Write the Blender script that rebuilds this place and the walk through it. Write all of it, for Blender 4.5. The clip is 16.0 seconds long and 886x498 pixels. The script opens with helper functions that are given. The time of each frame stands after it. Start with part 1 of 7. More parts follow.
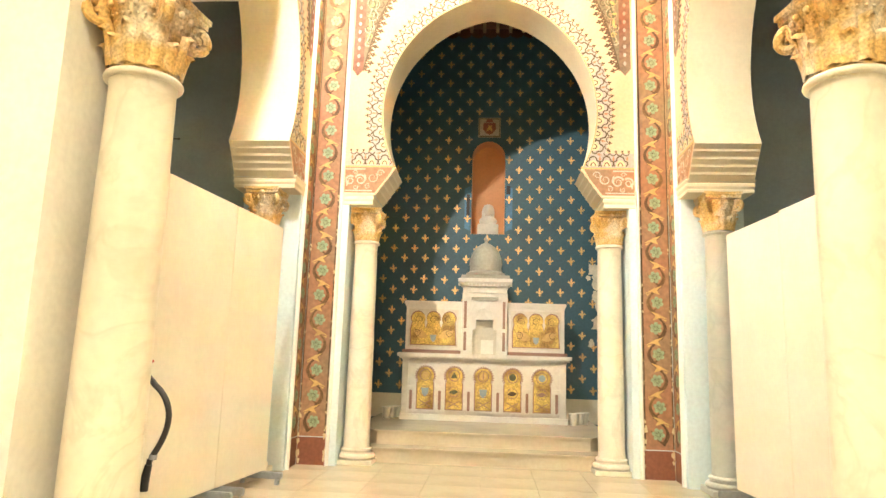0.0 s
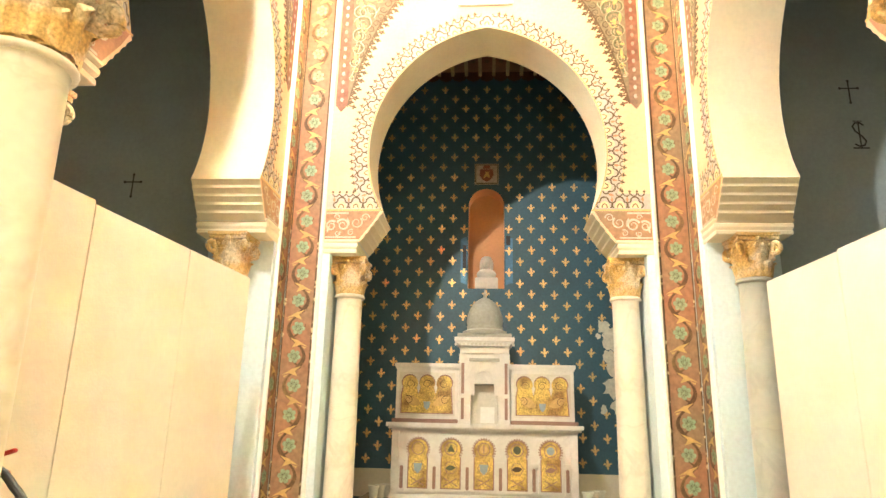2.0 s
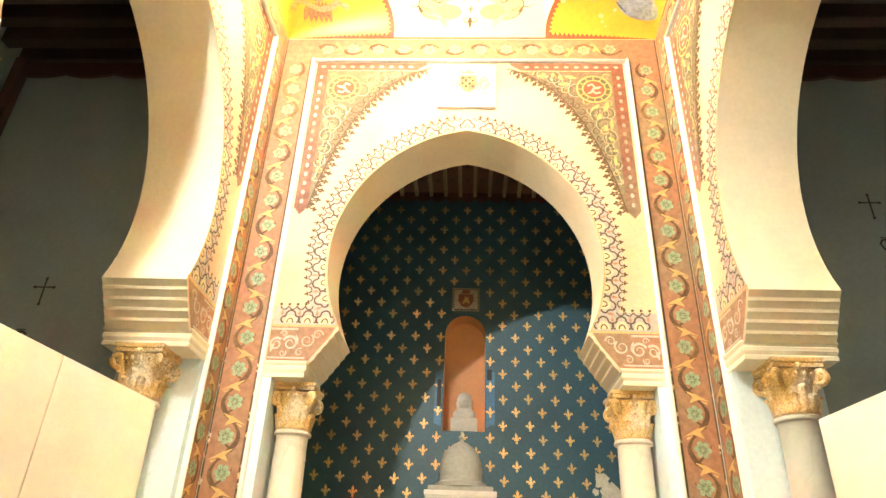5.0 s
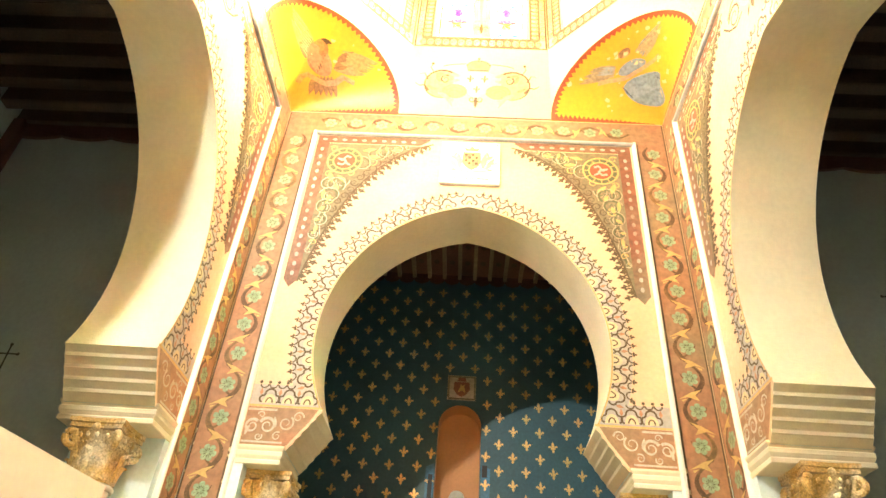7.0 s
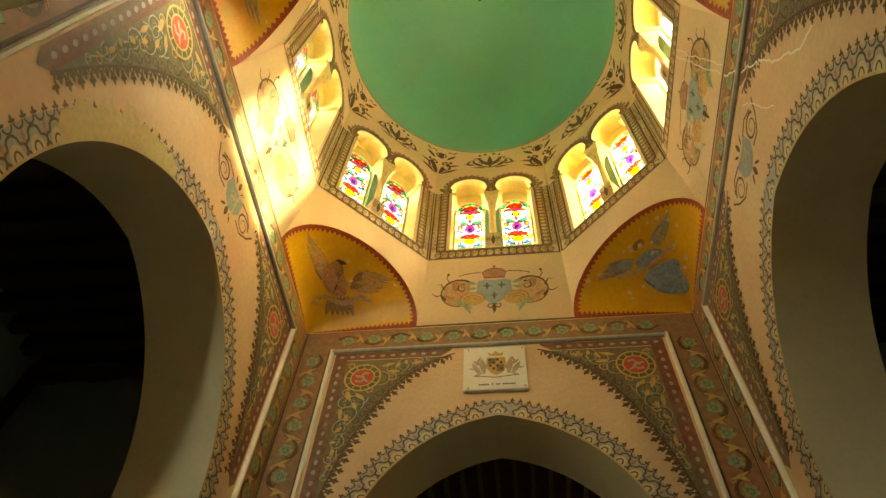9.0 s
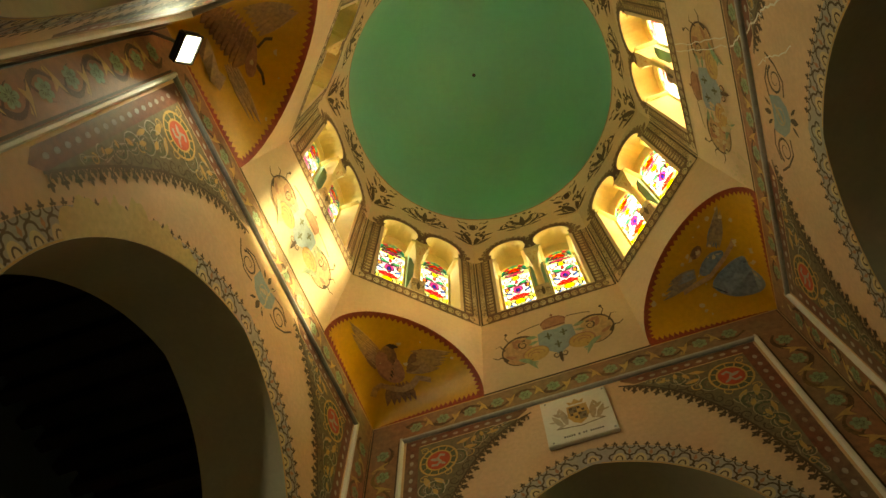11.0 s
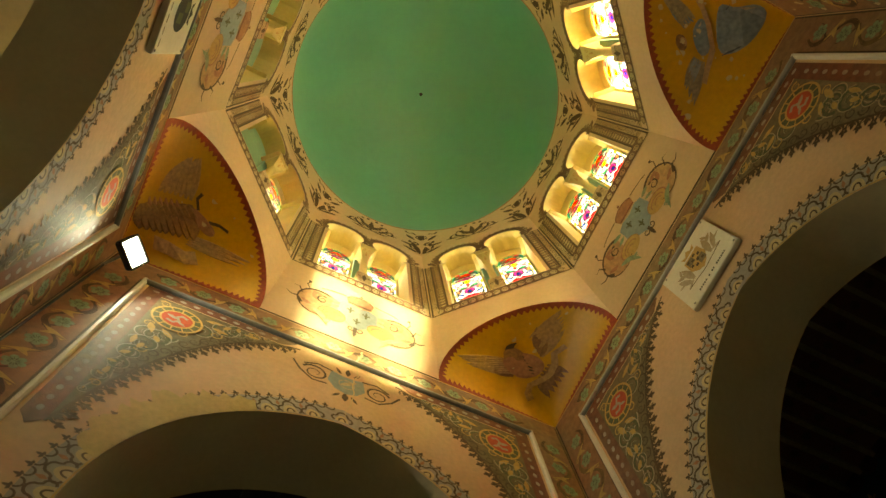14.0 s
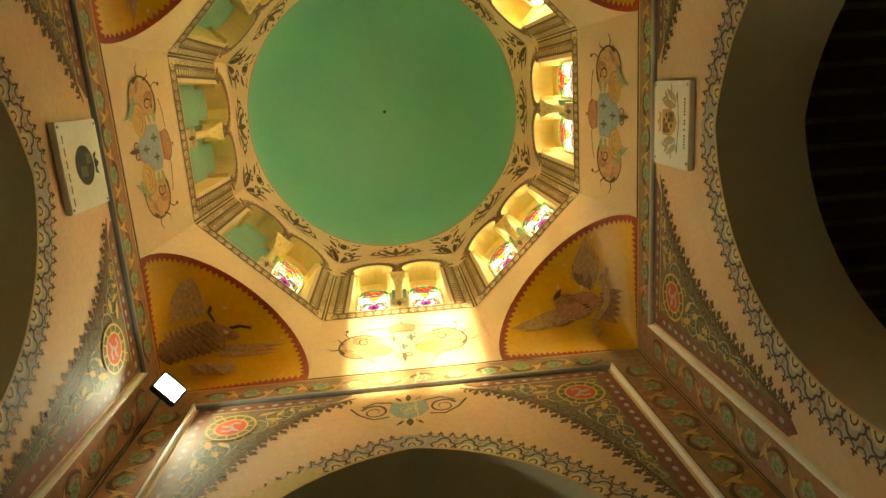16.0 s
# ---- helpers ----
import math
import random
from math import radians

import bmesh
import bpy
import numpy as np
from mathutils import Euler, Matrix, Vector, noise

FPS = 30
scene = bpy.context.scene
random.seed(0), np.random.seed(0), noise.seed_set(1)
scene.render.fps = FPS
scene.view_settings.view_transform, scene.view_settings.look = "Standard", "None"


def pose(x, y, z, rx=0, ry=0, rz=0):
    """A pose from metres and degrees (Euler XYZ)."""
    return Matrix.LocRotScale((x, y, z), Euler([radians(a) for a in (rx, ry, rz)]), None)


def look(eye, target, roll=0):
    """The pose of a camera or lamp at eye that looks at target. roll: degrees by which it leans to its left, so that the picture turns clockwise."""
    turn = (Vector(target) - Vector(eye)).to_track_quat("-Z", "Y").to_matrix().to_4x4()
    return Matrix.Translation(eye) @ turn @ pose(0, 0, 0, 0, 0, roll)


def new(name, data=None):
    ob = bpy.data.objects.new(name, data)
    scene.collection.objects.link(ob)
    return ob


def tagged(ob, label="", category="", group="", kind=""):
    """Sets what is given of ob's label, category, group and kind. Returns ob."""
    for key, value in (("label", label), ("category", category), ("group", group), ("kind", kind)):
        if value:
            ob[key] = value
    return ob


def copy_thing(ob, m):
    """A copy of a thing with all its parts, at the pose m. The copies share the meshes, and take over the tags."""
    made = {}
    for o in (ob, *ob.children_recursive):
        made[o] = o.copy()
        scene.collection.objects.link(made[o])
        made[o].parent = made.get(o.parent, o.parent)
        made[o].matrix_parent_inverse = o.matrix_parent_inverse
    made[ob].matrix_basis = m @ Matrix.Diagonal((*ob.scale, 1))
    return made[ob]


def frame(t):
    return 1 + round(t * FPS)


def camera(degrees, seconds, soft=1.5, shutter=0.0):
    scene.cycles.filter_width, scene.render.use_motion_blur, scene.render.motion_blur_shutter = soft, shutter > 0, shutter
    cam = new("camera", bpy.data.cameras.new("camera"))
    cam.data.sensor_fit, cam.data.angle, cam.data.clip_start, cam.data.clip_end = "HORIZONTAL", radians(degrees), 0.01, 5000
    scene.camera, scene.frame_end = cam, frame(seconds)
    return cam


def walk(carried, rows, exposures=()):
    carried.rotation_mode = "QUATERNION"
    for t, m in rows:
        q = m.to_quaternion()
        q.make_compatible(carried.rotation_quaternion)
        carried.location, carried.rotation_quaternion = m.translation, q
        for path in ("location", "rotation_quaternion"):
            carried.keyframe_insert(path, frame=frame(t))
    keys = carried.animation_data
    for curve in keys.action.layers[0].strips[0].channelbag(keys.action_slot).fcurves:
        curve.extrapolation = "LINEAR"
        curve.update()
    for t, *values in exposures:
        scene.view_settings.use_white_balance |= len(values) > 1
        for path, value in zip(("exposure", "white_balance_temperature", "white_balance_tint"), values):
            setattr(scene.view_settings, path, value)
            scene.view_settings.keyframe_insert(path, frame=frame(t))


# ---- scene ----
cam = camera(68.7, 16.0)
METRES, EYE, TILT, LEAN, TURN = 6.0, 1.34, 0.0, 0.0, 4.3
ROWS = [
    (0.0, 0.0, 0.0, 0.0, -0.29, 9.53, -1.74),
    (0.5, -0.0076, 0.0421, 0.0046, -0.25, 9.23, -1.18),
    (1.0, -0.0005, 0.0874, 0.0038, -0.03, 10.37, -1.15),
    (1.5, 0.0106, 0.1297, 0.0092, 0.7, 12.61, -1.27),
    (2.0, 0.0068, 0.1689, 0.0122, -0.5, 15.01, -1.27),
    (2.5, 0.0068, 0.2037, 0.0176, -1.62, 17.63, -0.71),
    (3.0, 0.0167, 0.2434, 0.0186, -1.42, 20.69, -1.69),
    (3.5, 0.0264, 0.28, 0.0235, 0.02, 22.24, -1.62),
    (4.0, 0.0225, 0.3155, 0.026, -1.71, 23.95, -1.7),
    (6.5, 0.0376, 0.4272, 0.0435, -3.04, 33.86, -2.24),
    (7.0, 0.0333, 0.4402, 0.0465, -3.75, 36.11, -3.77),
    (7.5, 0.0229, 0.4636, 0.048, -6.49, 41.11, -4.08),
    (8.0, 0.0321, 0.4838, 0.0508, -3.28, 46.1, -3.56),
    (8.5, 0.0464, 0.5066, 0.052, -0.17, 51.69, -4.22),
    (9.0, 0.0554, 0.5213, 0.0546, 1.8, 56.55, -2.35),
    (9.5, 0.0559, 0.5388, 0.0557, 2.47, 58.34, -3.51),
    (10.0, 0.0492, 0.5695, 0.0572, 3.91, 62.08, -2.14),
    (12.5, 0.0874, 0.7298, 0.0605, 41.5, 69.27, 4.4),
    (13.0, 0.0969, 0.7619, 0.061, 48.58, 71.41, 5.07),
    (13.5, 0.109, 0.795, 0.0616, 54.8, 72.44, 4.31),
    (14.0, 0.1131, 0.8258, 0.0603, 59.78, 73.5, 4.59),
    (14.5, 0.1129, 0.865, 0.0613, 64.63, 75.2, 3.43),
    (15.0, 0.1186, 0.905, 0.0631, 72.03, 75.9, 4.06),
    (15.5, 0.1296, 0.9409, 0.0639, 79.41, 76.21, 3.44),
    (16.0, 0.1273, 0.9647, 0.0619, 89.49, 76.32, 4.92),
]
EXPOSURES = [(0.0, 8.55, 6650, 5), (4.0, 8.46, 6650, 5), (6.9, 8.32, 6750, 0), (7.6, 7.22, 7550, -6), (8.3, 6.18, 8300, -10), (8.7, 5.50, 8800, -13), (9.2, 4.55, 9300, -15), (9.6, 4.12, 9450, -15), (10.2, 3.98, 9500, -15), (13.0, 4.14, 9500, -15), (16.0, 4.56, 9600, -15)]
walk(cam, [(t, pose(0, 0, EYE, TILT, LEAN, TURN) @ pose(METRES * x, METRES * y, METRES * z, 90 + pitch, roll, yaw)) for t, x, y, z, yaw, pitch, roll in ROWS], EXPOSURES)
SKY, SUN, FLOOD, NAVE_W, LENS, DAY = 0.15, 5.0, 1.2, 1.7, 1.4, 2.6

# ---- world, sun, lamps ----
CX, CY, H, T = -0.065, 5.85, 2.28, 0.65
# the bay is a little longer than wide: its south side lies further out
LONG = 0.10
SOUTH = CY - H - LONG
STRETCH = Matrix.Translation((0, CY + H, 0)) @ Matrix.Scale(1 + LONG / (2 * H), 4, (0, 1, 0)) @ Matrix.Translation((0, -CY - H, 0))
world = bpy.data.worlds.new("sky")
scene.world = world
world.use_nodes = True
wn = world.node_tree
sky = wn.nodes.new("ShaderNodeTexSky")
sky.sky_type, sky.sun_disc = "NISHITA", False
sky.sun_elevation, sky.sun_rotation = radians(21), radians(95)
sky.dust_density, sky.air_density = 6.0, 1.5
wn.links.new(sky.outputs[0], wn.nodes["Background"].inputs[0])
wn.nodes["Background"].inputs[1].default_value = SKY
sun = new("sun", bpy.data.lights.new("sun", "SUN"))
sun.data.energy, sun.data.angle, sun.data.color = SUN, radians(4.5), (1.0, 0.93, 0.82)
sun.matrix_world = look((10 * math.cos(radians(21)), 5.6, 10 * math.sin(radians(21))), (0, 5.85, 0))


def area_lamp(name, eye, target, size, watts, color, spread=170):
    l = bpy.data.lights.new(name, "AREA")
    l.shape, l.size, l.size_y = "RECTANGLE", size[0], size[1]
    l.energy, l.color, l.spread = watts, color, radians(spread)
    ob = new(name, l)
    ob.matrix_world = look(eye, target)
    return ob


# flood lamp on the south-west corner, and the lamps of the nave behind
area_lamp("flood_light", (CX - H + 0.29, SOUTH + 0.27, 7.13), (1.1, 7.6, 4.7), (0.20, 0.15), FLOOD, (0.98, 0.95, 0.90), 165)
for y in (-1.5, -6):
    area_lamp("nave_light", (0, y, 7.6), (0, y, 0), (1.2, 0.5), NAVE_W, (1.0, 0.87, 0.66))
# added lamps outside five pairs of windows, which strengthen the sky's light in the drum
for ang in (0, 45, 90, 270, 315):
    m = pose(-0.03, 5.78, 0, 0, 0, ang)
    area_lamp("window_daylight", m @ Vector((0, 2.54, 9.75)), m @ Vector((0, 0, 9.0)), (1.25, 1.9), DAY, (1.0, 0.95, 0.84))


# ---- materials ----
def mat(name, color, rough=0.7, metal=0.0, var=0.12, scale=6.0, bump=0.15, bscale=60.0, second=None, stain=0.25, spec=0.5, rnd=0.0):
    """Painted or stone surface: two scales of tone, fine relief, blotchy stains towards a second colour."""
    m = bpy.data.materials.new(name)
    m.use_nodes = True
    nt = m.node_tree
    N, L = nt.nodes, nt.links
    b = N["Principled BSDF"]
    b.inputs["Roughness"].default_value = rough
    b.inputs["Metallic"].default_value = metal
    b.inputs["Specular IOR Level"].default_value = spec
    tc = N.new("ShaderNodeTexCoord")
    n1 = N.new("ShaderNodeTexNoise")
    n1.inputs["Scale"].default_value, n1.inputs["Detail"].default_value = scale * 0.25, 6
    n2 = N.new("ShaderNodeTexNoise")
    n2.inputs["Scale"].default_value, n2.inputs["Detail"].default_value = scale * 4, 5
    L.new(tc.outputs["Object"], n1.inputs["Vector"])
    L.new(tc.outputs["Object"], n2.inputs["Vector"])
    mix = N.new("ShaderNodeMix")
    mix.data_type = "RGBA"
    sec = second or tuple(c * 0.6 for c in color)
    mix.inputs["A"].default_value = (*color, 1)
    mix.inputs["B"].default_value = (*sec, 1)
    ramp = N.new("ShaderNodeMapRange")
    ramp.inputs["From Min"].default_value, ramp.inputs["From Max"].default_value = 0.45, 0.75
    ramp.inputs["To Max"].default_value = stain * 2
    L.new(n1.outputs["Fac"], ramp.inputs["Value"])
    L.new(ramp.outputs[0], mix.inputs["Factor"])
    hsv = N.new("ShaderNodeHueSaturation")
    mr = N.new("ShaderNodeMapRange")
    mr.inputs["From Min"].default_value, mr.inputs["From Max"].default_value = 0.3, 0.7
    mr.inputs["To Min"].default_value, mr.inputs["To Max"].default_value = 1 - var, 1 + var
    L.new(n2.outputs["Fac"], mr.inputs["Value"])
    if rnd:
        oi = N.new("ShaderNodeObjectInfo")
        m2 = N.new("ShaderNodeMapRange")
        m2.inputs["To Min"].default_value, m2.inputs["To Max"].default_value = 1 - rnd, 1 + rnd
        L.new(oi.outputs["Random"], m2.inputs["Value"])
        mu = N.new("ShaderNodeMath")
        mu.operation = "MULTIPLY"
        L.new(mr.outputs[0], mu.inputs[0])
        L.new(m2.outputs[0], mu.inputs[1])
        L.new(mu.outputs[0], hsv.inputs["Value"])
    else:
        L.new(mr.outputs[0], hsv.inputs["Value"])
    L.new(mix.outputs["Result"], hsv.inputs["Color"])
    L.new(hsv.outputs[0], b.inputs["Base Color"])
    if bump:
        n3 = N.new("ShaderNodeTexNoise")
        n3.inputs["Scale"].default_value, n3.inputs["Detail"].default_value = bscale, 4
        L.new(tc.outputs["Object"], n3.inputs["Vector"])
        bp = N.new("ShaderNodeBump")
        bp.inputs["Strength"].default_value, bp.inputs["Distance"].default_value = bump, 0.01
        L.new(n3.outputs["Fac"], bp.inputs["Height"])
        L.new(bp.outputs[0], b.inputs["Normal"])
    return m


def marble(name, color, vein, rough=0.3):
    m = mat(name, color, rough, var=0.05, scale=5, bump=0.03)
    nt = m.node_tree
    N, L = nt.nodes, nt.links
    b = N["Principled BSDF"]
    src = b.inputs["Base Color"].links[0].from_socket
    tc = N.new("ShaderNodeTexCoord")
    wv = N.new("ShaderNodeTexNoise")
    wv.inputs["Scale"].default_value, wv.inputs["Detail"].default_value, wv.inputs["Distortion"].default_value = 1.6, 8, 1.4
    L.new(tc.outputs["Object"], wv.inputs["Vector"])
    a = N.new("ShaderNodeMath")
    a.operation = "SUBTRACT"
    a.inputs[1].default_value = 0.5
    L.new(wv.outputs["Fac"], a.inputs[0])
    ab = N.new("ShaderNodeMath")
    ab.operation = "ABSOLUTE"
    L.new(a.outputs[0], ab.inputs[0])
    mr = N.new("ShaderNodeMapRange")
    mr.inputs["From Min"].default_value, mr.inputs["From Max"].default_value = 0.0, 0.035
    mr.inputs["To Min"].default_value, mr.inputs["To Max"].default_value = 0.24, 0.0
    L.new(ab.outputs[0], mr.inputs["Value"])
    mx = N.new("ShaderNodeMix")
    mx.data_type = "RGBA"
    mx.inputs["B"].default_value = (*vein, 1)
    L.new(src, mx.inputs["A"])
    L.new(mr.outputs[0], mx.inputs["Factor"])
    L.new(mx.outputs["Result"], b.inputs["Base Color"])
    return m


def glass_mat(name, color, scatter=0.92):
    """Coloured cathedral glass: lets tinted daylight through and scatters part of it."""
    m = bpy.data.materials.new(name)
    m.use_nodes = True
    nt = m.node_tree
    N, L = nt.nodes, nt.links
    N.remove(N["Principled BSDF"])
    tr = N.new("ShaderNodeBsdfTransparent")
    tl = N.new("ShaderNodeBsdfTranslucent")
    nz = N.new("ShaderNodeTexNoise")
    nz.inputs["Scale"].default_value = 18
    mr = N.new("ShaderNodeMapRange")
    mr.inputs["To Min"].default_value, mr.inputs["To Max"].default_value = 0.6, 1.35
    hs = N.new("ShaderNodeHueSaturation")
    hs.inputs["Color"].default_value = (*color, 1)
    L.new(nz.outputs["Fac"], mr.inputs["Value"])
    L.new(mr.outputs[0], hs.inputs["Value"])
    L.new(hs.outputs[0], tr.inputs[0])
    L.new(hs.outputs[0], tl.inputs[0])
    mx = N.new("ShaderNodeMixShader")
    mx.inputs[0].default_value = scatter
    L.new(tr.outputs[0], mx.inputs[1])
    L.new(tl.outputs[0], mx.inputs[2])
    L.new(mx.outputs[0], N["Material Output"].inputs[0])
    return m


def glow_mat(name, color, strength):
    m = bpy.data.materials.new(name)
    m.use_nodes = True
    b = m.node_tree.nodes["Principled BSDF"]
    b.inputs["Emission Color"].default_value = (*color, 1)
    b.inputs["Emission Strength"].default_value = strength
    return m


PINK = mat("peach_plaster", (0.66, 0.46, 0.30), 0.7, var=0.07, second=(0.55, 0.34, 0.19), stain=0.35)
CREAM = mat("cream_plaster", (0.72, 0.64, 0.48), 0.7, var=0.04, second=(0.62, 0.52, 0.34), stain=0.25)
WHITE = mat("white_paint", (0.78, 0.76, 0.70), 0.5, var=0.05, second=(0.6, 0.56, 0.48), stain=0.25)
PALEBLUE = mat("pale_blue_plaster", (0.60, 0.71, 0.74), 0.6, var=0.06, second=(0.72, 0.74, 0.71), stain=0.35)
RED = mat("brick_red_paint", (0.33, 0.155, 0.08), 0.6, var=0.22, second=(0.25, 0.185, 0.105), stain=0.6, scale=4)
DEEPRED = mat("deep_red_paint", (0.23, 0.08, 0.042), 0.6, var=0.15)
FADEDRED = mat("faded_red_paint", (0.18, 0.062, 0.034), 0.6, var=0.25, second=(0.19, 0.13, 0.08), stain=0.6, scale=5)
BRIGHTRED = mat("vermilion_paint", (0.50, 0.07, 0.03), 0.55, var=0.12)
BROWN = mat("umber_paint", (0.095, 0.058, 0.024), 0.65, var=0.2)
VINE = mat("vine_brown_paint", (0.095, 0.045, 0.017), 0.65, var=0.3, second=(0.22, 0.13, 0.045), stain=0.5)
REPAIR = mat("repair_plaster", (0.58, 0.45, 0.22), 0.8, var=0.12, second=(0.45, 0.33, 0.15), stain=0.5)
BORDERTAN = mat("window_border_paint", (0.44, 0.31, 0.17), 0.6, var=0.3, second=(0.60, 0.51, 0.34), stain=0.7, scale=9)
OCHRE = mat("ochre_paint", (0.58, 0.37, 0.13), 0.6, var=0.15)
GREEN = mat("verdigris_paint", (0.25, 0.36, 0.22), 0.65, var=0.3, second=(0.27, 0.25, 0.16), stain=0.4)
DARKGREEN = mat("olive_paint", (0.105, 0.11, 0.052), 0.65, var=0.2)
LILAC = mat("lilac_grey_paint", (0.38, 0.345, 0.32), 0.65, var=0.12, second=(0.44, 0.36, 0.26), stain=0.4)
TAN = mat("tan_paint", (0.165, 0.13, 0.075), 0.65, var=0.25, second=(0.20, 0.16, 0.10), stain=0.4)
SHELL = mat("shell_paint", (0.62, 0.50, 0.30), 0.65, var=0.1)
BLUEGREY = mat("blue_grey_paint", (0.28, 0.35, 0.38), 0.65, var=0.12)
GOLDGROUND = mat("gold_ground_paint", (0.66, 0.36, 0.03), 0.38, var=0.08, second=(0.42, 0.22, 0.03), stain=0.35, scale=5)
GOLD = mat("gilded_stone", (0.60, 0.38, 0.13), 0.45, metal=0.2, var=0.35, second=(0.70, 0.60, 0.44), stain=0.85, scale=16, bump=0.35)
GOLDLEAF = mat("gold_leaf", (0.66, 0.42, 0.17), 0.45, metal=0.5, var=0.2, scale=20, rnd=0.15)
APSEBLUE = mat("apse_blue_paint", (0.034, 0.095, 0.125), 0.5, var=0.12, second=(0.03, 0.07, 0.09), stain=0.4)
AISLEBLUE = mat("aisle_blue_paint", (0.29, 0.345, 0.36), 0.6, var=0.06, second=(0.29, 0.31, 0.30), stain=0.3)
MARBLE = marble("cream_marble", (0.74, 0.67, 0.54), (0.45, 0.36, 0.24), 0.28)
GREYMARBLE = marble("grey_marble", (0.46, 0.46, 0.40), (0.28, 0.28, 0.24), 0.3)
ALTARSTONE = marble("altar_marble", (0.70, 0.66, 0.60), (0.50, 0.44, 0.40), 0.4)
FLOORMAT = marble("floor_marble", (0.54, 0.46, 0.34), (0.5, 0.4, 0.27), 0.22)
STONE = mat("pale_stone", (0.64, 0.59, 0.50), 0.6, var=0.08)
GREYSTONE = mat("grey_dome_stone", (0.40, 0.38, 0.32), 0.55, var=0.1)
PORPHYRY = mat("red_marble", (0.30, 0.17, 0.13), 0.35, var=0.2, scale=20)
NICHE = mat("niche_orange_paint", (0.64, 0.30, 0.13), 0.65, var=0.05)
WOOD = mat("dark_beam_wood", (0.055, 0.030, 0.018), 0.7, var=0.3, scale=10, bump=0.4)
WOODRED = mat("painted_valance_wood", (0.085, 0.03, 0.02), 0.7, var=0.25, scale=10)
PLANK = mat("painted_ceiling_plank", (0.17, 0.075, 0.04), 0.7, var=0.2, scale=10)
BATTEN = mat("cream_ceiling_batten", (0.34, 0.25, 0.14), 0.7, var=0.2)
BOARD = mat("partition_board_paint", (0.76, 0.71, 0.60), 0.6, var=0.03, second=(0.66, 0.58, 0.42), stain=0.2)
DOMEGREEN = mat("dome_green_paint", (0.17, 0.46, 0.33), 0.55, var=0.03, second=(0.15, 0.40, 0.28), stain=0.3, scale=2)
CHAINRED = mat("brown_red_border_paint", (0.15, 0.075, 0.036), 0.6, var=0.2, second=(0.26, 0.16, 0.08), stain=0.4, scale=8)
SKINPALE = mat("faded_rose_paint", (0.50, 0.29, 0.15), 0.65, var=0.2, second=(0.52, 0.36, 0.18), stain=0.5)
DOTGREY = mat("faded_lilac_dots", (0.42, 0.38, 0.36), 0.65, var=0.2, second=(0.25, 0.14, 0.08), stain=0.5)
FADEBROWN = mat("faded_brown_paint", (0.25, 0.13, 0.06), 0.6, var=0.25, second=(0.40, 0.22, 0.06), stain=0.6, scale=8)
TEAL = mat("teal_paint", (0.22, 0.42, 0.30), 0.55, var=0.08)
DRUM = mat("drum_plaster", (0.67, 0.50, 0.32), 0.45, var=0.05, second=(0.55, 0.40, 0.24), stain=0.3)
REVEAL = mat("window_reveal_plaster", (0.70, 0.56, 0.26), 0.65, var=0.05)
METALGREY = mat("grey_metal_trim", (0.30, 0.31, 0.32), 0.4, metal=0.3, var=0.12)
GREYTRIM = mat("grey_painted_trim", (0.46, 0.46, 0.45), 0.5, var=0.15, second=(0.30, 0.30, 0.31), stain=0.5)
BLACK = mat("black_rubber", (0.012, 0.011, 0.01), 0.45, var=0.1)
EXTRED = mat("extinguisher_red", (0.45, 0.02, 0.015), 0.3, var=0.06)
PLASTIC = mat("white_plastic", (0.72, 0.67, 0.58), 0.45, var=0.05)
FLAKE = mat("bare_plaster_patch", (0.66, 0.60, 0.46), 0.85, var=0.15, bump=0.5)
INK = mat("black_paint", (0.02, 0.02, 0.022), 0.6, var=0.1)
PALEWING = mat("grey_white_paint", (0.48, 0.42, 0.34), 0.65, var=0.2, second=(0.36, 0.26, 0.14), stain=0.5)
SKIN = mat("rose_ochre_paint", (0.42, 0.20, 0.11), 0.65, var=0.2)
ROBE = mat("faded_blue_paint", (0.20, 0.25, 0.30), 0.65, var=0.25, second=(0.36, 0.36, 0.36), stain=0.4)
SAWRED = mat("saw_tooth_red_paint", (0.34, 0.062, 0.022), 0.6, var=0.2)
WINGROSE = mat("rose_grey_wing_paint", (0.40, 0.25, 0.14), 0.65, var=0.25, second=(0.46, 0.27, 0.07), stain=0.6, scale=7)
WINGGREY = mat("blue_grey_wing_paint", (0.27, 0.22, 0.16), 0.65, var=0.25, second=(0.40, 0.30, 0.14), stain=0.5, scale=7)
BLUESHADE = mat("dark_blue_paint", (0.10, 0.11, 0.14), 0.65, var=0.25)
LEAD = mat("lead_came", (0.02, 0.02, 0.022), 0.5, var=0.1)
GLASS = [glass_mat("glass_" + n, c) for n, c in (("ruby", (0.62, 0.008, 0.02)), ("amber", (0.90, 0.42, 0.03)), ("blue", (0.03, 0.09, 0.50)),
         ("white", (0.74, 0.72, 0.60)), ("violet", (0.42, 0.015, 0.26)), ("green", (0.02, 0.22, 0.09)), ("yellow", (0.95, 0.80, 0.20)), ("rose", (0.75, 0.22, 0.34)))]

FROST, FROSTGOLD = glass_mat("glass_frosted", (0.97, 0.93, 0.82), 0.35), glass_mat("glass_frosted_gold", (0.97, 0.85, 0.5), 0.45)


# ---- mesh helpers ----
def smooth(me, angle=35):
    for p in me.polygons:
        p.use_smooth = True
    me.set_sharp_from_angle(angle=radians(angle))


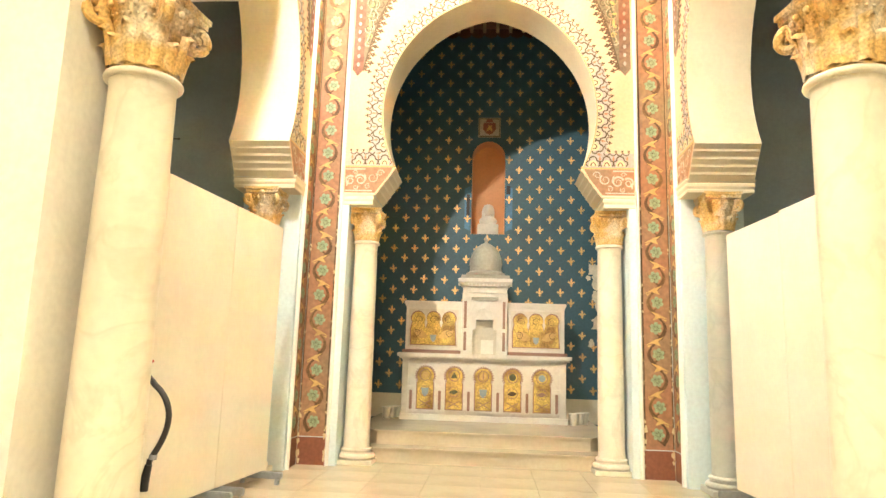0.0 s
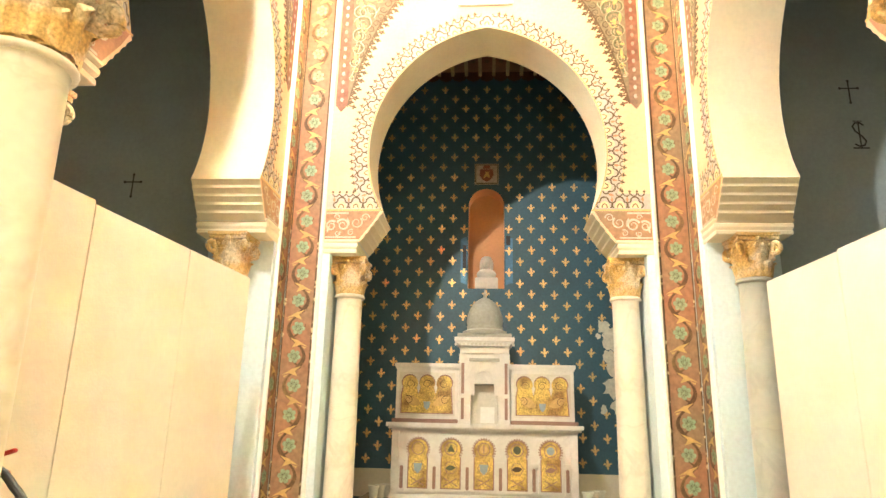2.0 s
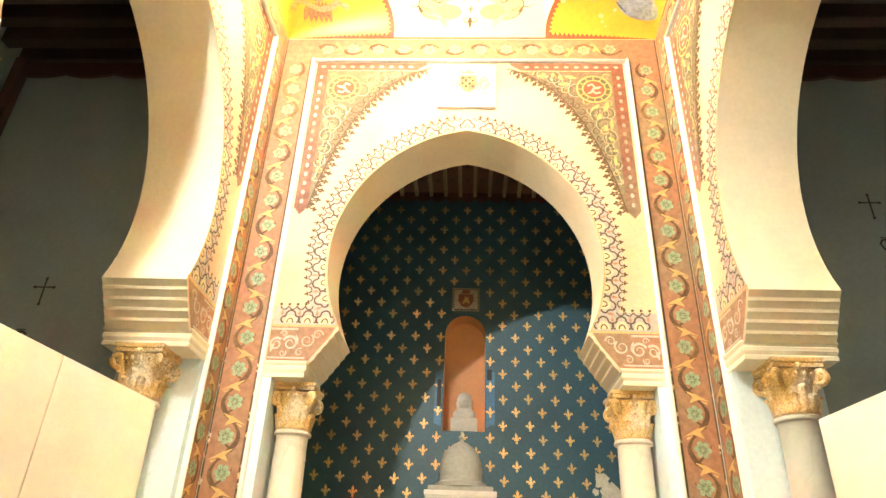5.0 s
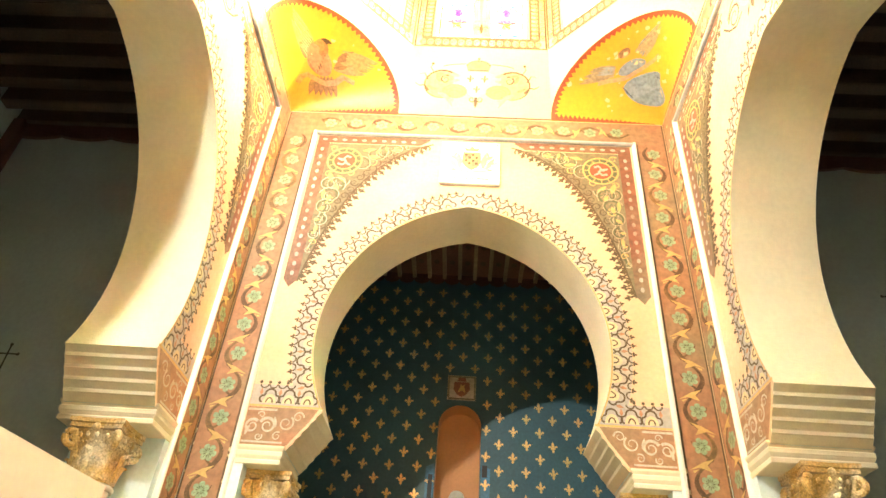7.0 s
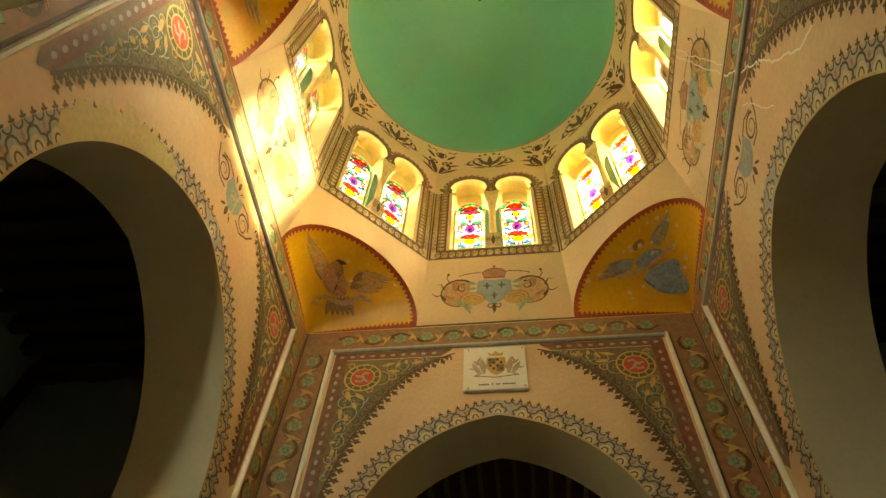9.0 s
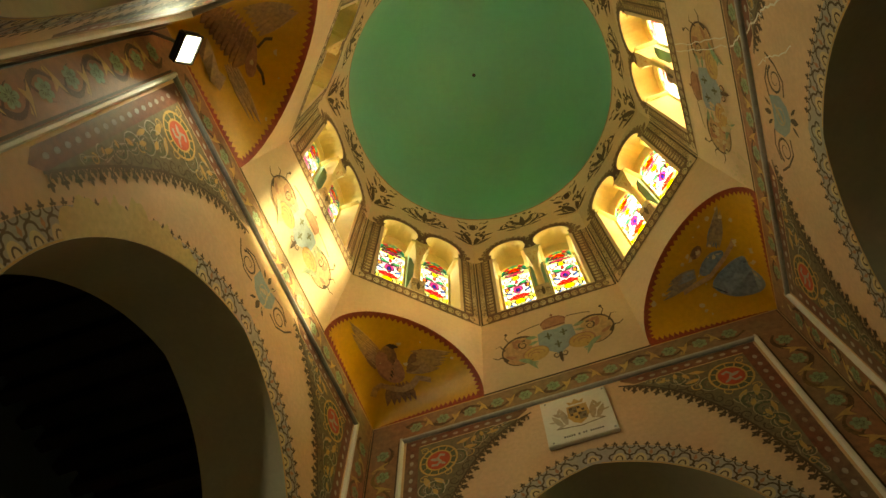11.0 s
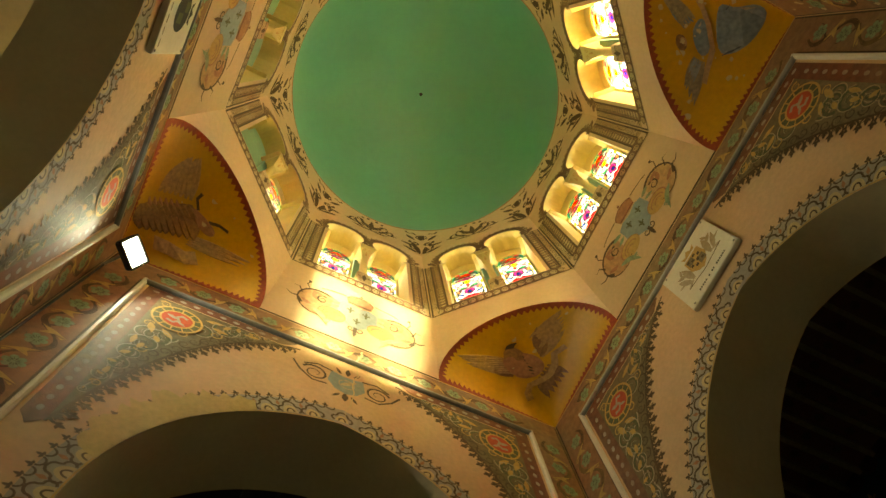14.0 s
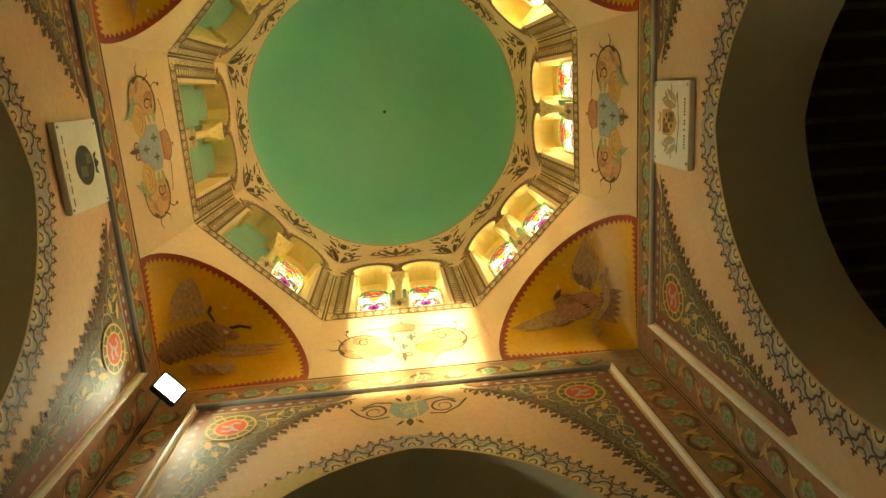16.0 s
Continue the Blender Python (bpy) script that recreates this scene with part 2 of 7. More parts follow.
def meshed(name, verts, faces, mats, idx=None, angle=35):
    me = bpy.data.meshes.new(name)
    me.from_pydata([tuple(v) for v in verts], [], faces)
    for m in (mats if isinstance(mats, (list, tuple)) else [mats]):
        me.materials.append(m)
    if idx:
        for p, i in zip(me.polygons, idx):
            p.material_index = i
    me.validate()
    if angle:
        smooth(me, angle)
    me.update()
    return me


def part(name, bm, material, parent, label="", angle=35):
    """Link a bmesh (or a ready mesh) as one object under a thing."""
    if isinstance(bm, bmesh.types.BMesh):
        me = bpy.data.meshes.new(name)
        bm.to_mesh(me)
        bm.free()
        me.materials.append(material)
        if angle:
            smooth(me, angle)
    else:
        me = bm
        if material and not me.materials:
            me.materials.append(material)
    ob = new(name, me)
    ob.parent = parent
    if label:
        ob["label"] = label
    return ob


def thing(name, x=0, y=0, z=0, rz=0, label="", category="", group="", kind=""):
    ob = new(name)
    ob.empty_display_size = 0.1
    ob.matrix_basis = pose(x, y, z, 0, 0, rz)
    return tagged(ob, label, category, group, kind)


def structure(name, me, label="", category=""):
    return tagged(new(name, me), label, category, "", "structure")


def box(bm, x0, x1, y0, y1, z0, z1, bevel=0.0):
    vs = bmesh.ops.create_cube(bm, size=1.0)["verts"]
    for v in vs:
        v.co = Vector((x0 + (v.co.x + 0.5) * (x1 - x0), y0 + (v.co.y + 0.5) * (y1 - y0), z0 + (v.co.z + 0.5) * (z1 - z0)))
    if bevel:
        es = list({e for v in vs for e in v.link_edges})
        bmesh.ops.bevel(bm, geom=es, offset=bevel, segments=2, affect="EDGES")
    return vs


def boxbm(*a, **k):
    bm = bmesh.new()
    box(bm, *a, **k)
    return bm


def lathe(profile, n=32, cx=0.0, cy=0.0):
    """profile: (radius, z) from bottom to top."""
    bm = bmesh.new()
    rings = []
    for r, z in profile:
        rings.append([bm.verts.new((cx + r * math.cos(2 * math.pi * i / n), cy + r * math.sin(2 * math.pi * i / n), z)) for i in range(n)])
    for a, b in zip(rings, rings[1:]):
        for i in range(n):
            j = (i + 1) % n
            bm.faces.new((a[i], a[j], b[j], b[i]))
    bm.faces.new(rings[0][::-1])
    bm.faces.new(rings[-1])
    return bm


def tube(pts, r, n=10, bm=None):
    bm = bm or bmesh.new()
    rings = []
    for i, p in enumerate(pts):
        p = Vector(p)
        d = (Vector(pts[min(i + 1, len(pts) - 1)]) - Vector(pts[max(i - 1, 0)])).normalized()
        a = d.cross(Vector((0.31, 0.2, 0.93))).normalized()
        b = d.cross(a)
        rr = r[i] if isinstance(r, (list, tuple)) else r
        rings.append([bm.verts.new(p + rr * (math.cos(2 * math.pi * k / n) * a + math.sin(2 * math.pi * k / n) * b)) for k in range(n)])
    for a, b in zip(rings, rings[1:]):
        for k in range(n):
            bm.faces.new((a[k], a[(k + 1) % n], b[(k + 1) % n], b[k]))
    bm.faces.new(rings[0][::-1])
    bm.faces.new(rings[-1])
    bmesh.ops.recalc_face_normals(bm, faces=bm.faces[:])
    return bm


# flat painted shapes, as polygons in the plane of a wall
def disc(cu, cz, r, n=16, rz=None):
    rz = rz or r
    return [(cu + r * math.cos(2 * math.pi * i / n), cz + rz * math.sin(2 * math.pi * i / n)) for i in range(n)]


def rect(u0, u1, z0, z1):
    return [(u0, z0), (u1, z0), (u1, z1), (u0, z1)]


def ribbon(pts, width, taper=False):
    out = []
    n = len(pts)
    L, R = [], []
    for i in range(n):
        a, b = pts[max(i - 1, 0)], pts[min(i + 1, n - 1)]
        dx, dz = b[0] - a[0], b[1] - a[1]
        l = math.hypot(dx, dz) or 1
        w = width / 2 * ((1 - i / (n - 1)) * 0.8 + 0.2 if taper else 1)
        L.append((pts[i][0] - dz / l * w, pts[i][1] + dx / l * w))
        R.append((pts[i][0] + dz / l * w, pts[i][1] - dx / l * w))
    for i in range(n - 1):
        out.append([L[i], R[i], R[i + 1], L[i + 1]])
    return out


def ring(cu, cz, r, width, n=20, a0=0.0, a1=2 * math.pi):
    return ribbon([(cu + r * math.cos(a0 + (a1 - a0) * i / n), cz + r * math.sin(a0 + (a1 - a0) * i / n)) for i in range(n + 1)], width)


def spiral(cu, cz, r, turns=1.4, flip=1, start=0.0, width=0.014, n=26):
    return ribbon([(cu + flip * r * (1 - 0.75 * i / n) * math.cos(start + 2 * math.pi * turns * i / n),
                    cz + r * (1 - 0.75 * i / n) * math.sin(start + 2 * math.pi * turns * i / n)) for i in range(n + 1)], width, True)


def leaf(cu, cz, length, width, ang, bend=0.0):
    pts = []
    for s in (1, -1):
        rng = range(0, 7) if s == 1 else range(6, -1, -1)
        for i in rng:
            f = i / 6
            w = s * width * math.sin(math.pi * min(1, f * 0.9 + 0.08)) / 2
            x, y = f * length, w + bend * f * f * length
            pts.append((cu + x * math.cos(ang) - y * math.sin(ang), cz + x * math.sin(ang) + y * math.cos(ang)))
    return pts


def mirror(polys):
    return polys + [[(-u, z) for u, z in reversed(p)] for p in polys]


def moved(polys, du, dz, s=1.0):
    return [[(u * s + du, z * s + dz) for u, z in p] for p in polys]


def flat(name, polys, material, place, parent, label="", lap=False):
    """Painted shapes as one thin mesh; place maps (u, z) to the world. lap: brush strokes that cross lie over one another."""
    verts, faces = [], []
    for k, p in enumerate(polys):
        faces.append(list(range(len(verts), len(verts) + len(p))))
        pts = [Vector(place(u, z)) for u, z in p]
        if lap:
            mid = sum(pts, Vector()) / len(pts)
            n = (pts[1] - pts[0]).cross(pts[len(pts) // 2] - pts[0]).normalized()
            if n.dot(Vector((CX, CY, 6.0)) - mid) < 0:
                n = -n
            pts = [q + n * 0.0002 * (k % 6) for q in pts]
        verts += pts
    me = meshed(name, verts, faces, material, angle=0)
    return part(name, me, material, parent, label)


# ---- the crossing bay ----
Z_IMP, Z_MID, RAD, OFF, APEX, CORNICE = 3.77, 4.55, 1.40, 0.27, 6.198, 7.62


def half_width(z):
    """Half width of the pointed horseshoe opening at height z."""
    d = z - Z_MID
    if d < 0:
        return RAD * math.sqrt(1 - (d / 1.53) ** 2)
    return max(0.0, math.sqrt(max(0.0, (RAD + OFF) ** 2 - d * d)) - OFF)


def arch_profile(jamb):
    """(half width, z) from the floor to the apex: jamb, ribbed corbel, horseshoe."""
    p = [(jamb, 0.0), (jamb, 3.40), (1.46, 3.40)]
    w0, z0 = 1.46, 3.40
    for i in range(5):
        f1 = (i + 1) / 5
        w1, z1 = 1.46 + (half_width(Z_IMP) - 1.46) * f1, 3.40 + (Z_IMP - 3.40) * f1
        p += [(w0 - 0.012, z0 + 0.012), (w1 + 0.012, z1 - 0.028), (w1 - 0.006, z1 - 0.014)]
        w0, z0 = w1, z1
    n = 30
    for i in range(n + 1):
        f = i / n
        z = Z_IMP + (APEX - Z_IMP) * (1 - (1 - f) ** 1.6)
        p.append((half_width(z), z))
    p[-1] = (0.0, APEX)
    return p


SIDES = {"north": 0, "west": 90, "south": 180, "east": 270}


def side_matrix(side):
    return STRETCH @ pose(CX, CY, 0, 0, 0, SIDES[side])


def wall_mesh(name, M, jamb, ext, thick=T):
    prof = arch_profile(jamb)
    verts, faces, idx = [], [], []

    def quad(a, b, c, d, m):
        k = len(verts)
        verts.extend(M @ Vector(q) for q in (a, b, c, d))
        faces.append((k, k + 1, k + 2, k + 3))
        idx.append(m)
    for s in (-1, 1):
        for (w0, z0), (w1, z1) in zip(prof, prof[1:]):
            low = 2 if z1 <= 3.41 else 0
            if abs(z1 - z0) > 1e-6:
                for y, e, flip in ((H, H, 1), (H + thick, ext, -1)):
                    q = ((s * w0, y, z0), (s * e, y, z0), (s * e, y, z1), (s * w1, y, z1))
                    quad(*(q if s * flip > 0 else q[::-1]), low)
            q = ((s * w0, H, z0), (s * w1, H, z1), (s * w1, H + thick, z1), (s * w0, H + thick, z0))
            quad(*(q if s > 0 else q[::-1]), 2 if z1 <= 3.401 else 1)
        for y, e, flip in ((H, H, 1), (H + thick, ext, -1)):
            q = ((0, y, APEX), (s * e, y, APEX), (s * e, y, CORNICE), (0, y, CORNICE))
            quad(*(q if s * flip > 0 else q[::-1]), 0)
    me = meshed(name, verts, faces, [PINK, CREAM, WHITE if name == "wall_south" else PALEBLUE], idx, 0)
    bm = bmesh.new()
    bm.from_mesh(me)
    bmesh.ops.remove_doubles(bm, verts=bm.verts[:], dist=1e-4)
    bm.to_mesh(me)
    bm.free()
    smooth(me, 22)
    return me


TS = 0.72
JAMB = {"north": 1.79, "west": 1.79, "east": 1.79, "south": 2.10}
walls, PLACE = {}, {}
for side in SIDES:
    M = side_matrix(side)
    walls[side] = structure("wall_" + side, wall_mesh("wall_" + side, M, JAMB[side], H + T if side in ("north", "south") else H + 0.06, {"north": T, "south": T - LONG}.get(side, TS)),
                            "peach painted plaster wall with a pointed horseshoe arch", "wall")

    def place(u, z, w=0.003, M=M):
        return M @ Vector((u, H - w, z))
    PLACE[side] = place


def at(side, w):
    return lambda u, z: PLACE[side](u, z, w * 0.5)


# octagonal zone above the cornice, squinches and drum
SILL, RIM_Z, RIM_R, AP1 = 8.62, 11.62, 1.99, 2.085
DX, DY = -0.03, 5.78
TAN8 = math.tan(math.pi / 8)
V0, V1 = H * TAN8, AP1 * TAN8
ARC_RISE = 0.665


def zone_point(u, f, M):
    """Point of a sloping face: u across, f from 0 (cornice) to 1 (sill), in the face's own frame; the drum stands a little off the bay's middle."""
    off = M.to_3x3().inverted() @ Vector((DX - CX, DY - CY, 0)) * f
    p = M @ (Vector((u, H + (AP1 - H) * f, CORNICE + (SILL - CORNICE) * f)) + off)
    return M.inverted() @ p.lerp(STRETCH @ p, 1 - f)


for k, side in enumerate(("north", "west", "south", "east")):
    M = pose(CX, CY, 0, 0, 0, SIDES[side])
    me = meshed("drum_base_" + side, [M @ zone_point(-V0, 0, M), M @ zone_point(V0, 0, M), M @ zone_point(V1, 1, M), M @ zone_point(-V1, 1, M)], [(3, 2, 1, 0)], DRUM)
    structure("wall_drum_base_" + side, me, "sloping ochre plaster face below the dome windows", "wall")


def arc_point(tau, M):
    """Point of the squinch arch on the diagonal face, tau 0..1."""
    a = math.pi * (1 - tau)
    f = math.sin(a) * ARC_RISE
    return zone_point(math.cos(a) * V0, f, M)


def squinch_place(M, C, off=0.0):
    alpha = radians(58)

    def place(x, y, w=off):
        r, phi = math.hypot(x, y), math.atan2(x, y)
        tau = min(1.0, max(0.0, 0.5 + phi / (2 * alpha)))
        A = arc_point(tau, M)
        k = min(1.0, r)
        p = C + (A - C) * k
        p.z += 0.05 * math.sin(math.pi * k) * math.sin(math.pi * tau)
        centre = Vector((0, 0, 7.9))
        return M @ (p + (centre - p).normalized() * w)
    return place


SQ = {}
for name, ang in (("north_west", 45), ("south_west", 135), ("south_east", 225), ("north_east", 315)):
    M = pose(CX, CY, 0, 0, 0, ang)
    C = M.inverted() @ (STRETCH @ (M @ Vector((0, H * math.sqrt(2), CORNICE))))
    n, m = 24, 6
    verts, faces = [], []
    for j in range(m + 1):
        for i in range(n + 1):
            s = j / m
            p = C + (arc_point(i / n, M) - C) * s
            p.z += 0.05 * math.sin(math.pi * s) * math.sin(math.pi * i / n)
            verts.append(M @ p)
    for j in range(m):
        for i in range(n):
            a = j * (n + 1) + i
            faces.append((a, a + 1, a + n + 2, a + n + 1))
    sq = structure("squinch_" + name, meshed("squinch", verts, faces, GOLDGROUND, angle=60), "golden painted squinch with a red saw-tooth border", "squinch")
    SQ[name] = (sq, M, C)
    verts, faces = [], []
    for i in range(n + 1):
        A = arc_point(i / n, M)
        u = -V0 + 2 * V0 * i / n
        verts += [M @ A, M @ zone_point(u * V1 / V0, 1.0, M)]
    for i in range(n):
        faces.append((2 * i, 2 * i + 1, 2 * i + 3, 2 * i + 2))
    structure("wall_drum_spandrel_" + name, meshed("drum_spandrel", verts, faces, DRUM), "ochre plaster spandrel above the golden squinch", "wall")

# drum with eight pairs of windows
WIN_U, WIN_W, WIN_B, WIN_S, WIN_R, WIN_T = 0.345, 0.245, 8.88, 10.42, 0.275, 0.33
DRUM_TOP = 11.08


def win_half(z):
    if z <= WIN_S:
        return WIN_W
    d = z - (WIN_S + 0.16)
    return math.sqrt(max(0.0, WIN_R ** 2 - d * d))


zs = [SILL, WIN_B, WIN_S] + [WIN_S + 0.001 + (0.16 + WIN_R - 0.001) * (1 - (1 - i / 12) ** 1.5) for i in range(13)] + [DRUM_TOP]


def drum_face(name, M):
    verts, faces, idx = [], [], []

    def quad(pts, m, flip=False):
        k = len(verts)
        verts.extend(M @ Vector(q) for q in (pts[::-1] if flip else pts))
        faces.append((k, k + 1, k + 2, k + 3))
        idx.append(m)
    y0, y1 = AP1, AP1 + WIN_T
    for za, zb in zip(zs, zs[1:]):
        solid = za < WIN_B - 1e-6 or za > WIN_S + 0.16 + WIN_R - 1e-4
        if solid:
            quad([(-V1, y0, za), (V1, y0, za), (V1, y0, zb), (-V1, y0, zb)], 0)
            continue
        ha, hb = win_half(za + 1e-6), win_half(zb)
        for s in (-1, 1):
            quad([(s * (WIN_U + ha), y0, za), (s * V1, y0, za), (s * V1, y0, zb), (s * (WIN_U + hb), y0, zb)], 0, s < 0)
            quad([(s * (WIN_U + ha), y0, za), (s * (WIN_U + hb), y0, zb), (s * (WIN_U + hb), y1, zb), (s * (WIN_U + ha), y1, za)], 1, s < 0)
            if za >= WIN_S - 1e-6:
                quad([(s * (WIN_U - ha), y0, za), (s * (WIN_U - hb), y0, zb), (s * (WIN_U - hb), y1, zb), (s * (WIN_U - ha), y1, za)], 1, s > 0)
        if za >= WIN_S - 1e-6:
            quad([(-(WIN_U - ha), y0, za), (WIN_U - ha, y0, za), (WIN_U - hb, y0, zb), (-(WIN_U - hb), y0, zb)], 0)
        else:
            b = 0.10
            quad([(-b, y0 + 0.215, za), (b, y0 + 0.215, za), (b, y0 + 0.215, zb), (-b, y0 + 0.215, zb)], 2)
            for s in (-1, 1):
                quad([(s * b, y0 + 0.215, za), (s * b, y0 + 0.215, zb), (s * b, y1, zb), (s * b, y1, za)], 2, s > 0)
    for s in (-1, 1):
        quad([(s * WIN_U - 0.3, y0, WIN_B), (s * WIN_U + 0.235, y0, WIN_B), (s * WIN_U + 0.235, y1, WIN_B), (s * WIN_U - 0.235, y1, WIN_B)], 1)
    quad([(-0.1, y0, WIN_S), (0.1, y0, WIN_S), (0.1, y1, WIN_S), (-0.1, y1, WIN_S)], 1)
    return meshed(name, verts, faces, [DRUM, REVEAL, TEAL], idx, 30)


FACES = (("north", 0), ("north_west", 45), ("west", 90), ("south_west", 135), ("south", 180), ("south_east", 225), ("east", 270), ("north_east", 315))
drum = {}
for name, ang in FACES:
    M = pose(DX, DY, 0, 0, 0, ang)
    drum[name] = structure("wall_drum_" + name, drum_face("drum", M), "ochre drum wall with a pair of arched window openings", "wall")

# ring from the octagon to the round rim, and the dome
n = 64
verts, faces = [], []
for j in range(3):
    for i in range(n):
        a = 2 * math.pi * i / n
        sect = (a + math.pi / 8) % (math.pi / 4) - math.pi / 8
        ro = AP1 / math.cos(sect)
        f = j / 2
        r = ro + (RIM_R - ro) * f
        verts.append((DX + r * math.cos(a), DY + r * math.sin(a), DRUM_TOP + (RIM_Z - DRUM_TOP) * f))
for j in range(2):
    for i in range(n):
        k = (i + 1) % n
        faces.append((j * n + i, j * n + k, (j + 1) * n + k, (j + 1) * n + i))
structure("wall_drum_ring", meshed("drum_ring", verts, faces, DRUM, angle=60), "ochre plaster ring under the green dome", "wall")
bm = lathe([(RIM_R + 0.05, RIM_Z - 0.02), (RIM_R, RIM_Z), (RIM_R + 0.02, RIM_Z + 0.03)] + [((RIM_R + 0.02) * math.cos(radians(a)), RIM_Z + 0.03 + (RIM_R + 0.1) * math.sin(radians(a))) for a in range(4, 89, 4)], 64, DX, DY)
me = bpy.data.meshes.new("dome")
bm.to_mesh(me)
bm.free()
me.materials.append(DOMEGREEN)
bmd = bmesh.new()
bmd.from_mesh(me)
low = [f for f in bmd.faces if len(f.verts) > 8 and f.calc_center_median().z < RIM_Z + 0.2]
bmesh.ops.delete(bmd, geom=low, context="FACES_ONLY")
bmd.to_mesh(me)
bmd.free()
smooth(me, 60)
structure("ceiling_dome", me, "plain matt green painted dome with a small hook hole", "ceiling")

# ---- floor, apse, aisles, nave ----
NAVE = (-5.7, 5.6, -9.0)
structure("floor", meshed("floor", [(-5.7, -9, -0.012), (5.6, -9, -0.012), (5.6, 11.6, -0.012), (-5.7, 11.6, -0.012)], [(0, 1, 2, 3)], FLOORMAT), "polished cream marble floor", "floor")


def slab(name, x0, x1, y0, y1, z0, z1, m, label, category="wall"):
    me = bpy.data.meshes.new(name)
    b = boxbm(x0, x1, y0, y1, z0, z1)
    b.to_mesh(me)
    b.free()
    me.materials.append(m)
    return structure(name, me, label, category)


AY = 11.5
XW, XE = CX - H - TS, CX + H + TS
slab("wall_apse_west", -2.75, -2.45, CY + H + T, AY + 0.3, 0, 7.6, APSEBLUE, "dark blue painted side wall of the apse")
slab("wall_apse_east", 2.32, 2.62, CY + H + T, AY + 0.3, 0, 7.6, APSEBLUE, "dark blue painted side wall of the apse")
slab("wall_aisle_north_west", -5.7, XW, 8.15, 8.45, 0, 8.2, AISLEBLUE, "blue-grey painted aisle wall with black crosses")
slab("wall_aisle_north_east", XE, 5.6, 8.15, 8.45, 0, 8.2, AISLEBLUE, "blue-grey painted aisle wall with black crosses")
slab("wall_aisle_west", -5.95, -5.65, -9, 8.15, 0, 8.2, AISLEBLUE, "blue-grey painted outer aisle wall")
slab("wall_aisle_east", 5.55, 5.85, -9, 8.15, 0, 8.2, AISLEBLUE, "blue-grey painted outer aisle wall")
slab("wall_nave_south", -5.7, 5.6, -9.3, -9.0, 0, 8.2, CREAM, "plain cream end wall of the nave")
slab("wall_pier_south_west", -5.7, XW, SOUTH - T, SOUTH - 0.05, 3.3, 8.2, CREAM, "plain cream wall above the aisle passage")
slab("wall_pier_south_east", XE, 5.6, SOUTH - T, SOUTH - 0.05, 3.3, 8.2, CREAM, "plain cream wall above the aisle passage")
slab("ceiling_nave", -5.7, 5.6, -9, SOUTH - T, 7.9, 8.1, CREAM, "plain cream nave ceiling", "ceiling")
slab("ceiling_aisle_west", -5.7, XW, SOUTH - T, 8.15, 7.42, 7.6, WOOD, "dark wooden aisle ceiling with parallel beams", "ceiling")
slab("ceiling_aisle_east", XE, 5.6, SOUTH - T, 8.15, 7.42, 7.6, WOOD, "dark wooden aisle ceiling with parallel beams", "ceiling")
slab("ceiling_apse", -2.45, 2.32, CY + H + T, AY, 7.52, 7.6, PLANK, "painted plank ceiling of the apse", "ceiling")

# ---- painted ornament of the bay walls ----
random.seed(4)


def vine(length, pitch=0.314, amp=0.10):
    """Swelling wavy stem, fan-shaped leaves and rosette places along a strip of that length; s along, c across."""
    strokes = []
    n = int(length / 0.022)
    pts = [(amp * math.sin(math.pi * q / pitch), q) for q in np.linspace(0.04, length - 0.04, n)]
    for i in range(n - 1):
        w = 0.020 + 0.026 * abs(math.sin(math.pi * (pts[i][1] / pitch + 0.25)))
        strokes += ribbon(pts[i:i + 2], w)
    leaves, spots, curls = [], [], []
    k, q = 0, pitch * 0.5
    while q < length - 0.08:
        side = 1 if k % 2 == 0 else -1
        spots.append((-side * 0.012, q))
        # second strand that leaves the stem and hooks behind the rosette
        curls += ribbon([(side * (0.07 - 0.165 * math.sin(t * 1.45)), q - 0.125 + 0.17 * t) for t in np.linspace(0.0, 1.0, 9)], 0.024, True)
        b = q + pitch / 2
        if b < length - 0.1:
            leaves.append([(side * 0.140, b - 0.050), (side * 0.055, b - 0.026), (-side * 0.045, b - 0.060), (-side * 0.012, b - 0.004), (-side * 0.075, b + 0.052), (side * 0.02, b + 0.022)])
            leaves.append([(side * 0.105, b - 0.075), (side * 0.118, b - 0.056), (side * 0.060, b - 0.040)])
        k += 1
        q += pitch
    return strokes, leaves, spots, curls


def rosette_mesh():
    verts, faces, idx = [(0, 0, 0)], [], []
    n = 48
    for i in range(n):
        a = 2 * math.pi * i / n
        r = 0.076 * (0.66 + 0.34 * abs(math.cos(3 * a)) ** 0.6)
        verts.append((r * math.cos(a), 0, r * math.sin(a)))
    for i in range(n):
        faces.append((0, 1 + i, 1 + (i + 1) % n))
        idx.append(0)
    for k in range(12):
        a = 2 * math.pi * k / 12
        b = len(verts)
        far_ = 0.060 if k % 2 == 0 else 0.046
        for du, dv in ((0.010, 0.0), (0.030, 0.003 + 0.003 * (k % 2)), (far_, 0.0), (0.030, -0.003 - 0.003 * (k % 2))):
            verts.append((du * math.cos(a) - dv * math.sin(a), -0.0015, du * math.sin(a) + dv * math.cos(a)))
        faces.append((b, b + 1, b + 2, b + 3))
        idx.append(1)
    return meshed("rosette", verts, faces, [GREEN, DARKGREEN], idx, 0)


ROSE = rosette_mesh()


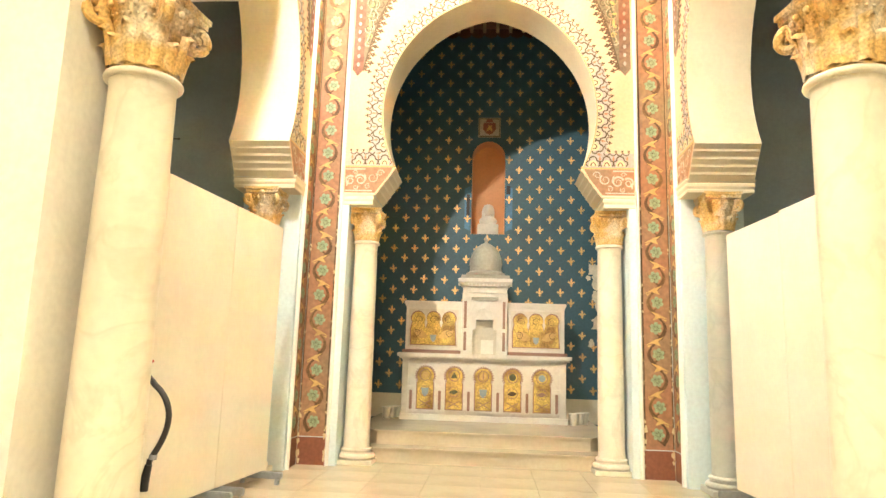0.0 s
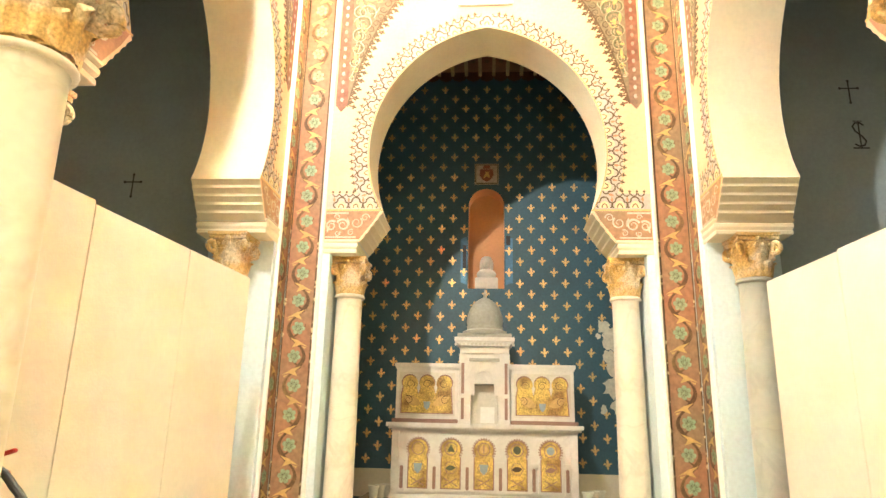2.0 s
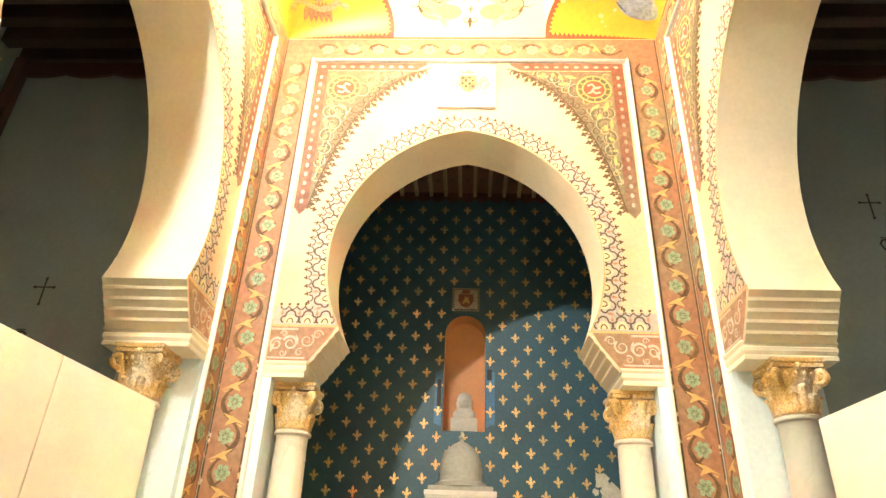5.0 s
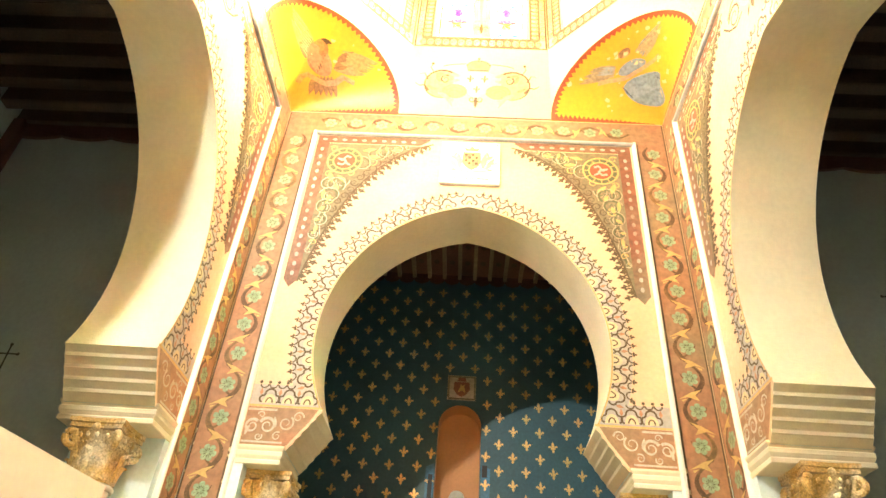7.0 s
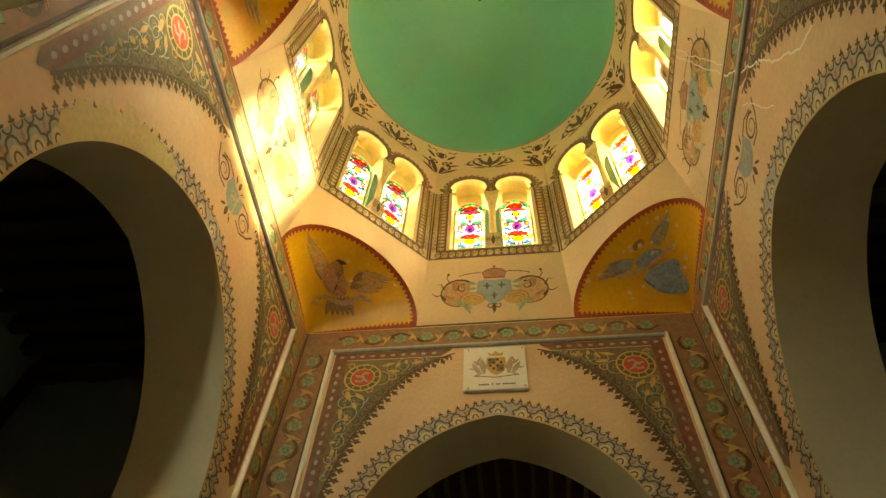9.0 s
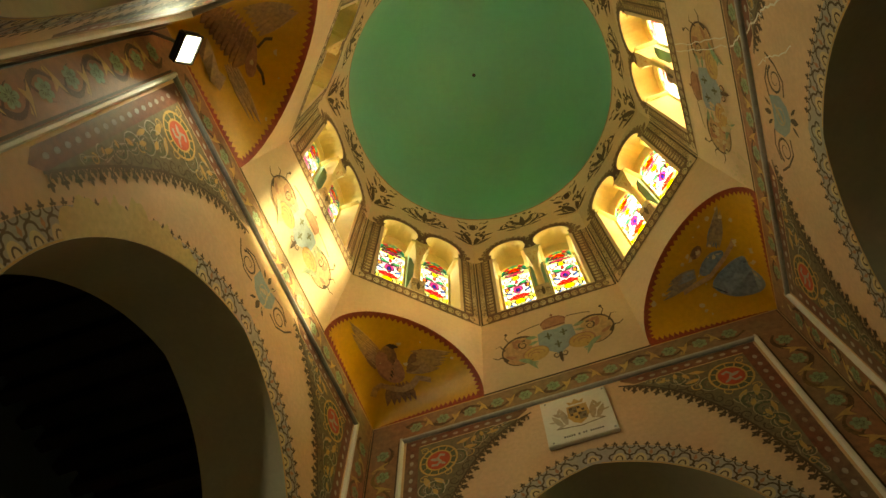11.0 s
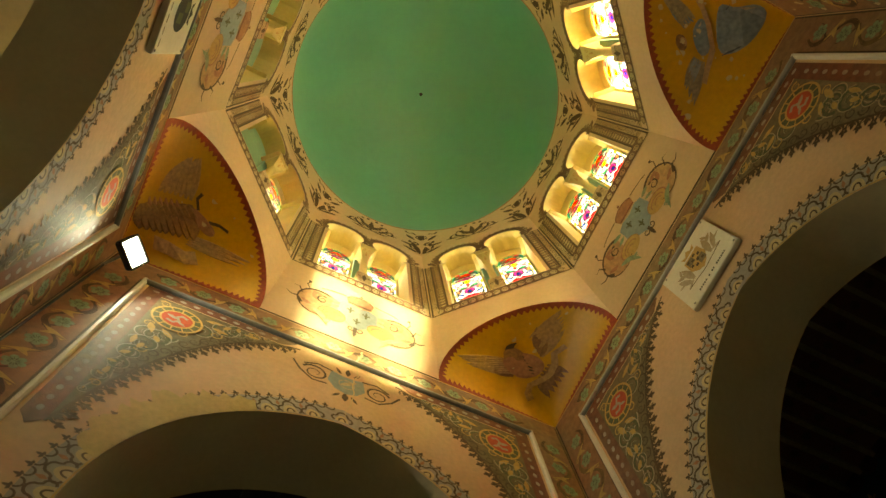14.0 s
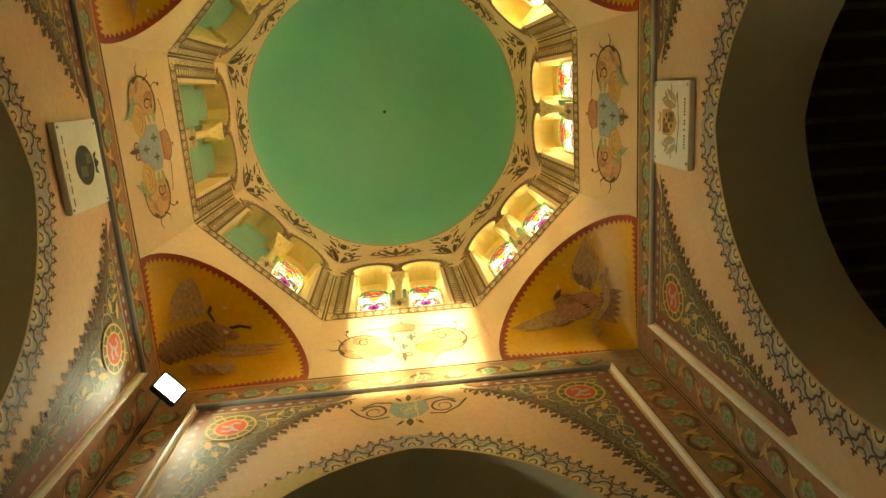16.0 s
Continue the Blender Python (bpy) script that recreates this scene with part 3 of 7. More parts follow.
def moulding(name, pts, width, depth, M, parent, material=WHITE):
    """A raised rectangular bar with chamfered edges along straight runs in the wall's plane."""
    verts, faces = [], []
    for (u0, z0), (u1, z1) in zip(pts, pts[1:]):
        dx, dz = u1 - u0, z1 - z0
        l = math.hypot(dx, dz)
        dx, dz = dx / l, dz / l
        b = len(verts)
        for (u, z), e in (((u0, z0), -width / 2), ((u1, z1), width / 2)):
            u, z = u + dx * e, z + dz * e
            for o, d in ((-width / 2, 0.0), (-width / 2, depth * 0.6), (-width / 4, depth), (width / 4, depth), (width / 2, depth * 0.6), (width / 2, 0.0)):
                verts.append(M @ Vector((u - dz * o, H - d, z + dx * o)))
        for k in range(5):
            faces.append((b + k, b + k + 1, b + 6 + k + 1, b + 6 + k))
        faces.append((b, b + 6, b + 11, b + 5))
        faces.append(tuple(range(b, b + 6)))
        faces.append(tuple(range(b + 11, b + 5, -1)))
    return part(name, meshed(name, verts, faces, material, angle=30), None, parent)


def arch_path(step):
    """Points along the right half of the arch edge from the impost to the apex, with outward normals."""
    raw = [(half_width(z), z) for z in np.linspace(Z_IMP + 0.24, APEX - 0.0015, 400)]
    out, acc, last = [], step / 2, raw[0]
    for a, b in zip(raw, raw[1:]):
        l = math.hypot(b[0] - a[0], b[1] - a[1])
        acc += l
        if acc >= step:
            acc -= step
            n = (b[1] - a[1], -(b[0] - a[0]))
            nl = math.hypot(*n) or 1
            out.append((b[0], b[1], n[0] / nl, n[1] / nl))
    return out


BAND = 0.235


def band_cell(u, z, nu, nz, size):
    """One shell of the arch border and the dark outlines round it, pointing along (nu, nz)."""
    tu, tz = nz, -nu

    def P(a, b):
        return (u + tu * a + nu * b, z + tz * a + nz * b)
    shell = [P(size * 0.35 * math.cos(t), 0.016 + size * 0.50 * math.sin(t)) for t in np.linspace(0, math.pi, 12)]
    lobe = [P(size * (0.36 + 0.17 * math.cos(t)), 0.025 + size * (0.17 + 0.19 * math.sin(t))) for t in np.linspace(-1.5, 1.75, 6)] + \
        [P(size * 0.27 * math.cos(t), 0.025 + size * (0.48 + 0.24 * math.sin(t))) for t in np.linspace(-0.1, math.pi + 0.1, 8)] + \
        [P(size * (-0.36 + 0.17 * math.cos(t)), 0.025 + size * (0.17 + 0.19 * math.sin(t))) for t in np.linspace(math.pi - 1.75, math.pi + 1.5, 6)]
    line = ribbon(lobe, 0.017)
    eye = ribbon([P(size * 0.17 * math.cos(t), 0.02 + size * 0.27 * math.sin(t)) for t in np.linspace(0, math.pi, 8)], 0.013)
    bud = [P(size * 0.5, 0.085), P(size * 0.60, 0.115), P(size * 0.5, 0.16), P(size * 0.40, 0.115)]
    return shell, line, eye, bud


def spandrel_curve(f):
    a, b, c = (0.46, 7.13), (1.36, 6.86), (1.70, 5.12)
    return tuple((1 - f) ** 2 * p + 2 * f * (1 - f) * q + f * f * r for p, q, r in zip(a, b, c))


def ornament(side):
    W, M = walls[side], side_matrix(side)
    TW = T if side in ("north", "south") else TS
    lo, hi = CORNICE - 0.35, CORNICE - 0.01
    # outer border
    flat("border_strip", mirror([rect(1.92, H - 0.006, 0.34, CORNICE - 0.01)]) + [rect(-1.92, 1.92, lo, hi)], RED, at(side, 0.003), W)
    flat("border_foot", mirror([rect(1.90, H - 0.004, 0.0, 0.33)]), DEEPRED, at(side, 0.003), W, "plain dark red painted foot, chipped at the edges")
    st, lv, sp, cu = vine(6.9)
    c0 = 2.10
    stems, leaves, curls = moved(st, c0, 0.36), moved(lv, c0, 0.36), moved(cu, c0, 0.36)
    flat("border_edge_line", mirror([rect(1.925, 1.943, 0.36, lo), rect(H - 0.022, H - 0.008, 0.36, hi)]), BROWN, at(side, 0.0045), W)
    h_st, h_lv, h_sp, h_cu = vine(3.8, 0.314, 0.085)
    turn = lambda ps: [[(z - 1.9, lo + 0.17 + u * 0.92) for u, z in p] for p in ps]
    flat("vine_stem", mirror(stems) + turn(h_st), VINE, at(side, 0.0045), W)
    flat("vine_curl", mirror(curls) + turn(h_cu), VINE, at(side, 0.0055), W)
    flat("trumpet_leaf", mirror(leaves) + turn(h_lv), OCHRE, at(side, 0.0065), W)
    spots = [(s * (c0 + u), 0.36 + z) for u, z in sp for s in (1, -1)] + [(z - 1.9, lo + 0.17 + u * 0.8) for u, z in h_sp]
    for u, z in spots:
        r = part("rosette", ROSE, None, W)
        r.matrix_basis = M @ pose(u, H - 0.0042, z, 0, random.uniform(0, 40), 0)
    # raised frame
    for s in (-1, 1):
        moulding("frame_upright", [(s * 1.895, 0.02), (s * 1.895, lo - 0.025)], 0.045, 0.04, M, W)
    moulding("frame_rail", [(-1.87, lo - 0.025), (1.87, lo - 0.025)], 0.045, 0.04, M, W, METALGREY if side in ("south", "west") else GREYTRIM)
    # dotted red inner band
    top = lo - 0.055
    flat("inner_band", mirror([rect(1.70, 1.845, 5.14, top), [(0.50, top - 0.025), (0.62, top - 0.115), (1.70, top - 0.115), (1.70, top), (0.50, top)],
                               [(1.70, 5.14), (1.74, 5.09), (1.775, 5.05), (1.81, 5.1), (1.845, 5.14)]]), FADEDRED, at(side, 0.003), W)
    dots = [disc(1.772, z, 0.021, 10, 0.030) for z in np.arange(5.22, top - 0.15, 0.118)] + [disc(u, top - 0.06, 0.030, 10, 0.020) for u in np.arange(0.70, 1.80, 0.118)]
    flat("inner_band_dots", mirror(dots), DOTGREY, at(side, 0.0045), W)
    # spandrel ground with its leafy edge
    curve = [spandrel_curve(f) for f in np.linspace(0, 1, 33)]
    ground = []
    for a, b in zip(curve, curve[1:]):
        ground.append([a, b, (max(b[0], 1.70) if b[1] < 5.14 else 1.70, b[1]), (1.70, a[1])] if a[1] < top - 0.115 else [a, b, (b[0], top - 0.115), (a[0], top - 0.115)])
    ground = [[(u, min(z, top - 0.117)) for u, z in p] for p in ground]
    flat("spandrel_ground", mirror(ground), TAN, at(side, 0.003), W)
    edge = mirror(ribbon(curve, 0.020))
    cusps = []
    along, acc = [], 0.0
    fine = [spandrel_curve(f) for f in np.linspace(0, 1, 300)]
    for a, b in zip(fine, fine[1:]):
        acc += math.hypot(b[0] - a[0], b[1] - a[1])
        if acc > 0.116:
            acc = 0.0
            along.append((a, math.atan2(b[1] - a[1], b[0] - a[0])))
    for (u, z), tg in along:
        ang = tg - math.pi / 2
        if math.cos(ang) * (0 - u) + math.sin(ang) * (4.5 - z) < 0:
            ang += math.pi
        du, dz = math.cos(ang), math.sin(ang)
        tu, tz = -dz, du
        cusps += ribbon([(u + tu * 0.050 * math.sin(t) * 1.05 + du * (0.044 - 0.046 * math.cos(t)), z + tz * 0.050 * math.sin(t) * 1.05 + dz * (0.044 - 0.046 * math.cos(t))) for t in np.linspace(-2.5, 2.5, 12)], 0.020)
        cusps += [leaf(u + du * 0.008, z + dz * 0.008, 0.066, 0.034, ang), leaf(u + du * 0.012, z + dz * 0.012, 0.044, 0.022, ang + 0.9), leaf(u + du * 0.012, z + dz * 0.012, 0.044, 0.022, ang - 0.9)]
        mu_, mz_ = u + tu * 0.058 + du * 0.066, z + tz * 0.058 + dz * 0.066
        cusps += [leaf(mu_, mz_, 0.055, 0.030, ang), leaf(mu_, mz_, 0.040, 0.022, ang + 1.1), leaf(mu_, mz_, 0.040, 0.022, ang - 1.1)]
    flat("spandrel_edge", edge, BROWN, at(side, 0.0045), W)
    flat("spandrel_leaves", mirror(cusps), BROWN, at(side, 0.006), W, lap=True)
    scr = spiral(1.27, 6.78, 0.105, 1.5, 1, 0.2, 0.024) + spiral(1.06, 6.96, 0.07, 1.4, 1, 2.2, 0.022) + spiral(1.60, 6.45, 0.085, 1.5, -1, 1.0, 0.022) + spiral(1.46, 6.50, 0.07, 1.3, 1, 3.0, 0.02) \
        + ribbon([(1.62, 6.30), (1.58, 6.1), (1.63, 5.9), (1.60, 5.7), (1.66, 5.5)], 0.02) + spiral(1.62, 6.05, 0.045, 1.2, 1, 0, 0.016)
    pale = spiral(1.27, 6.78, 0.128, 1.5, 1, 0.2, 0.012) + spiral(1.06, 6.96, 0.088, 1.4, 1, 2.2, 0.011) + spiral(1.60, 6.45, 0.105, 1.5, -1, 1.0, 0.011) + spiral(1.46, 6.50, 0.09, 1.3, 1, 3.0, 0.010) \
        + ribbon([(1.645, 6.30), (1.605, 6.1), (1.655, 5.9), (1.625, 5.7), (1.685, 5.5)], 0.010) + ribbon([(1.595, 6.30), (1.555, 6.1), (1.605, 5.9), (1.578, 5.72)], 0.009)
    flat("spandrel_scroll_outline", mirror(pale), PALEWING, at(side, 0.0038), W)
    flat("spandrel_scroll", mirror(scr), DARKGREEN, at(side, 0.0045), W, lap=True)
    scr2 = spiral(0.86, 7.03, 0.05, 1.4, -1, 0.4, 0.016) + spiral(1.15, 6.80, 0.06, 1.3, 1, 1.5, 0.016) + spiral(1.38, 6.62, 0.055, 1.4, 1, 0.2, 0.016) + spiral(1.56, 6.20, 0.055, 1.4, 1, 2.0, 0.016) + spiral(1.63, 5.62, 0.04, 1.4, 1, 0.0, 0.014) + spiral(1.63, 7.0, 0.05, 1.4, 1, 0.5, 0.016) + spiral(1.63, 6.60, 0.045, 1.4, -1, 0.5, 0.014)
    fill = []
    for f in np.linspace(0.08, 0.94, 22):
        a = spandrel_curve(f)
        o = 0.075 + 0.02 * math.sin(f * 40)
        cu_, cz_ = a[0] + o * (0.25 + 0.75 * f), a[1] + o * (1 - 0.8 * f)
        if cu_ < 1.66 and cz_ < top - 0.17 and math.hypot(cu_ - 1.475, cz_ - 6.81) > 0.25:
            fill += spiral(cu_, cz_, 0.052, 1.3, 1 if int(f * 60) % 2 else -1, f * 30, 0.017, 14)
    vol, vol2, hearts = [], [], []
    for k, f in enumerate(np.linspace(0.16, 0.95, 13)):
        a = spandrel_curve(f)
        if a[0] < 1.28:
            gap = top - 0.117 - a[1]
            cu_, cz_ = a[0] + gap * 0.25, a[1] + gap * 0.56
        else:
            gap = 1.70 - a[0]
            cu_, cz_ = a[0] + gap * 0.58, a[1] + gap * 0.15
        if math.hypot(cu_ - 1.475, cz_ - 6.81) < 0.27 or gap < 0.06:
            continue
        r = min(0.105, gap * 0.36)
        d = 1 if k % 2 else -1
        vol += spiral(cu_, cz_, r, 1.5, d, 0.9 * k, 0.22 * r + 0.006, 20)
        vol2 += spiral(cu_, cz_, r * 1.22, 1.4, d, 0.9 * k + 0.2, 0.010, 20)
        hearts.append(leaf(cu_, cz_, r * 0.9, r * 0.45, 0.7 * k))
    flat("spandrel_volute", mirror(vol), DARKGREEN, at(side, 0.0080), W, lap=True)
    flat("spandrel_volute_outline", mirror(vol2), PALEWING, at(side, 0.0112), W, lap=True)
    flat("spandrel_volute_heart", mirror(hearts), OCHRE, at(side, 0.0140), W, lap=True)
    flat("spandrel_filling", mirror(fill), BROWN, at(side, 0.0058), W, lap=True)
    flat("spandrel_tendril", mirror(scr2), OCHRE, at(side, 0.0072), W, lap=True)
    lvs = [leaf(1.62, 6.62, 0.16, 0.06, -1.9), leaf(1.52, 6.58, 0.15, 0.05, -2.4), leaf(1.64, 6.36, 0.14, 0.045, -1.6), leaf(1.28, 6.98, 0.16, 0.05, 2.9), leaf(1.20, 6.90, 0.14, 0.05, 3.3),
           leaf(1.63, 5.85, 0.12, 0.04, -1.5), leaf(0.95, 7.0, 0.14, 0.04, 3.0)]
    flat("spandrel_leaf", mirror(lvs), OCHRE, at(side, 0.0095), W, lap=True)
    # medallions
    mu, mz = 1.475, 6.81
    flat("medallion_ring", mirror([disc(mu, mz, 0.195, 28)]), DARKGREEN, at(side, 0.0165), W)
    flat("medallion_rim", mirror(ring(mu, mz, 0.198, 0.020, 28) + ring(mu, mz, 0.132, 0.018, 26) + [p for k in range(12) for p in ribbon([(mu + 0.14 * math.cos(k * math.pi / 6), mz + 0.14 * math.sin(k * math.pi / 6)),
         (mu + 0.19 * math.cos(k * math.pi / 6), mz + 0.19 * math.sin(k * math.pi / 6))], 0.012)]), OCHRE, at(side, 0.019), W)
    flat("medallion_disc", mirror([disc(mu, mz, 0.125, 26)]), BRIGHTRED, at(side, 0.018), W)
    beast = ribbon([(mu - 0.07, mz + 0.05), (mu - 0.02, mz + 0.075), (mu + 0.01, mz + 0.03), (mu - 0.02, mz - 0.02), (mu + 0.015, mz - 0.065), (mu + 0.075, mz - 0.05)], 0.030) + \
        [leaf(mu + 0.0, mz + 0.0, 0.10, 0.04, 0.4), leaf(mu - 0.01, mz - 0.03, 0.085, 0.03, -2.6)]
    flat("medallion_beast", mirror(beast), LILAC, at(side, 0.0195), W)
    # border along the arch
    path = arch_path(0.02)
    strip = []
    for a, b in zip(path, path[1:]):
        strip.append([(a[0], a[1]), (b[0], b[1]), (b[0] + b[2] * BAND * 0.82, b[1] + b[3] * BAND * 0.82), (a[0] + a[2] * BAND * 0.82, a[1] + a[3] * BAND * 0.82)])
    zb = Z_IMP + 0.03
    strip.append([(half_width(zb) + 0.0, zb), (1.865, zb), (1.865, zb + 0.19), (half_width(zb) + 0.26, zb + 0.19), (path[0][0], path[0][1])])
    tip = path[-1]
    crown = [(tip[0], tip[1]), (tip[0] + tip[2] * BAND * 0.82, tip[1] + tip[3] * BAND * 0.82), (0.0, APEX + BAND * 0.86), (-tip[0] - tip[2] * BAND * 0.82, tip[1] + tip[3] * BAND * 0.82), (-tip[0], tip[1]), (0.0, APEX + 0.004)]
    flat("arch_band_ground", mirror(strip) + [crown[0:3] + [crown[5]], [crown[5]] + crown[2:5]], LILAC, at(side, 0.003), W)
    shells, lines, buds, hooks = [], [], [], []
    cells = [(u, z, nu, nz, 0.172) for u, z, nu, nz in arch_path(0.172) if u > 0.10 or z < 5] + [(u, zb, 0.0, 1.0, 0.172) for u in np.arange(half_width(zb) + 0.13, 1.83, 0.172)]
    for c in cells:
        s, l, e, b = band_cell(*c)
        shells.append(s)
        lines += l + e
        buds.append(b)
    for u, z, nu, nz in arch_path(0.082):
        if z > 5 and u < 0.06 or z < zb + 0.27:
            continue
        a = math.atan2(nz, nu)
        cu_, cz_ = u + nu * BAND * 0.83, z + nz * BAND * 0.83
        hooks += ring(cu_, cz_, 0.036, 0.013, 8, a + math.pi / 2, a + 3 * math.pi / 2)
        tu_, tz_ = cu_ + nu * 0.006 + nz * 0.040, cz_ + nz * 0.006 - nu * 0.040
        hooks += [leaf(tu_, tz_, 0.042, 0.022, a), leaf(tu_, tz_, 0.030, 0.018, a + 1.2), leaf(tu_, tz_, 0.030, 0.018, a - 1.2)]
    for u in np.arange(half_width(zb) + 0.30, 1.84, 0.082):
        hooks += ring(u, zb + 0.195, 0.036, 0.013, 8, math.pi, 2 * math.pi)
        hooks.append(disc(u + 0.036, zb + 0.215, 0.016, 7))
    top_shell, top_line, top_eye, top_bud = band_cell(0.0, APEX + 0.01, 0.0, 1.0, 0.16)
    flat("arch_band_shells", mirror(shells) + [top_shell], SHELL, at(side, 0.0045), W)
    flat("arch_band_lines", mirror(lines) + top_line + top_eye, BROWN, at(side, 0.006), W)
    flat("arch_band_buds", mirror(buds), SKIN, at(side, 0.0055), W)
    flat("arch_band_hooks", mirror(hooks), BROWN, at(side, 0.0065), W, lap=True)
    edge2 = ribbon([(half_width(z) + 0.008, z) for z in np.linspace(Z_IMP + 0.03, APEX - 0.01, 60)], 0.012)
    flat("arch_edge_line", mirror(edge2) + [rect(s * 1.2 if s > 0 else -1.865, 1.865 if s > 0 else -1.2, Z_IMP + 0.012, Z_IMP + 0.03) for s in (1, -1)], OCHRE, at(side, 0.006), W)
    # red impost block
    blk = [(1.865, 3.43), (1.865, Z_IMP + 0.01), (half_width(Z_IMP) + 0.03, Z_IMP + 0.01), (1.30, 3.66), (1.47, 3.43)]
    flat("impost_block_paint", mirror([blk]), RED, at(side, 0.003), W, "red painted impost block with faded white ornament")
    orn = mirror([rect(1.60, 1.86, 3.745, 3.765), rect(1.50, 1.86, 3.455, 3.472)] + spiral(1.66, 3.61, 0.075, 1.5, 1, 0.4, 0.028) + spiral(1.795, 3.60, 0.065, 1.5, -1, 0.8, 0.027)
                 + spiral(1.50, 3.64, 0.070, 1.4, 1, 2.2, 0.019) + spiral(1.56, 3.52, 0.040, 1.3, -1, 1.0, 0.014) + spiral(1.72, 3.51, 0.034, 1.3, 1, 2.6, 0.013) + spiral(1.40, 3.70, 0.05, 1.3, -1, 0.0, 0.016)
                 + spiral(1.73, 3.705, 0.034, 1.2, 1, 0.0, 0.013) + [leaf(1.585, 3.60, 0.10, 0.03, 1.3), leaf(1.84, 3.52, 0.09, 0.03, 1.8)])
    flat("impost_block_ornament", orn, PALEWING, at(side, 0.0045), W, lap=True)
    # projecting moulded slabs over the columns
    for s in (-1, 1):
        verts, faces = [], []
        if side == "south":
            continue
        prof = [(0.0, 3.27), (0.010, 3.275), (0.010, 3.305), (0.002, 3.315), (0.018, 3.345), (0.018, 3.375), (0.010, 3.385), (0.026, 3.41), (0.026, 3.428)]
        for d, z in prof:
            u0 = 1.49 - d
            verts += [M @ Vector((s * 1.868, H - d, z)), M @ Vector((s * u0, H - d, z)), M @ Vector((s * u0, H + TW + d, z)), M @ Vector((s * 1.868, H + TW + d, z))]
        for k in range(len(prof) - 1):
            for q in range(3):
                faces.append((4 * k + q, 4 * k + q + 1, 4 * k + q + 5, 4 * k + q + 4))
        faces.append((0, 1, 2, 3))
        b = 4 * (len(prof) - 1)
        faces.append((b, b + 1, b + 2, b + 3))
        part("impost_moulding", meshed("impost_moulding", verts, faces, CREAM, angle=25), None, W)


for side in SIDES:
    ornament(side)

# plain repair where the painted band has come off the west arch, and cracks in the east wall
random.seed(21)
zz = [z for z in np.linspace(4.95, 5.96, 34)]
inner = [(-half_width(z) - 0.002, z) for z in zz]
outer = []
for (u, z) in inner:
    l = math.hypot(u, z - 4.2)
    k = (0.26 + random.uniform(-0.05, 0.08)) * math.sin(math.pi * (0.12 + 0.80 * (z - 4.95) / 1.01)) ** 0.6
    outer.append((u + u / l * k, z + (z - 4.2) / l * k))
flat("plaster_repair", [[inner[i], inner[i + 1], outer[i + 1], outer[i]] for i in range(33)], REPAIR, at("west", 0.009), walls["west"], "plain yellowish plaster repair over the lost ornament")
crack = []
pts = [(0.47, 7.60), (0.56, 7.36), (0.66, 7.14), (0.78, 6.93), (0.85, 6.79), (0.90, 6.60), (0.98, 6.46), (1.04, 6.30), (1.14, 6.20), (1.33, 6.12)]
for a, b in zip(pts, pts[1:]):
    for k in range(4):
        f = k / 4
        crack.append((a[0] + (b[0] - a[0]) * f + random.uniform(-0.018, 0.018), a[1] + (b[1] - a[1]) * f + random.uniform(-0.018, 0.018)))
flat("plaster_crack", ribbon(crack, 0.016), WHITE, at("east", 0.0105), walls["east"], "thin white filled crack in the plaster")
flat("plaster_crack", ribbon([(u * 0.8 - 0.2, z + 0.05) for u, z in crack[10:26]], 0.010), WHITE, at("east", 0.0115), walls["east"], "thin white filled crack in the plaster")

for pts, wd in (([(0.12, 7.58), (0.09, 7.40), (0.06, 7.26), (0.09, 7.05), (0.05, 6.85), (0.08, 6.62), (0.03, 6.42), (0.02, 6.22)], 0.022), ([(-0.62, 6.55), (-0.80, 6.44), (-0.95, 6.46), (-1.12, 6.33), (-1.30, 6.30)], 0.010), ([(-0.95, 6.46), (-1.02, 6.62), (-1.16, 6.70)], 0.008)):
    line = []
    for a, b in zip(pts, pts[1:]):
        line += [(a[0] + (b[0] - a[0]) * k / 4 + random.uniform(-0.012, 0.012), a[1] + (b[1] - a[1]) * k / 4 + random.uniform(-0.012, 0.012)) for k in range(4)]
    flat("plaster_crack", ribbon(line, wd, True), SHELL, at("west", 0.0118), walls["west"], "pale filled crack in the plaster")

# chipped edges of the border strips and fallen paint on the east side
def chips(count, span_u, span_z, size, seed):
    random.seed(seed)
    out = []
    for _ in range(count):
        u, z, r = random.uniform(*span_u), random.uniform(*span_z), size * random.uniform(0.35, 1.0)
        out.append([(u + r * random.uniform(0.35, 1.0) * math.cos(t), z + 1.7 * r * random.uniform(0.35, 1.0) * math.sin(t)) for t in np.linspace(0, 5.5, 9)])
    return out


for k, side in enumerate(("north", "west", "east")):
    for q, (sgn, e, cnt) in enumerate(((-1, 1.925, 30), (1, 1.925, 30), (-1, H - 0.012, 22), (1, H - 0.012, 22))):
        lots = chips(cnt, (sgn * e - 0.010, sgn * e + 0.010), (0.05, 3.6), 0.020, 7 * k + q) + chips(9, (sgn * e - 0.02, sgn * e + 0.02), (0.03, 0.6), 0.035, 90 + 7 * k + q)
        flat("chipped_edge", lots, SHELL, at(side, 0.0085), walls[side], "small pale chips along the painted edge", lap=True)
for u0, u1, z0, z1, cnt, sz in ((-2.22, -1.95, 6.2, 7.5, 26, 0.032), (-1.2, -0.4, 6.6, 7.2, 12, 0.030)):
    flat("fallen_paint", chips(cnt, (u0, u1), (z0, z1), sz, cnt), SHELL, at("east", 0.0125), walls["east"], "pale spots where the paint has fallen off", lap=True)

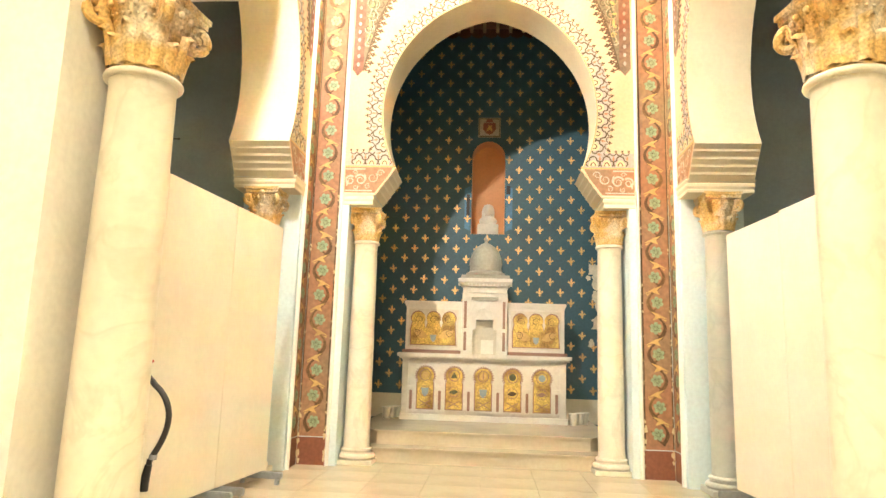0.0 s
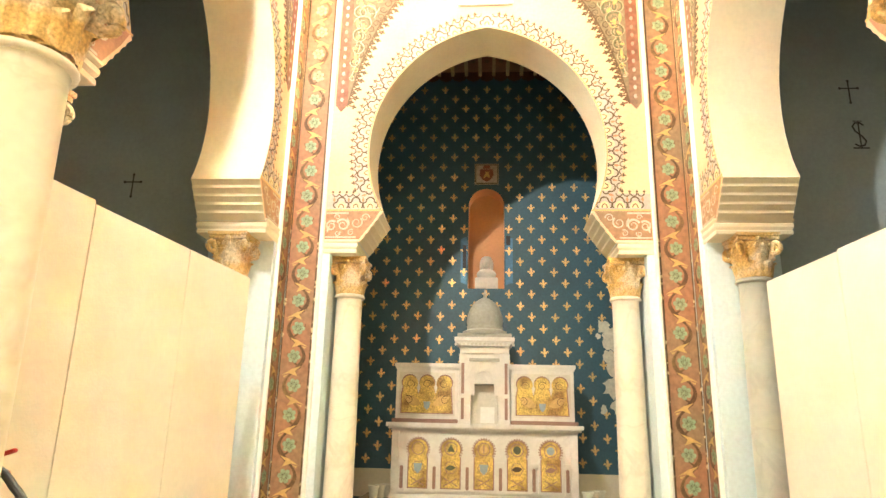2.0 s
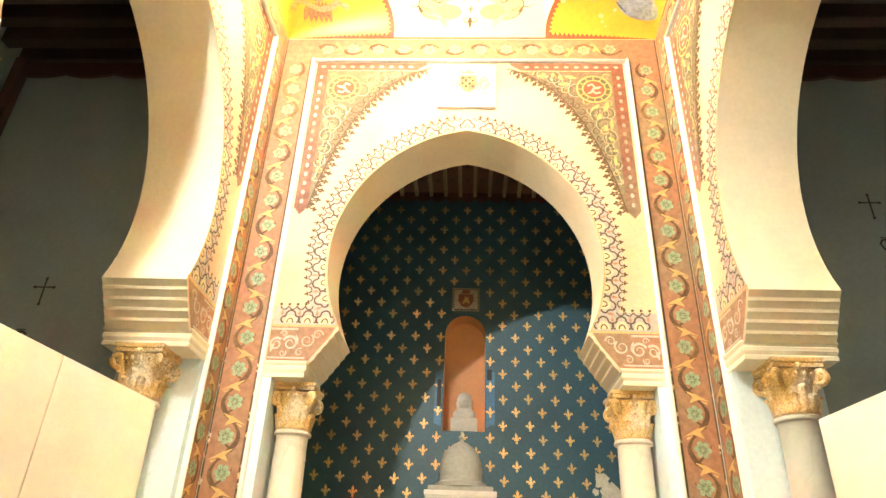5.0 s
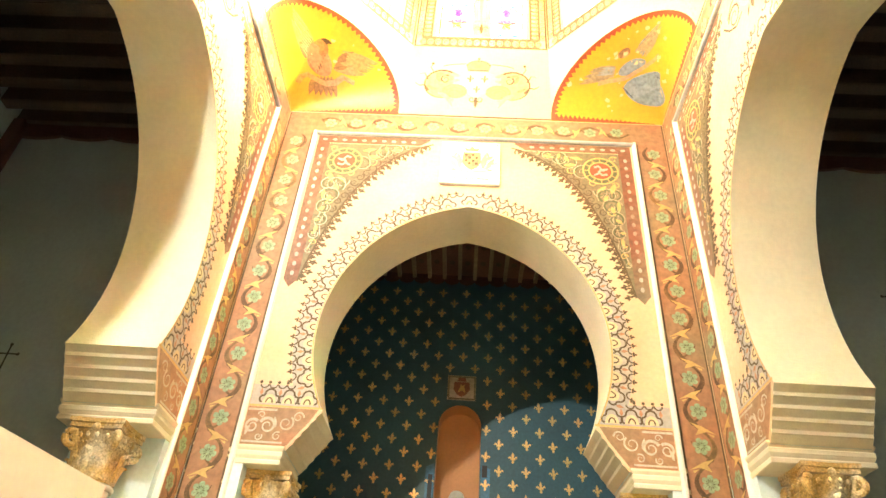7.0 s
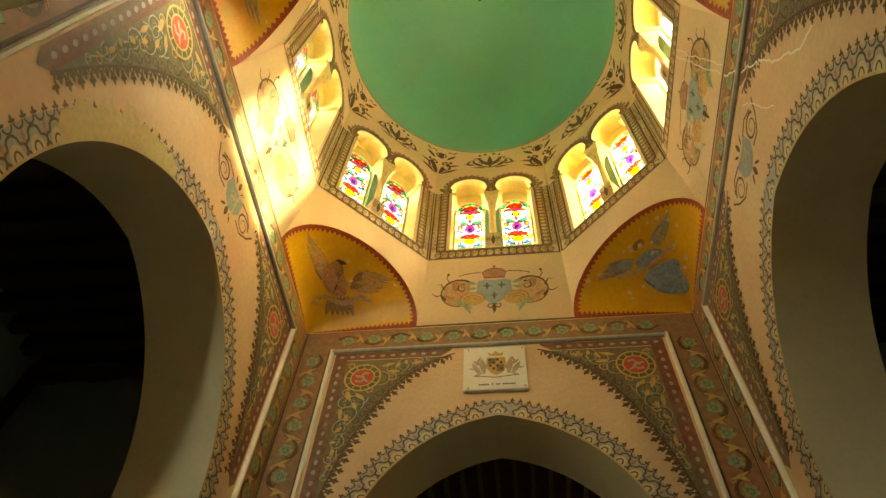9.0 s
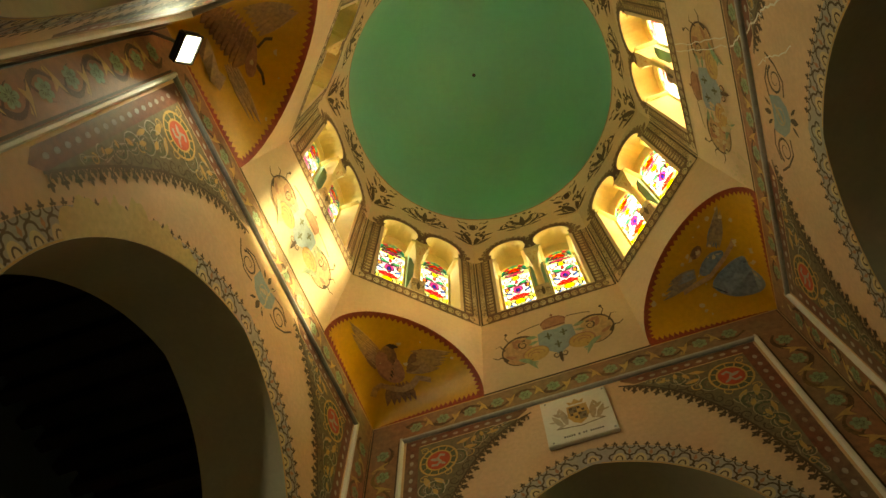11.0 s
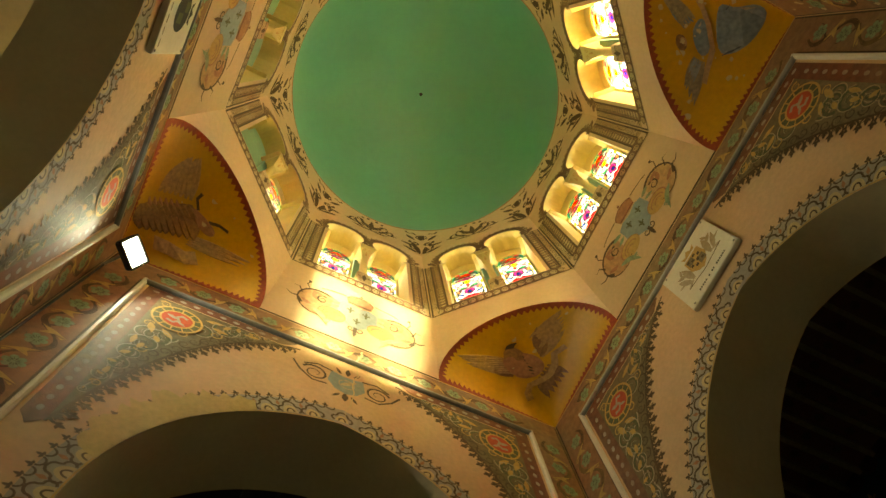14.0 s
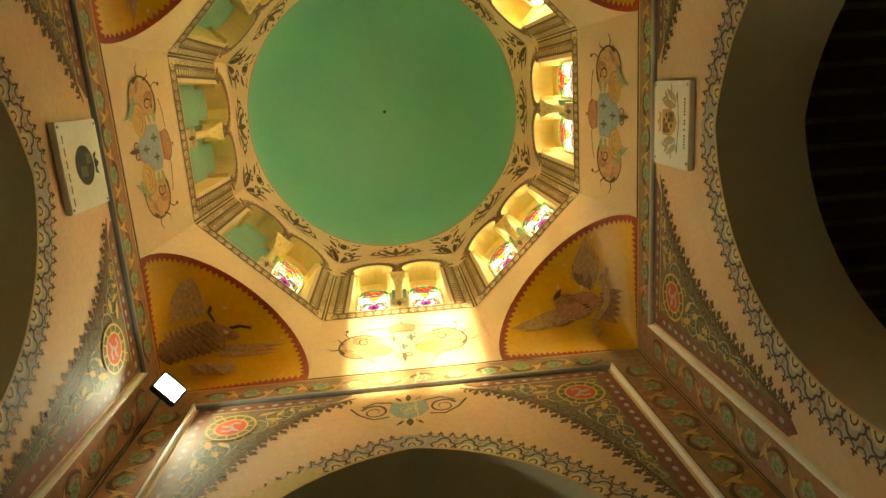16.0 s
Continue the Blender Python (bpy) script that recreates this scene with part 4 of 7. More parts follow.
# painted shields over the west and east arches
for side in ("west", "east"):
    P = lambda w: at(side, w)
    shield = [(-0.15, 6.98), (-0.05, 6.95), (0.05, 6.95), (0.15, 6.98), (0.17, 6.80), (0.10, 6.70), (0.0, 6.66), (-0.10, 6.70), (-0.17, 6.80)]
    flat("painted_shield", [shield], BLUEGREY, P(0.004), walls[side], "faded grey-blue painted shield")
    scr = spiral(0.29, 6.83, 0.12, 1.6, 1, 0.4, 0.026) + ribbon([(0.17, 6.72), (0.30, 6.70), (0.42, 6.80), (0.50, 6.93)], 0.02) + ribbon([(0.14, 6.97), (0.28, 7.0), (0.40, 6.93)], 0.02)
    flat("shield_scroll", mirror(scr) + [leaf(0, 6.98, 0.12, 0.05, 1.57), leaf(0, 6.66, 0.12, 0.06, -1.57)] + mirror([leaf(0.05, 6.64, 0.10, 0.03, -0.9), leaf(0.06, 6.98, 0.10, 0.03, 1.0)]), BROWN, P(0.0055), walls[side], lap=True)
    flat("shield_charge", [leaf(-0.06, 6.78, 0.2, 0.05, 0.7)] + ring(0, 6.82, 0.07, 0.012), PALEWING, P(0.009), walls[side], lap=True)


def fleur_polys(s=1.0):
    """A lily: middle petal, two curling side petals, a bar and a tail."""
    mid = [(0, 0.085), (0.019, 0.045), (0.014, -0.012), (-0.014, -0.012), (-0.019, 0.045)]
    side = [(0.012, -0.010), (0.028, 0.018), (0.052, 0.026), (0.066, 0.006), (0.056, -0.012), (0.046, 0.002), (0.034, -0.008), (0.022, -0.016)]
    bar = rect(-0.034, 0.034, -0.026, -0.012)
    tail = [(-0.012, -0.026), (0.012, -0.026), (0.018, -0.060), (0.0, -0.078), (-0.018, -0.060)]
    return [[(u * s, z * s) for u, z in p] for p in [mid, side, [(-u, z) for u, z in side][::-1], bar, tail]]


# plaques on the north and south walls
for side, blot in (("north", OCHRE), ("south", INK)):
    M = side_matrix(side)
    P = at(side, 0.0)
    pl = thing("wall_plaque", label="white rectangular plaque with a coloured coat of arms" if side == "north" else "pale rectangular plaque with a dark coat of arms", category="plaque", group="arms plaques")
    bm = bmesh.new()
    box(bm, -0.335 - 0.02 * (side == "north"), 0.325, H - 0.05, H - 0.004, 6.50, 7.15, 0.006)
    bm.transform(M)
    part("plate", bm, WHITE, pl)
    f = at(side, 0.104)
    f2 = at(side, 0.107)
    sh = [(-0.10, 6.98), (0.10, 6.98), (0.11, 6.82), (0.06, 6.74), (0, 6.70), (-0.06, 6.74), (-0.11, 6.82)]
    flat("arms_shield", [sh] if side == "north" else [disc(0, 6.84, 0.15, 24)], blot, f, pl)
    flat("arms_quarter", [rect(-0.085, -0.005, 6.87, 6.96)], TAN if side == "north" else DARKGREEN, f2, pl)
    flat("arms_quarter", [rect(0.005, 0.085, 6.76, 6.86)], TAN if side == "north" else DARKGREEN, f2, pl)
    flat("arms_crown", [[(-0.07, 7.0), (0.07, 7.0), (0.09, 7.06), (0.04, 7.03), (0, 7.08), (-0.04, 7.03), (-0.09, 7.06)]], blot, f, pl)
    if side == "north":
        sup = [leaf(0.13, 6.73, 0.24, 0.07, 1.45), leaf(0.17, 6.72, 0.20, 0.06, 1.1), leaf(0.15, 6.86, 0.12, 0.05, 0.6), leaf(0.20, 6.90, 0.10, 0.03, 1.9), leaf(0.14, 6.74, 0.12, 0.03, -0.4), leaf(0.22, 6.80, 0.09, 0.025, 0.2)]
        flat("arms_supporter", sup, PALEWING, f, pl, lap=True)
        flat("arms_supporter", mirror(sup)[6:], PALEWING, f, pl, lap=True)
        flat("arms_base", ribbon([(-0.24, 6.70), (-0.10, 6.685), (0.0, 6.67), (0.10, 6.685), (0.24, 6.70)], 0.012), TAN, f2, pl)
        flat("arms_chequer", [rect(-0.08 + 0.04 * i, -0.05 + 0.04 * i, 6.785 + 0.045 * j, 6.82 + 0.045 * j) for i in range(4) for j in range(4) if (i + j) % 2], BROWN, at(side, 0.1096), pl)
        bars = [rect(-0.19 + 0.023 * k, -0.176 + 0.023 * k, 6.560, 6.584) for k in range(17) if k not in (5, 7, 10)]
        tagged(flat("caption_bars", bars, INK, f, pl), kind="stuff")
    else:
        tagged(flat("caption_bars", [rect(-0.24 + 0.09 * k, -0.18 + 0.09 * k, 6.56, 6.575) for k in range(6)], BROWN, f, pl), kind="stuff")
    for u in (-0.30, 0.295):
        for z in (6.535, 7.115):
            bm = lathe([(0.010, 0.0), (0.010, 0.004), (0.006, 0.007)], 10)
            bm.transform(M @ pose(u, H - 0.05, z, 90, 0, 0))
            part("screw", bm, METALGREY, pl)

# ---- zone under the windows ----
for side in SIDES:
    M = pose(CX, CY, 0, 0, 0, SIDES[side])
    base = bpy.data.objects["wall_drum_base_" + side]
    nrm = Vector((0, -(SILL - CORNICE), -(H - AP1))).normalized()

    def slope(w):
        def place(u, z):
            f = (z - CORNICE) / (SILL - CORNICE)
            return M @ (zone_point(u, f, M) + nrm * w)
        return place
    c = 8.08
    sh = [(-0.21, c + 0.16), (-0.12, c + 0.19), (0, c + 0.17), (0.12, c + 0.19), (0.21, c + 0.16), (0.22, c + 0.0), (0.12, c - 0.12), (0.04, c - 0.17), (0, c - 0.23), (-0.04, c - 0.17), (-0.12, c - 0.12), (-0.22, c + 0.0)]
    flat("crest_shield", [sh], BLUEGREY, slope(0.004), base, "pale blue painted shield with three lilies")
    lil = moved(fleur_polys(0.7), -0.09, c + 0.09) + moved(fleur_polys(0.7), 0.09, c + 0.09) + moved(fleur_polys(0.7), 0.0, c - 0.06)
    flat("crest_lilies", lil, DARKGREEN, slope(0.0055), base)
    flat("crest_crown", [[(-0.13, c + 0.20), (0.13, c + 0.20), (0.16, c + 0.30), (0.09, c + 0.33), (0, c + 0.37), (-0.09, c + 0.33), (-0.16, c + 0.30)]], SKIN, slope(0.0055), base)
    bow = lambda cu, cz, ru, rz, a0, a1, n=16: [(cu + ru * math.cos(t), cz + rz * math.sin(t)) for t in np.linspace(a0, a1, n)]
    lobe = bow(0.44, c + 0.0, 0.22, 0.20, -2.2, 2.3)
    flat("crest_field", mirror([lobe]), SKINPALE, slope(0.0042), base)
    scr = ribbon(lobe[::-1], 0.030, True) + ribbon([(0.60, c - 0.10), (0.66, c - 0.02), (0.72, c - 0.03), (0.78, c + 0.01)], 0.032, True) + ribbon([(0.62, c + 0.06), (0.67, c + 0.15), (0.73, c + 0.14)], 0.020, True) \
        + ribbon([(0.56, c + 0.17), (0.60, c + 0.24), (0.58, c + 0.29)], 0.012) + [disc(0.58, c + 0.295, 0.020, 8)] + spiral(0.40, c + 0.07, 0.065, 1.3, -1, 1.0, 0.024) + ribbon(bow(0.0, c + 0.24, 0.46, 0.07, 0.25, 1.2, 10), 0.012)
    flat("crest_scroll", mirror(scr), BROWN, slope(0.0065), base, lap=True)
    flat("crest_shell", mirror([bow(0.27, c - 0.10, 0.155, 0.10, 0.0, 2 * math.pi, 18)[:-1]]), OCHRE, slope(0.0055), base)
    shell = ribbon(bow(0.27, c - 0.10, 0.150, 0.095, -0.6, 3.6), 0.020, True) + ribbon(bow(0.27, c - 0.11, 0.10, 0.06, -0.2, 3.2, 10), 0.012) + ribbon(bow(0.28, c - 0.12, 0.055, 0.035, 0.0, 3.0, 8), 0.010)
    flat("crest_shell_line", mirror(shell), SKIN, slope(0.0085), base, lap=True)
    flat("crest_bloom", mirror([leaf(0.46, c + 0.03, 0.14, 0.06, 0.9, 0.3), leaf(0.50, c - 0.08, 0.13, 0.05, 0.1, 0.3), leaf(0.40, c + 0.12, 0.12, 0.05, 0.3)]), SKIN, slope(0.0105), base, lap=True)
    flat("crest_leaf", mirror([leaf(0.42, c - 0.14, 0.22, 0.05, -2.5, 0.3), leaf(0.48, c - 0.13, 0.22, 0.06, -2.8, 0.2), leaf(0.22, c + 0.12, 0.14, 0.05, 0.2), leaf(0.22, c + 0.06, 0.12, 0.04, -0.2)] + spiral(0.30, c - 0.25, 0.035, 1.2, -1, 0.5, 0.018)), GREEN, slope(0.0125), base, lap=True)
    flat("crest_foot", mirror(spiral(0.05, c - 0.21, 0.045, 1.2, 1, 2.5, 0.02)) + [leaf(0, c - 0.20, 0.13, 0.04, -1.57)], BROWN, slope(0.0145), base, lap=True)
    flat("crest_crown_line", ribbon([(-0.13, c + 0.215), (0.13, c + 0.215)], 0.016) + ribbon(bow(0, c + 0.27, 0.15, 0.085, 0.1, 3.04, 10), 0.014) + [disc(0, c + 0.385, 0.018, 8)], DEEPRED, slope(0.0075), base, lap=True)
    if side == "east":
        random.seed(31)
        loss = chips(34, (-0.62, -0.12), (c - 0.32, c + 0.05), 0.040, 61) + chips(14, (-0.90, -0.60), (c - 0.42, c - 0.1), 0.035, 62)
        flat("fallen_paint", loss, SHELL, slope(0.016), base, "pale spots where the paint has fallen off", lap=True)
        for off in (0.0, 0.07):
            flat("plaster_crack", ribbon([(0.34 + off + 0.13 * q / 11 + random.uniform(-0.015, 0.015), SILL - 0.02 - (SILL - CORNICE - 0.04) * q / 11) for q in range(12)], 0.010), WHITE, slope(0.0185), base, "thin white filled crack in the plaster")
    flat("cornice_line", [rect(-V0, V0, CORNICE + 0.002, CORNICE + 0.022)], BROWN, slope(0.004), base)

# ---- squinch paintings ----
ALPHA = radians(58)
for name, (sq, M, C) in SQ.items():
    pl = lambda w: squinch_place(M, C, w)
    polar = lambda r, f: (r * math.sin(f * ALPHA), r * math.cos(f * ALPHA))
    border = []
    for i in range(40):
        a, b = -1 + i / 20, -1 + (i + 1) / 20
        border.append([polar(0.999, a), polar(0.999, b), polar(0.965, b), polar(0.965, a)])
        border.append([polar(0.967, a), polar(0.967, b), polar(0.935, (a + b) / 2)])
    for s in (-1, 1):
        for i in range(22):
            r0, r1 = 0.06 + i * 0.0413, 0.06 + (i + 1) * 0.0413
            border.append([polar(r0, s), polar(r1, s), polar(r1, s * 0.965), polar(r0, s * 0.94)])
            border.append([polar(r0, s * 0.96), polar(r1, s * 0.96), polar((r0 + r1) / 2, s * 0.90)])
    flat("saw_tooth_border", border, SAWRED, pl(0.006), sq, "dark red painted saw-tooth border")
    turn_ = -1 if name in ("north_east", "south_east") else 1

    def spot(p, q):
        """Place in the squinch's own quarter: p along one wall from the corner, q along the other."""
        th = math.atan2(q, p)
        r = math.hypot(p, q) / (1 + 0.13 * math.sin(2 * th))
        return polar(min(r, 0.93), max(-0.93, min(0.93, turn_ * (1 - th / (math.pi / 4)))))

    def shape(pts, n=3):
        """Closed outline through the points with rounded corners."""
        out = []
        m_ = len(pts)
        for i in range(m_):
            a0, a1, a2 = pts[i - 1], pts[i], pts[(i + 1) % m_]
            e0 = ((a0[0] + a1[0]) / 2, (a0[1] + a1[1]) / 2)
            e1 = ((a2[0] + a1[0]) / 2, (a2[1] + a1[1]) / 2)
            for j in range(n):
                t = j / n
                out.append(spot((1 - t) ** 2 * e0[0] + 2 * t * (1 - t) * a1[0] + t * t * e1[0], (1 - t) ** 2 * e0[1] + 2 * t * (1 - t) * a1[1] + t * t * e1[1]))
        return out

    def fan(r0, r1, t0, t1, count, width, reach=1.0):
        """Feathers from the line r0-r1 to the line t0-t1."""
        out = []
        for i in range(count):
            f = i / (count - 1)
            a = (r0[0] + (r1[0] - r0[0]) * f, r0[1] + (r1[1] - r0[1]) * f)
            b = (t0[0] + (t1[0] - t0[0]) * f, t0[1] + (t1[1] - t0[1]) * f)
            dx, dy = (b[0] - a[0]) * reach, (b[1] - a[1]) * reach
            out.append([spot(*q) for q in leaf(a[0], a[1], math.hypot(dx, dy), width, math.atan2(dy, dx), random.uniform(-0.04, 0.04))])
        return out

    def stroke(pts, width):
        return [[spot(*q) for q in p] for p in ribbon(pts, width)]
    random.seed(len(name) + 3)
    if name == "north_east":
        flat("painted_wing", fan((0.40, 0.58), (0.50, 0.62), (0.37, 0.80), (0.39, 0.92), 6, 0.040) + fan((0.58, 0.40), (0.60, 0.48), (0.86, 0.35), (0.80, 0.47), 6, 0.045), WINGGREY, pl(0.006), sq, lap=True)
        flat("painted_wing_shade", fan((0.42, 0.58), (0.49, 0.63), (0.44, 0.72), (0.47, 0.76), 4, 0.022) + fan((0.59, 0.42), (0.60, 0.47), (0.74, 0.42), (0.72, 0.47), 4, 0.022), ROBE, pl(0.009), sq, lap=True)
        flat("painted_drapery", [shape([(0.48, 0.33), (0.34, 0.43), (0.20, 0.48), (0.18, 0.36), (0.05, 0.25), (0.07, 0.14), (0.26, 0.155), (0.40, 0.23)]), shape([(0.58, 0.44), (0.49, 0.57), (0.35, 0.55), (0.38, 0.46), (0.50, 0.38)])], ROBE, pl(0.0115), sq, lap=True)
        flat("painted_drapery_fold", fan((0.44, 0.33), (0.33, 0.40), (0.20, 0.20), (0.20, 0.30), 4, 0.030) + fan((0.25, 0.34), (0.22, 0.40), (0.10, 0.19), (0.09, 0.24), 3, 0.022) + fan((0.50, 0.44), (0.45, 0.52), (0.40, 0.47), (0.38, 0.53), 3, 0.02), PALEWING, pl(0.0145), sq, lap=True)
        flat("painted_drapery_shade", fan((0.46, 0.30), (0.30, 0.42), (0.30, 0.19), (0.17, 0.40), 4, 0.014), BLUESHADE, pl(0.0175), sq, lap=True)
        flat("painted_roundel", [shape([(0.52, 0.60), (0.56, 0.66), (0.62, 0.63), (0.63, 0.57), (0.57, 0.54)])], FADEBROWN, pl(0.0205), sq)
        flat("painted_roundel_light", [shape([(0.53, 0.58), (0.55, 0.62), (0.59, 0.62), (0.59, 0.57), (0.56, 0.55)])], SKINPALE, pl(0.0225), sq)
        flat("painted_scroll", stroke([(0.68, 0.33), (0.60, 0.35), (0.47, 0.37), (0.36, 0.47), (0.30, 0.55), (0.27, 0.61)], 0.040), SKINPALE, pl(0.0235), sq, lap=True)
    elif name == "south_west":
        flat("painted_wing", fan((0.16, 0.50), (0.40, 0.55), (0.30, 0.80), (0.40, 0.86), 7, 0.07) + fan((0.42, 0.26), (0.45, 0.33), (0.82, 0.30), (0.90, 0.37), 5, 0.035), WINGROSE, pl(0.006), sq, lap=True)
        flat("painted_body", fan((0.06, 0.38), (0.40, 0.52), (0.10, 0.20), (0.46, 0.30), 9, 0.14), FADEBROWN, pl(0.0095), sq, lap=True)
        flat("painted_feather", fan((0.10, 0.44), (0.30, 0.50), (0.16, 0.26), (0.36, 0.32), 6, 0.045), SKIN, pl(0.0115), sq, lap=True)
        flat("painted_muzzle", [shape([(0.40, 0.52), (0.50, 0.50), (0.62, 0.44), (0.58, 0.37), (0.46, 0.40)])], SKIN, pl(0.0145), sq)
        flat("painted_horn", stroke([(0.46, 0.51), (0.44, 0.58), (0.47, 0.63)], 0.022) + stroke([(0.55, 0.47), (0.63, 0.49), (0.70, 0.48)], 0.022), BROWN, pl(0.0165), sq, lap=True)
        flat("painted_scroll", stroke([(0.20, 0.16), (0.30, 0.165), (0.42, 0.155), (0.50, 0.19)], 0.09), WINGROSE, pl(0.0185), sq, lap=True)
        flat("painted_letter_bars", [q for k in range(4) for q in stroke([(0.25 + 0.05 * k, 0.13), (0.26 + 0.05 * k, 0.19)], 0.014)], INK, pl(0.021), sq)
    else:
        flat("painted_wing", fan((0.30, 0.47), (0.40, 0.60), (0.26, 0.78), (0.30, 0.95), 8, 0.05) + fan((0.49, 0.37), (0.62, 0.54), (0.74, 0.34), (0.92, 0.46), 8, 0.05), WINGROSE, pl(0.006), sq, lap=True)
        flat("painted_feather", fan((0.28, 0.47), (0.38, 0.55), (0.27, 0.66), (0.38, 0.74), 5, 0.045) + fan((0.49, 0.38), (0.55, 0.46), (0.62, 0.40), (0.72, 0.54), 5, 0.045), FADEBROWN, pl(0.009), sq, lap=True)
        flat("painted_tail", fan((0.30, 0.30), (0.44, 0.30), (0.20, 0.14), (0.44, 0.13), 6, 0.05), FADEBROWN, pl(0.0118), sq, lap=True)
        flat("painted_body", [shape([(0.29, 0.48), (0.34, 0.60), (0.45, 0.62), (0.50, 0.44), (0.44, 0.30), (0.33, 0.30), (0.27, 0.40)])], SKIN, pl(0.0145), sq)
        flat("painted_breast", fan((0.33, 0.50), (0.45, 0.52), (0.34, 0.33), (0.43, 0.34), 5, 0.03), BROWN, pl(0.0165), sq, lap=True)
        flat("painted_neck", [shape([(0.34, 0.54), (0.42, 0.64), (0.50, 0.64), (0.50, 0.52), (0.42, 0.44)])], FADEBROWN, pl(0.0182), sq)
        flat("painted_beak", [shape([(0.44, 0.60), (0.47, 0.65), (0.52, 0.64), (0.55, 0.585), (0.51, 0.60), (0.48, 0.57)])], BROWN, pl(0.0195), sq)
        flat("painted_scroll", stroke([(0.13, 0.25), (0.18, 0.30), (0.24, 0.315), (0.31, 0.26), (0.37, 0.235), (0.46, 0.25), (0.54, 0.30), (0.63, 0.26)], 0.05), WINGROSE, pl(0.0205), sq, lap=True)
    random.seed(len(name))
    flakes = []
    for _ in range(26 if name == "north_east" else 5):
        a, r = random.uniform(-0.75, 0.75), random.uniform(0.35, 0.92)
        x, y = polar(r, a)
        rr = random.uniform(0.006, 0.030)
        flakes.append([(x + rr * random.uniform(0.5, 1.3) * math.cos(t), y + rr * random.uniform(0.4, 1.2) * math.sin(t)) for t in np.linspace(0, 5.6, 8)])
    flat("paint_loss", flakes, SHELL, pl(0.0265), sq, "small pale flaked spots")

# ---- windows of the drum ----
PANE_W, PANE_S = 0.222, 10.36


def glazing():
    """Cells of one leaded light with an arched head, as (polygon, colour index, layer), and the lead lines."""
    cells, leads = [], []
    w, zb, zt = PANE_W - 0.02, WIN_B, PANE_S
    bar = zb + 1.06
    rows = 12
    for r in range(rows):
        z0, z1 = zb + (zt - zb) * r / rows, zb + (zt - zb) * (r + 1) / rows
        cells.append((rect(-w + 0.02, w - 0.02, z0, z1), (3, 6, 3, 3, 3, 6, 3, 3, 7, 3, 3, 6)[r], 0))
        leads += ribbon([(-w * (0.9 - 0.08 * q), z1 + 0.07 * math.sin(0.5 * q + r)) for q in range(23)], 0.009)
        for s in (-1, 1):
            cells.append(([(s * u, z) for u, z in rect(w - 0.02, w + 0.02, z0, z1)], (3, 1, 3, 6)[r % 4], 0))
            leads += ribbon([(s * (w - 0.02), z1), (s * (w + 0.02), z1)], 0.007) + ribbon([(s * (w - 0.02), z0), (s * (w - 0.02), z1)], 0.009)
    R, zc = w + 0.02, zt
    P = lambda r, a: (r * math.cos(a), zc + r * 1.1 * math.sin(a))
    for k in range(8):
        a0, a1 = math.pi * k / 8, math.pi * (k + 1) / 8
        cells.append(([(0, zc), P(0.17, a0), P(0.17, a1)], (3, 3, 1, 1, 1, 1, 3, 3)[k], 0))
        cells.append(([P(0.17, a0), P(R, a0), P(R, a1), P(0.17, a1)], (5, 5, 0, 5, 5, 0, 5, 5)[k], 0))
        leads += ribbon([P(0.17, a0), P(R, a0)], 0.010) + ribbon([P(0.17, a0), P(0.17, a1)], 0.014)
    Z = lambda f: zb + (bar - zb) * f

    def lay(poly, c, layer=1, both=False):
        for s in ((-1, 1) if both else (1,)):
            q = [(s * u, z) for u, z in poly][::s]
            cells.append((q, c, layer))
            leads.extend(ribbon(q + [q[0]], 0.025))
    lay([(0, Z(0.31)), (0.045, Z(0.20)), (0.095, Z(0.13)), (0.085, Z(0.02)), (-0.085, Z(0.02)), (-0.095, Z(0.13)), (-0.045, Z(0.20))], 4)
    lay(disc(0, Z(0.10), 0.034, 10, 0.085), 2, 2)
    lay([(0.10, Z(0.02)), (0.175, Z(0.02)), (0.165, Z(0.12)), (0.115, Z(0.13))], 2, 1, True)
    lay(disc(0.150, Z(0.20), 0.030, 9, 0.055), 1, 1, True)
    lay([(0.025, Z(0.33)), (0.09, Z(0.30)), (0.16, Z(0.36)), (0.165, Z(0.47)), (0.11, Z(0.44)), (0.06, Z(0.46))], 5, 1, True)
    lay([(0.06, Z(0.47)), (0.12, Z(0.455)), (0.17, Z(0.49)), (0.13, Z(0.53))], 2, 1, True)
    lay(disc(0.155, Z(0.585), 0.028, 9, 0.05), 6, 1, True)
    lay([(0, Z(0.35)), (0.022, Z(0.43)), (0.0, Z(0.49)), (-0.022, Z(0.43))], 4)
    lay(disc(0, Z(0.575), 0.078, 14, 0.075), 1)
    lay([(0, Z(0.665)), (0.06, Z(0.645)), (0.13, Z(0.66)), (0.175, Z(0.72)), (0.10, Z(0.73)), (0.05, Z(0.775)), (0, Z(0.75)), (-0.05, Z(0.775)), (-0.10, Z(0.73)), (-0.175, Z(0.72)), (-0.13, Z(0.66)), (-0.06, Z(0.645))], 0)
    lay([(0, Z(0.775)), (0.075, Z(0.86)), (0.055, Z(0.96)), (0, Z(0.985)), (-0.055, Z(0.96)), (-0.075, Z(0.86))], 4, 2)
    lay(disc(0, Z(0.88), 0.030, 10, 0.06), 2, 3)
    lay(leaf(0.095, Z(0.79), 0.13, 0.05, 1.0, -0.3), 2, 1, True)
    lay(disc(0.148, Z(0.945), 0.034, 9, 0.050), 1, 1, True)
    lay([(0.02, bar + 0.03), (0.09, bar + 0.02), (0.17, bar + 0.07), (0.12, bar + 0.11), (0.06, bar + 0.09)], 5, 1, True)
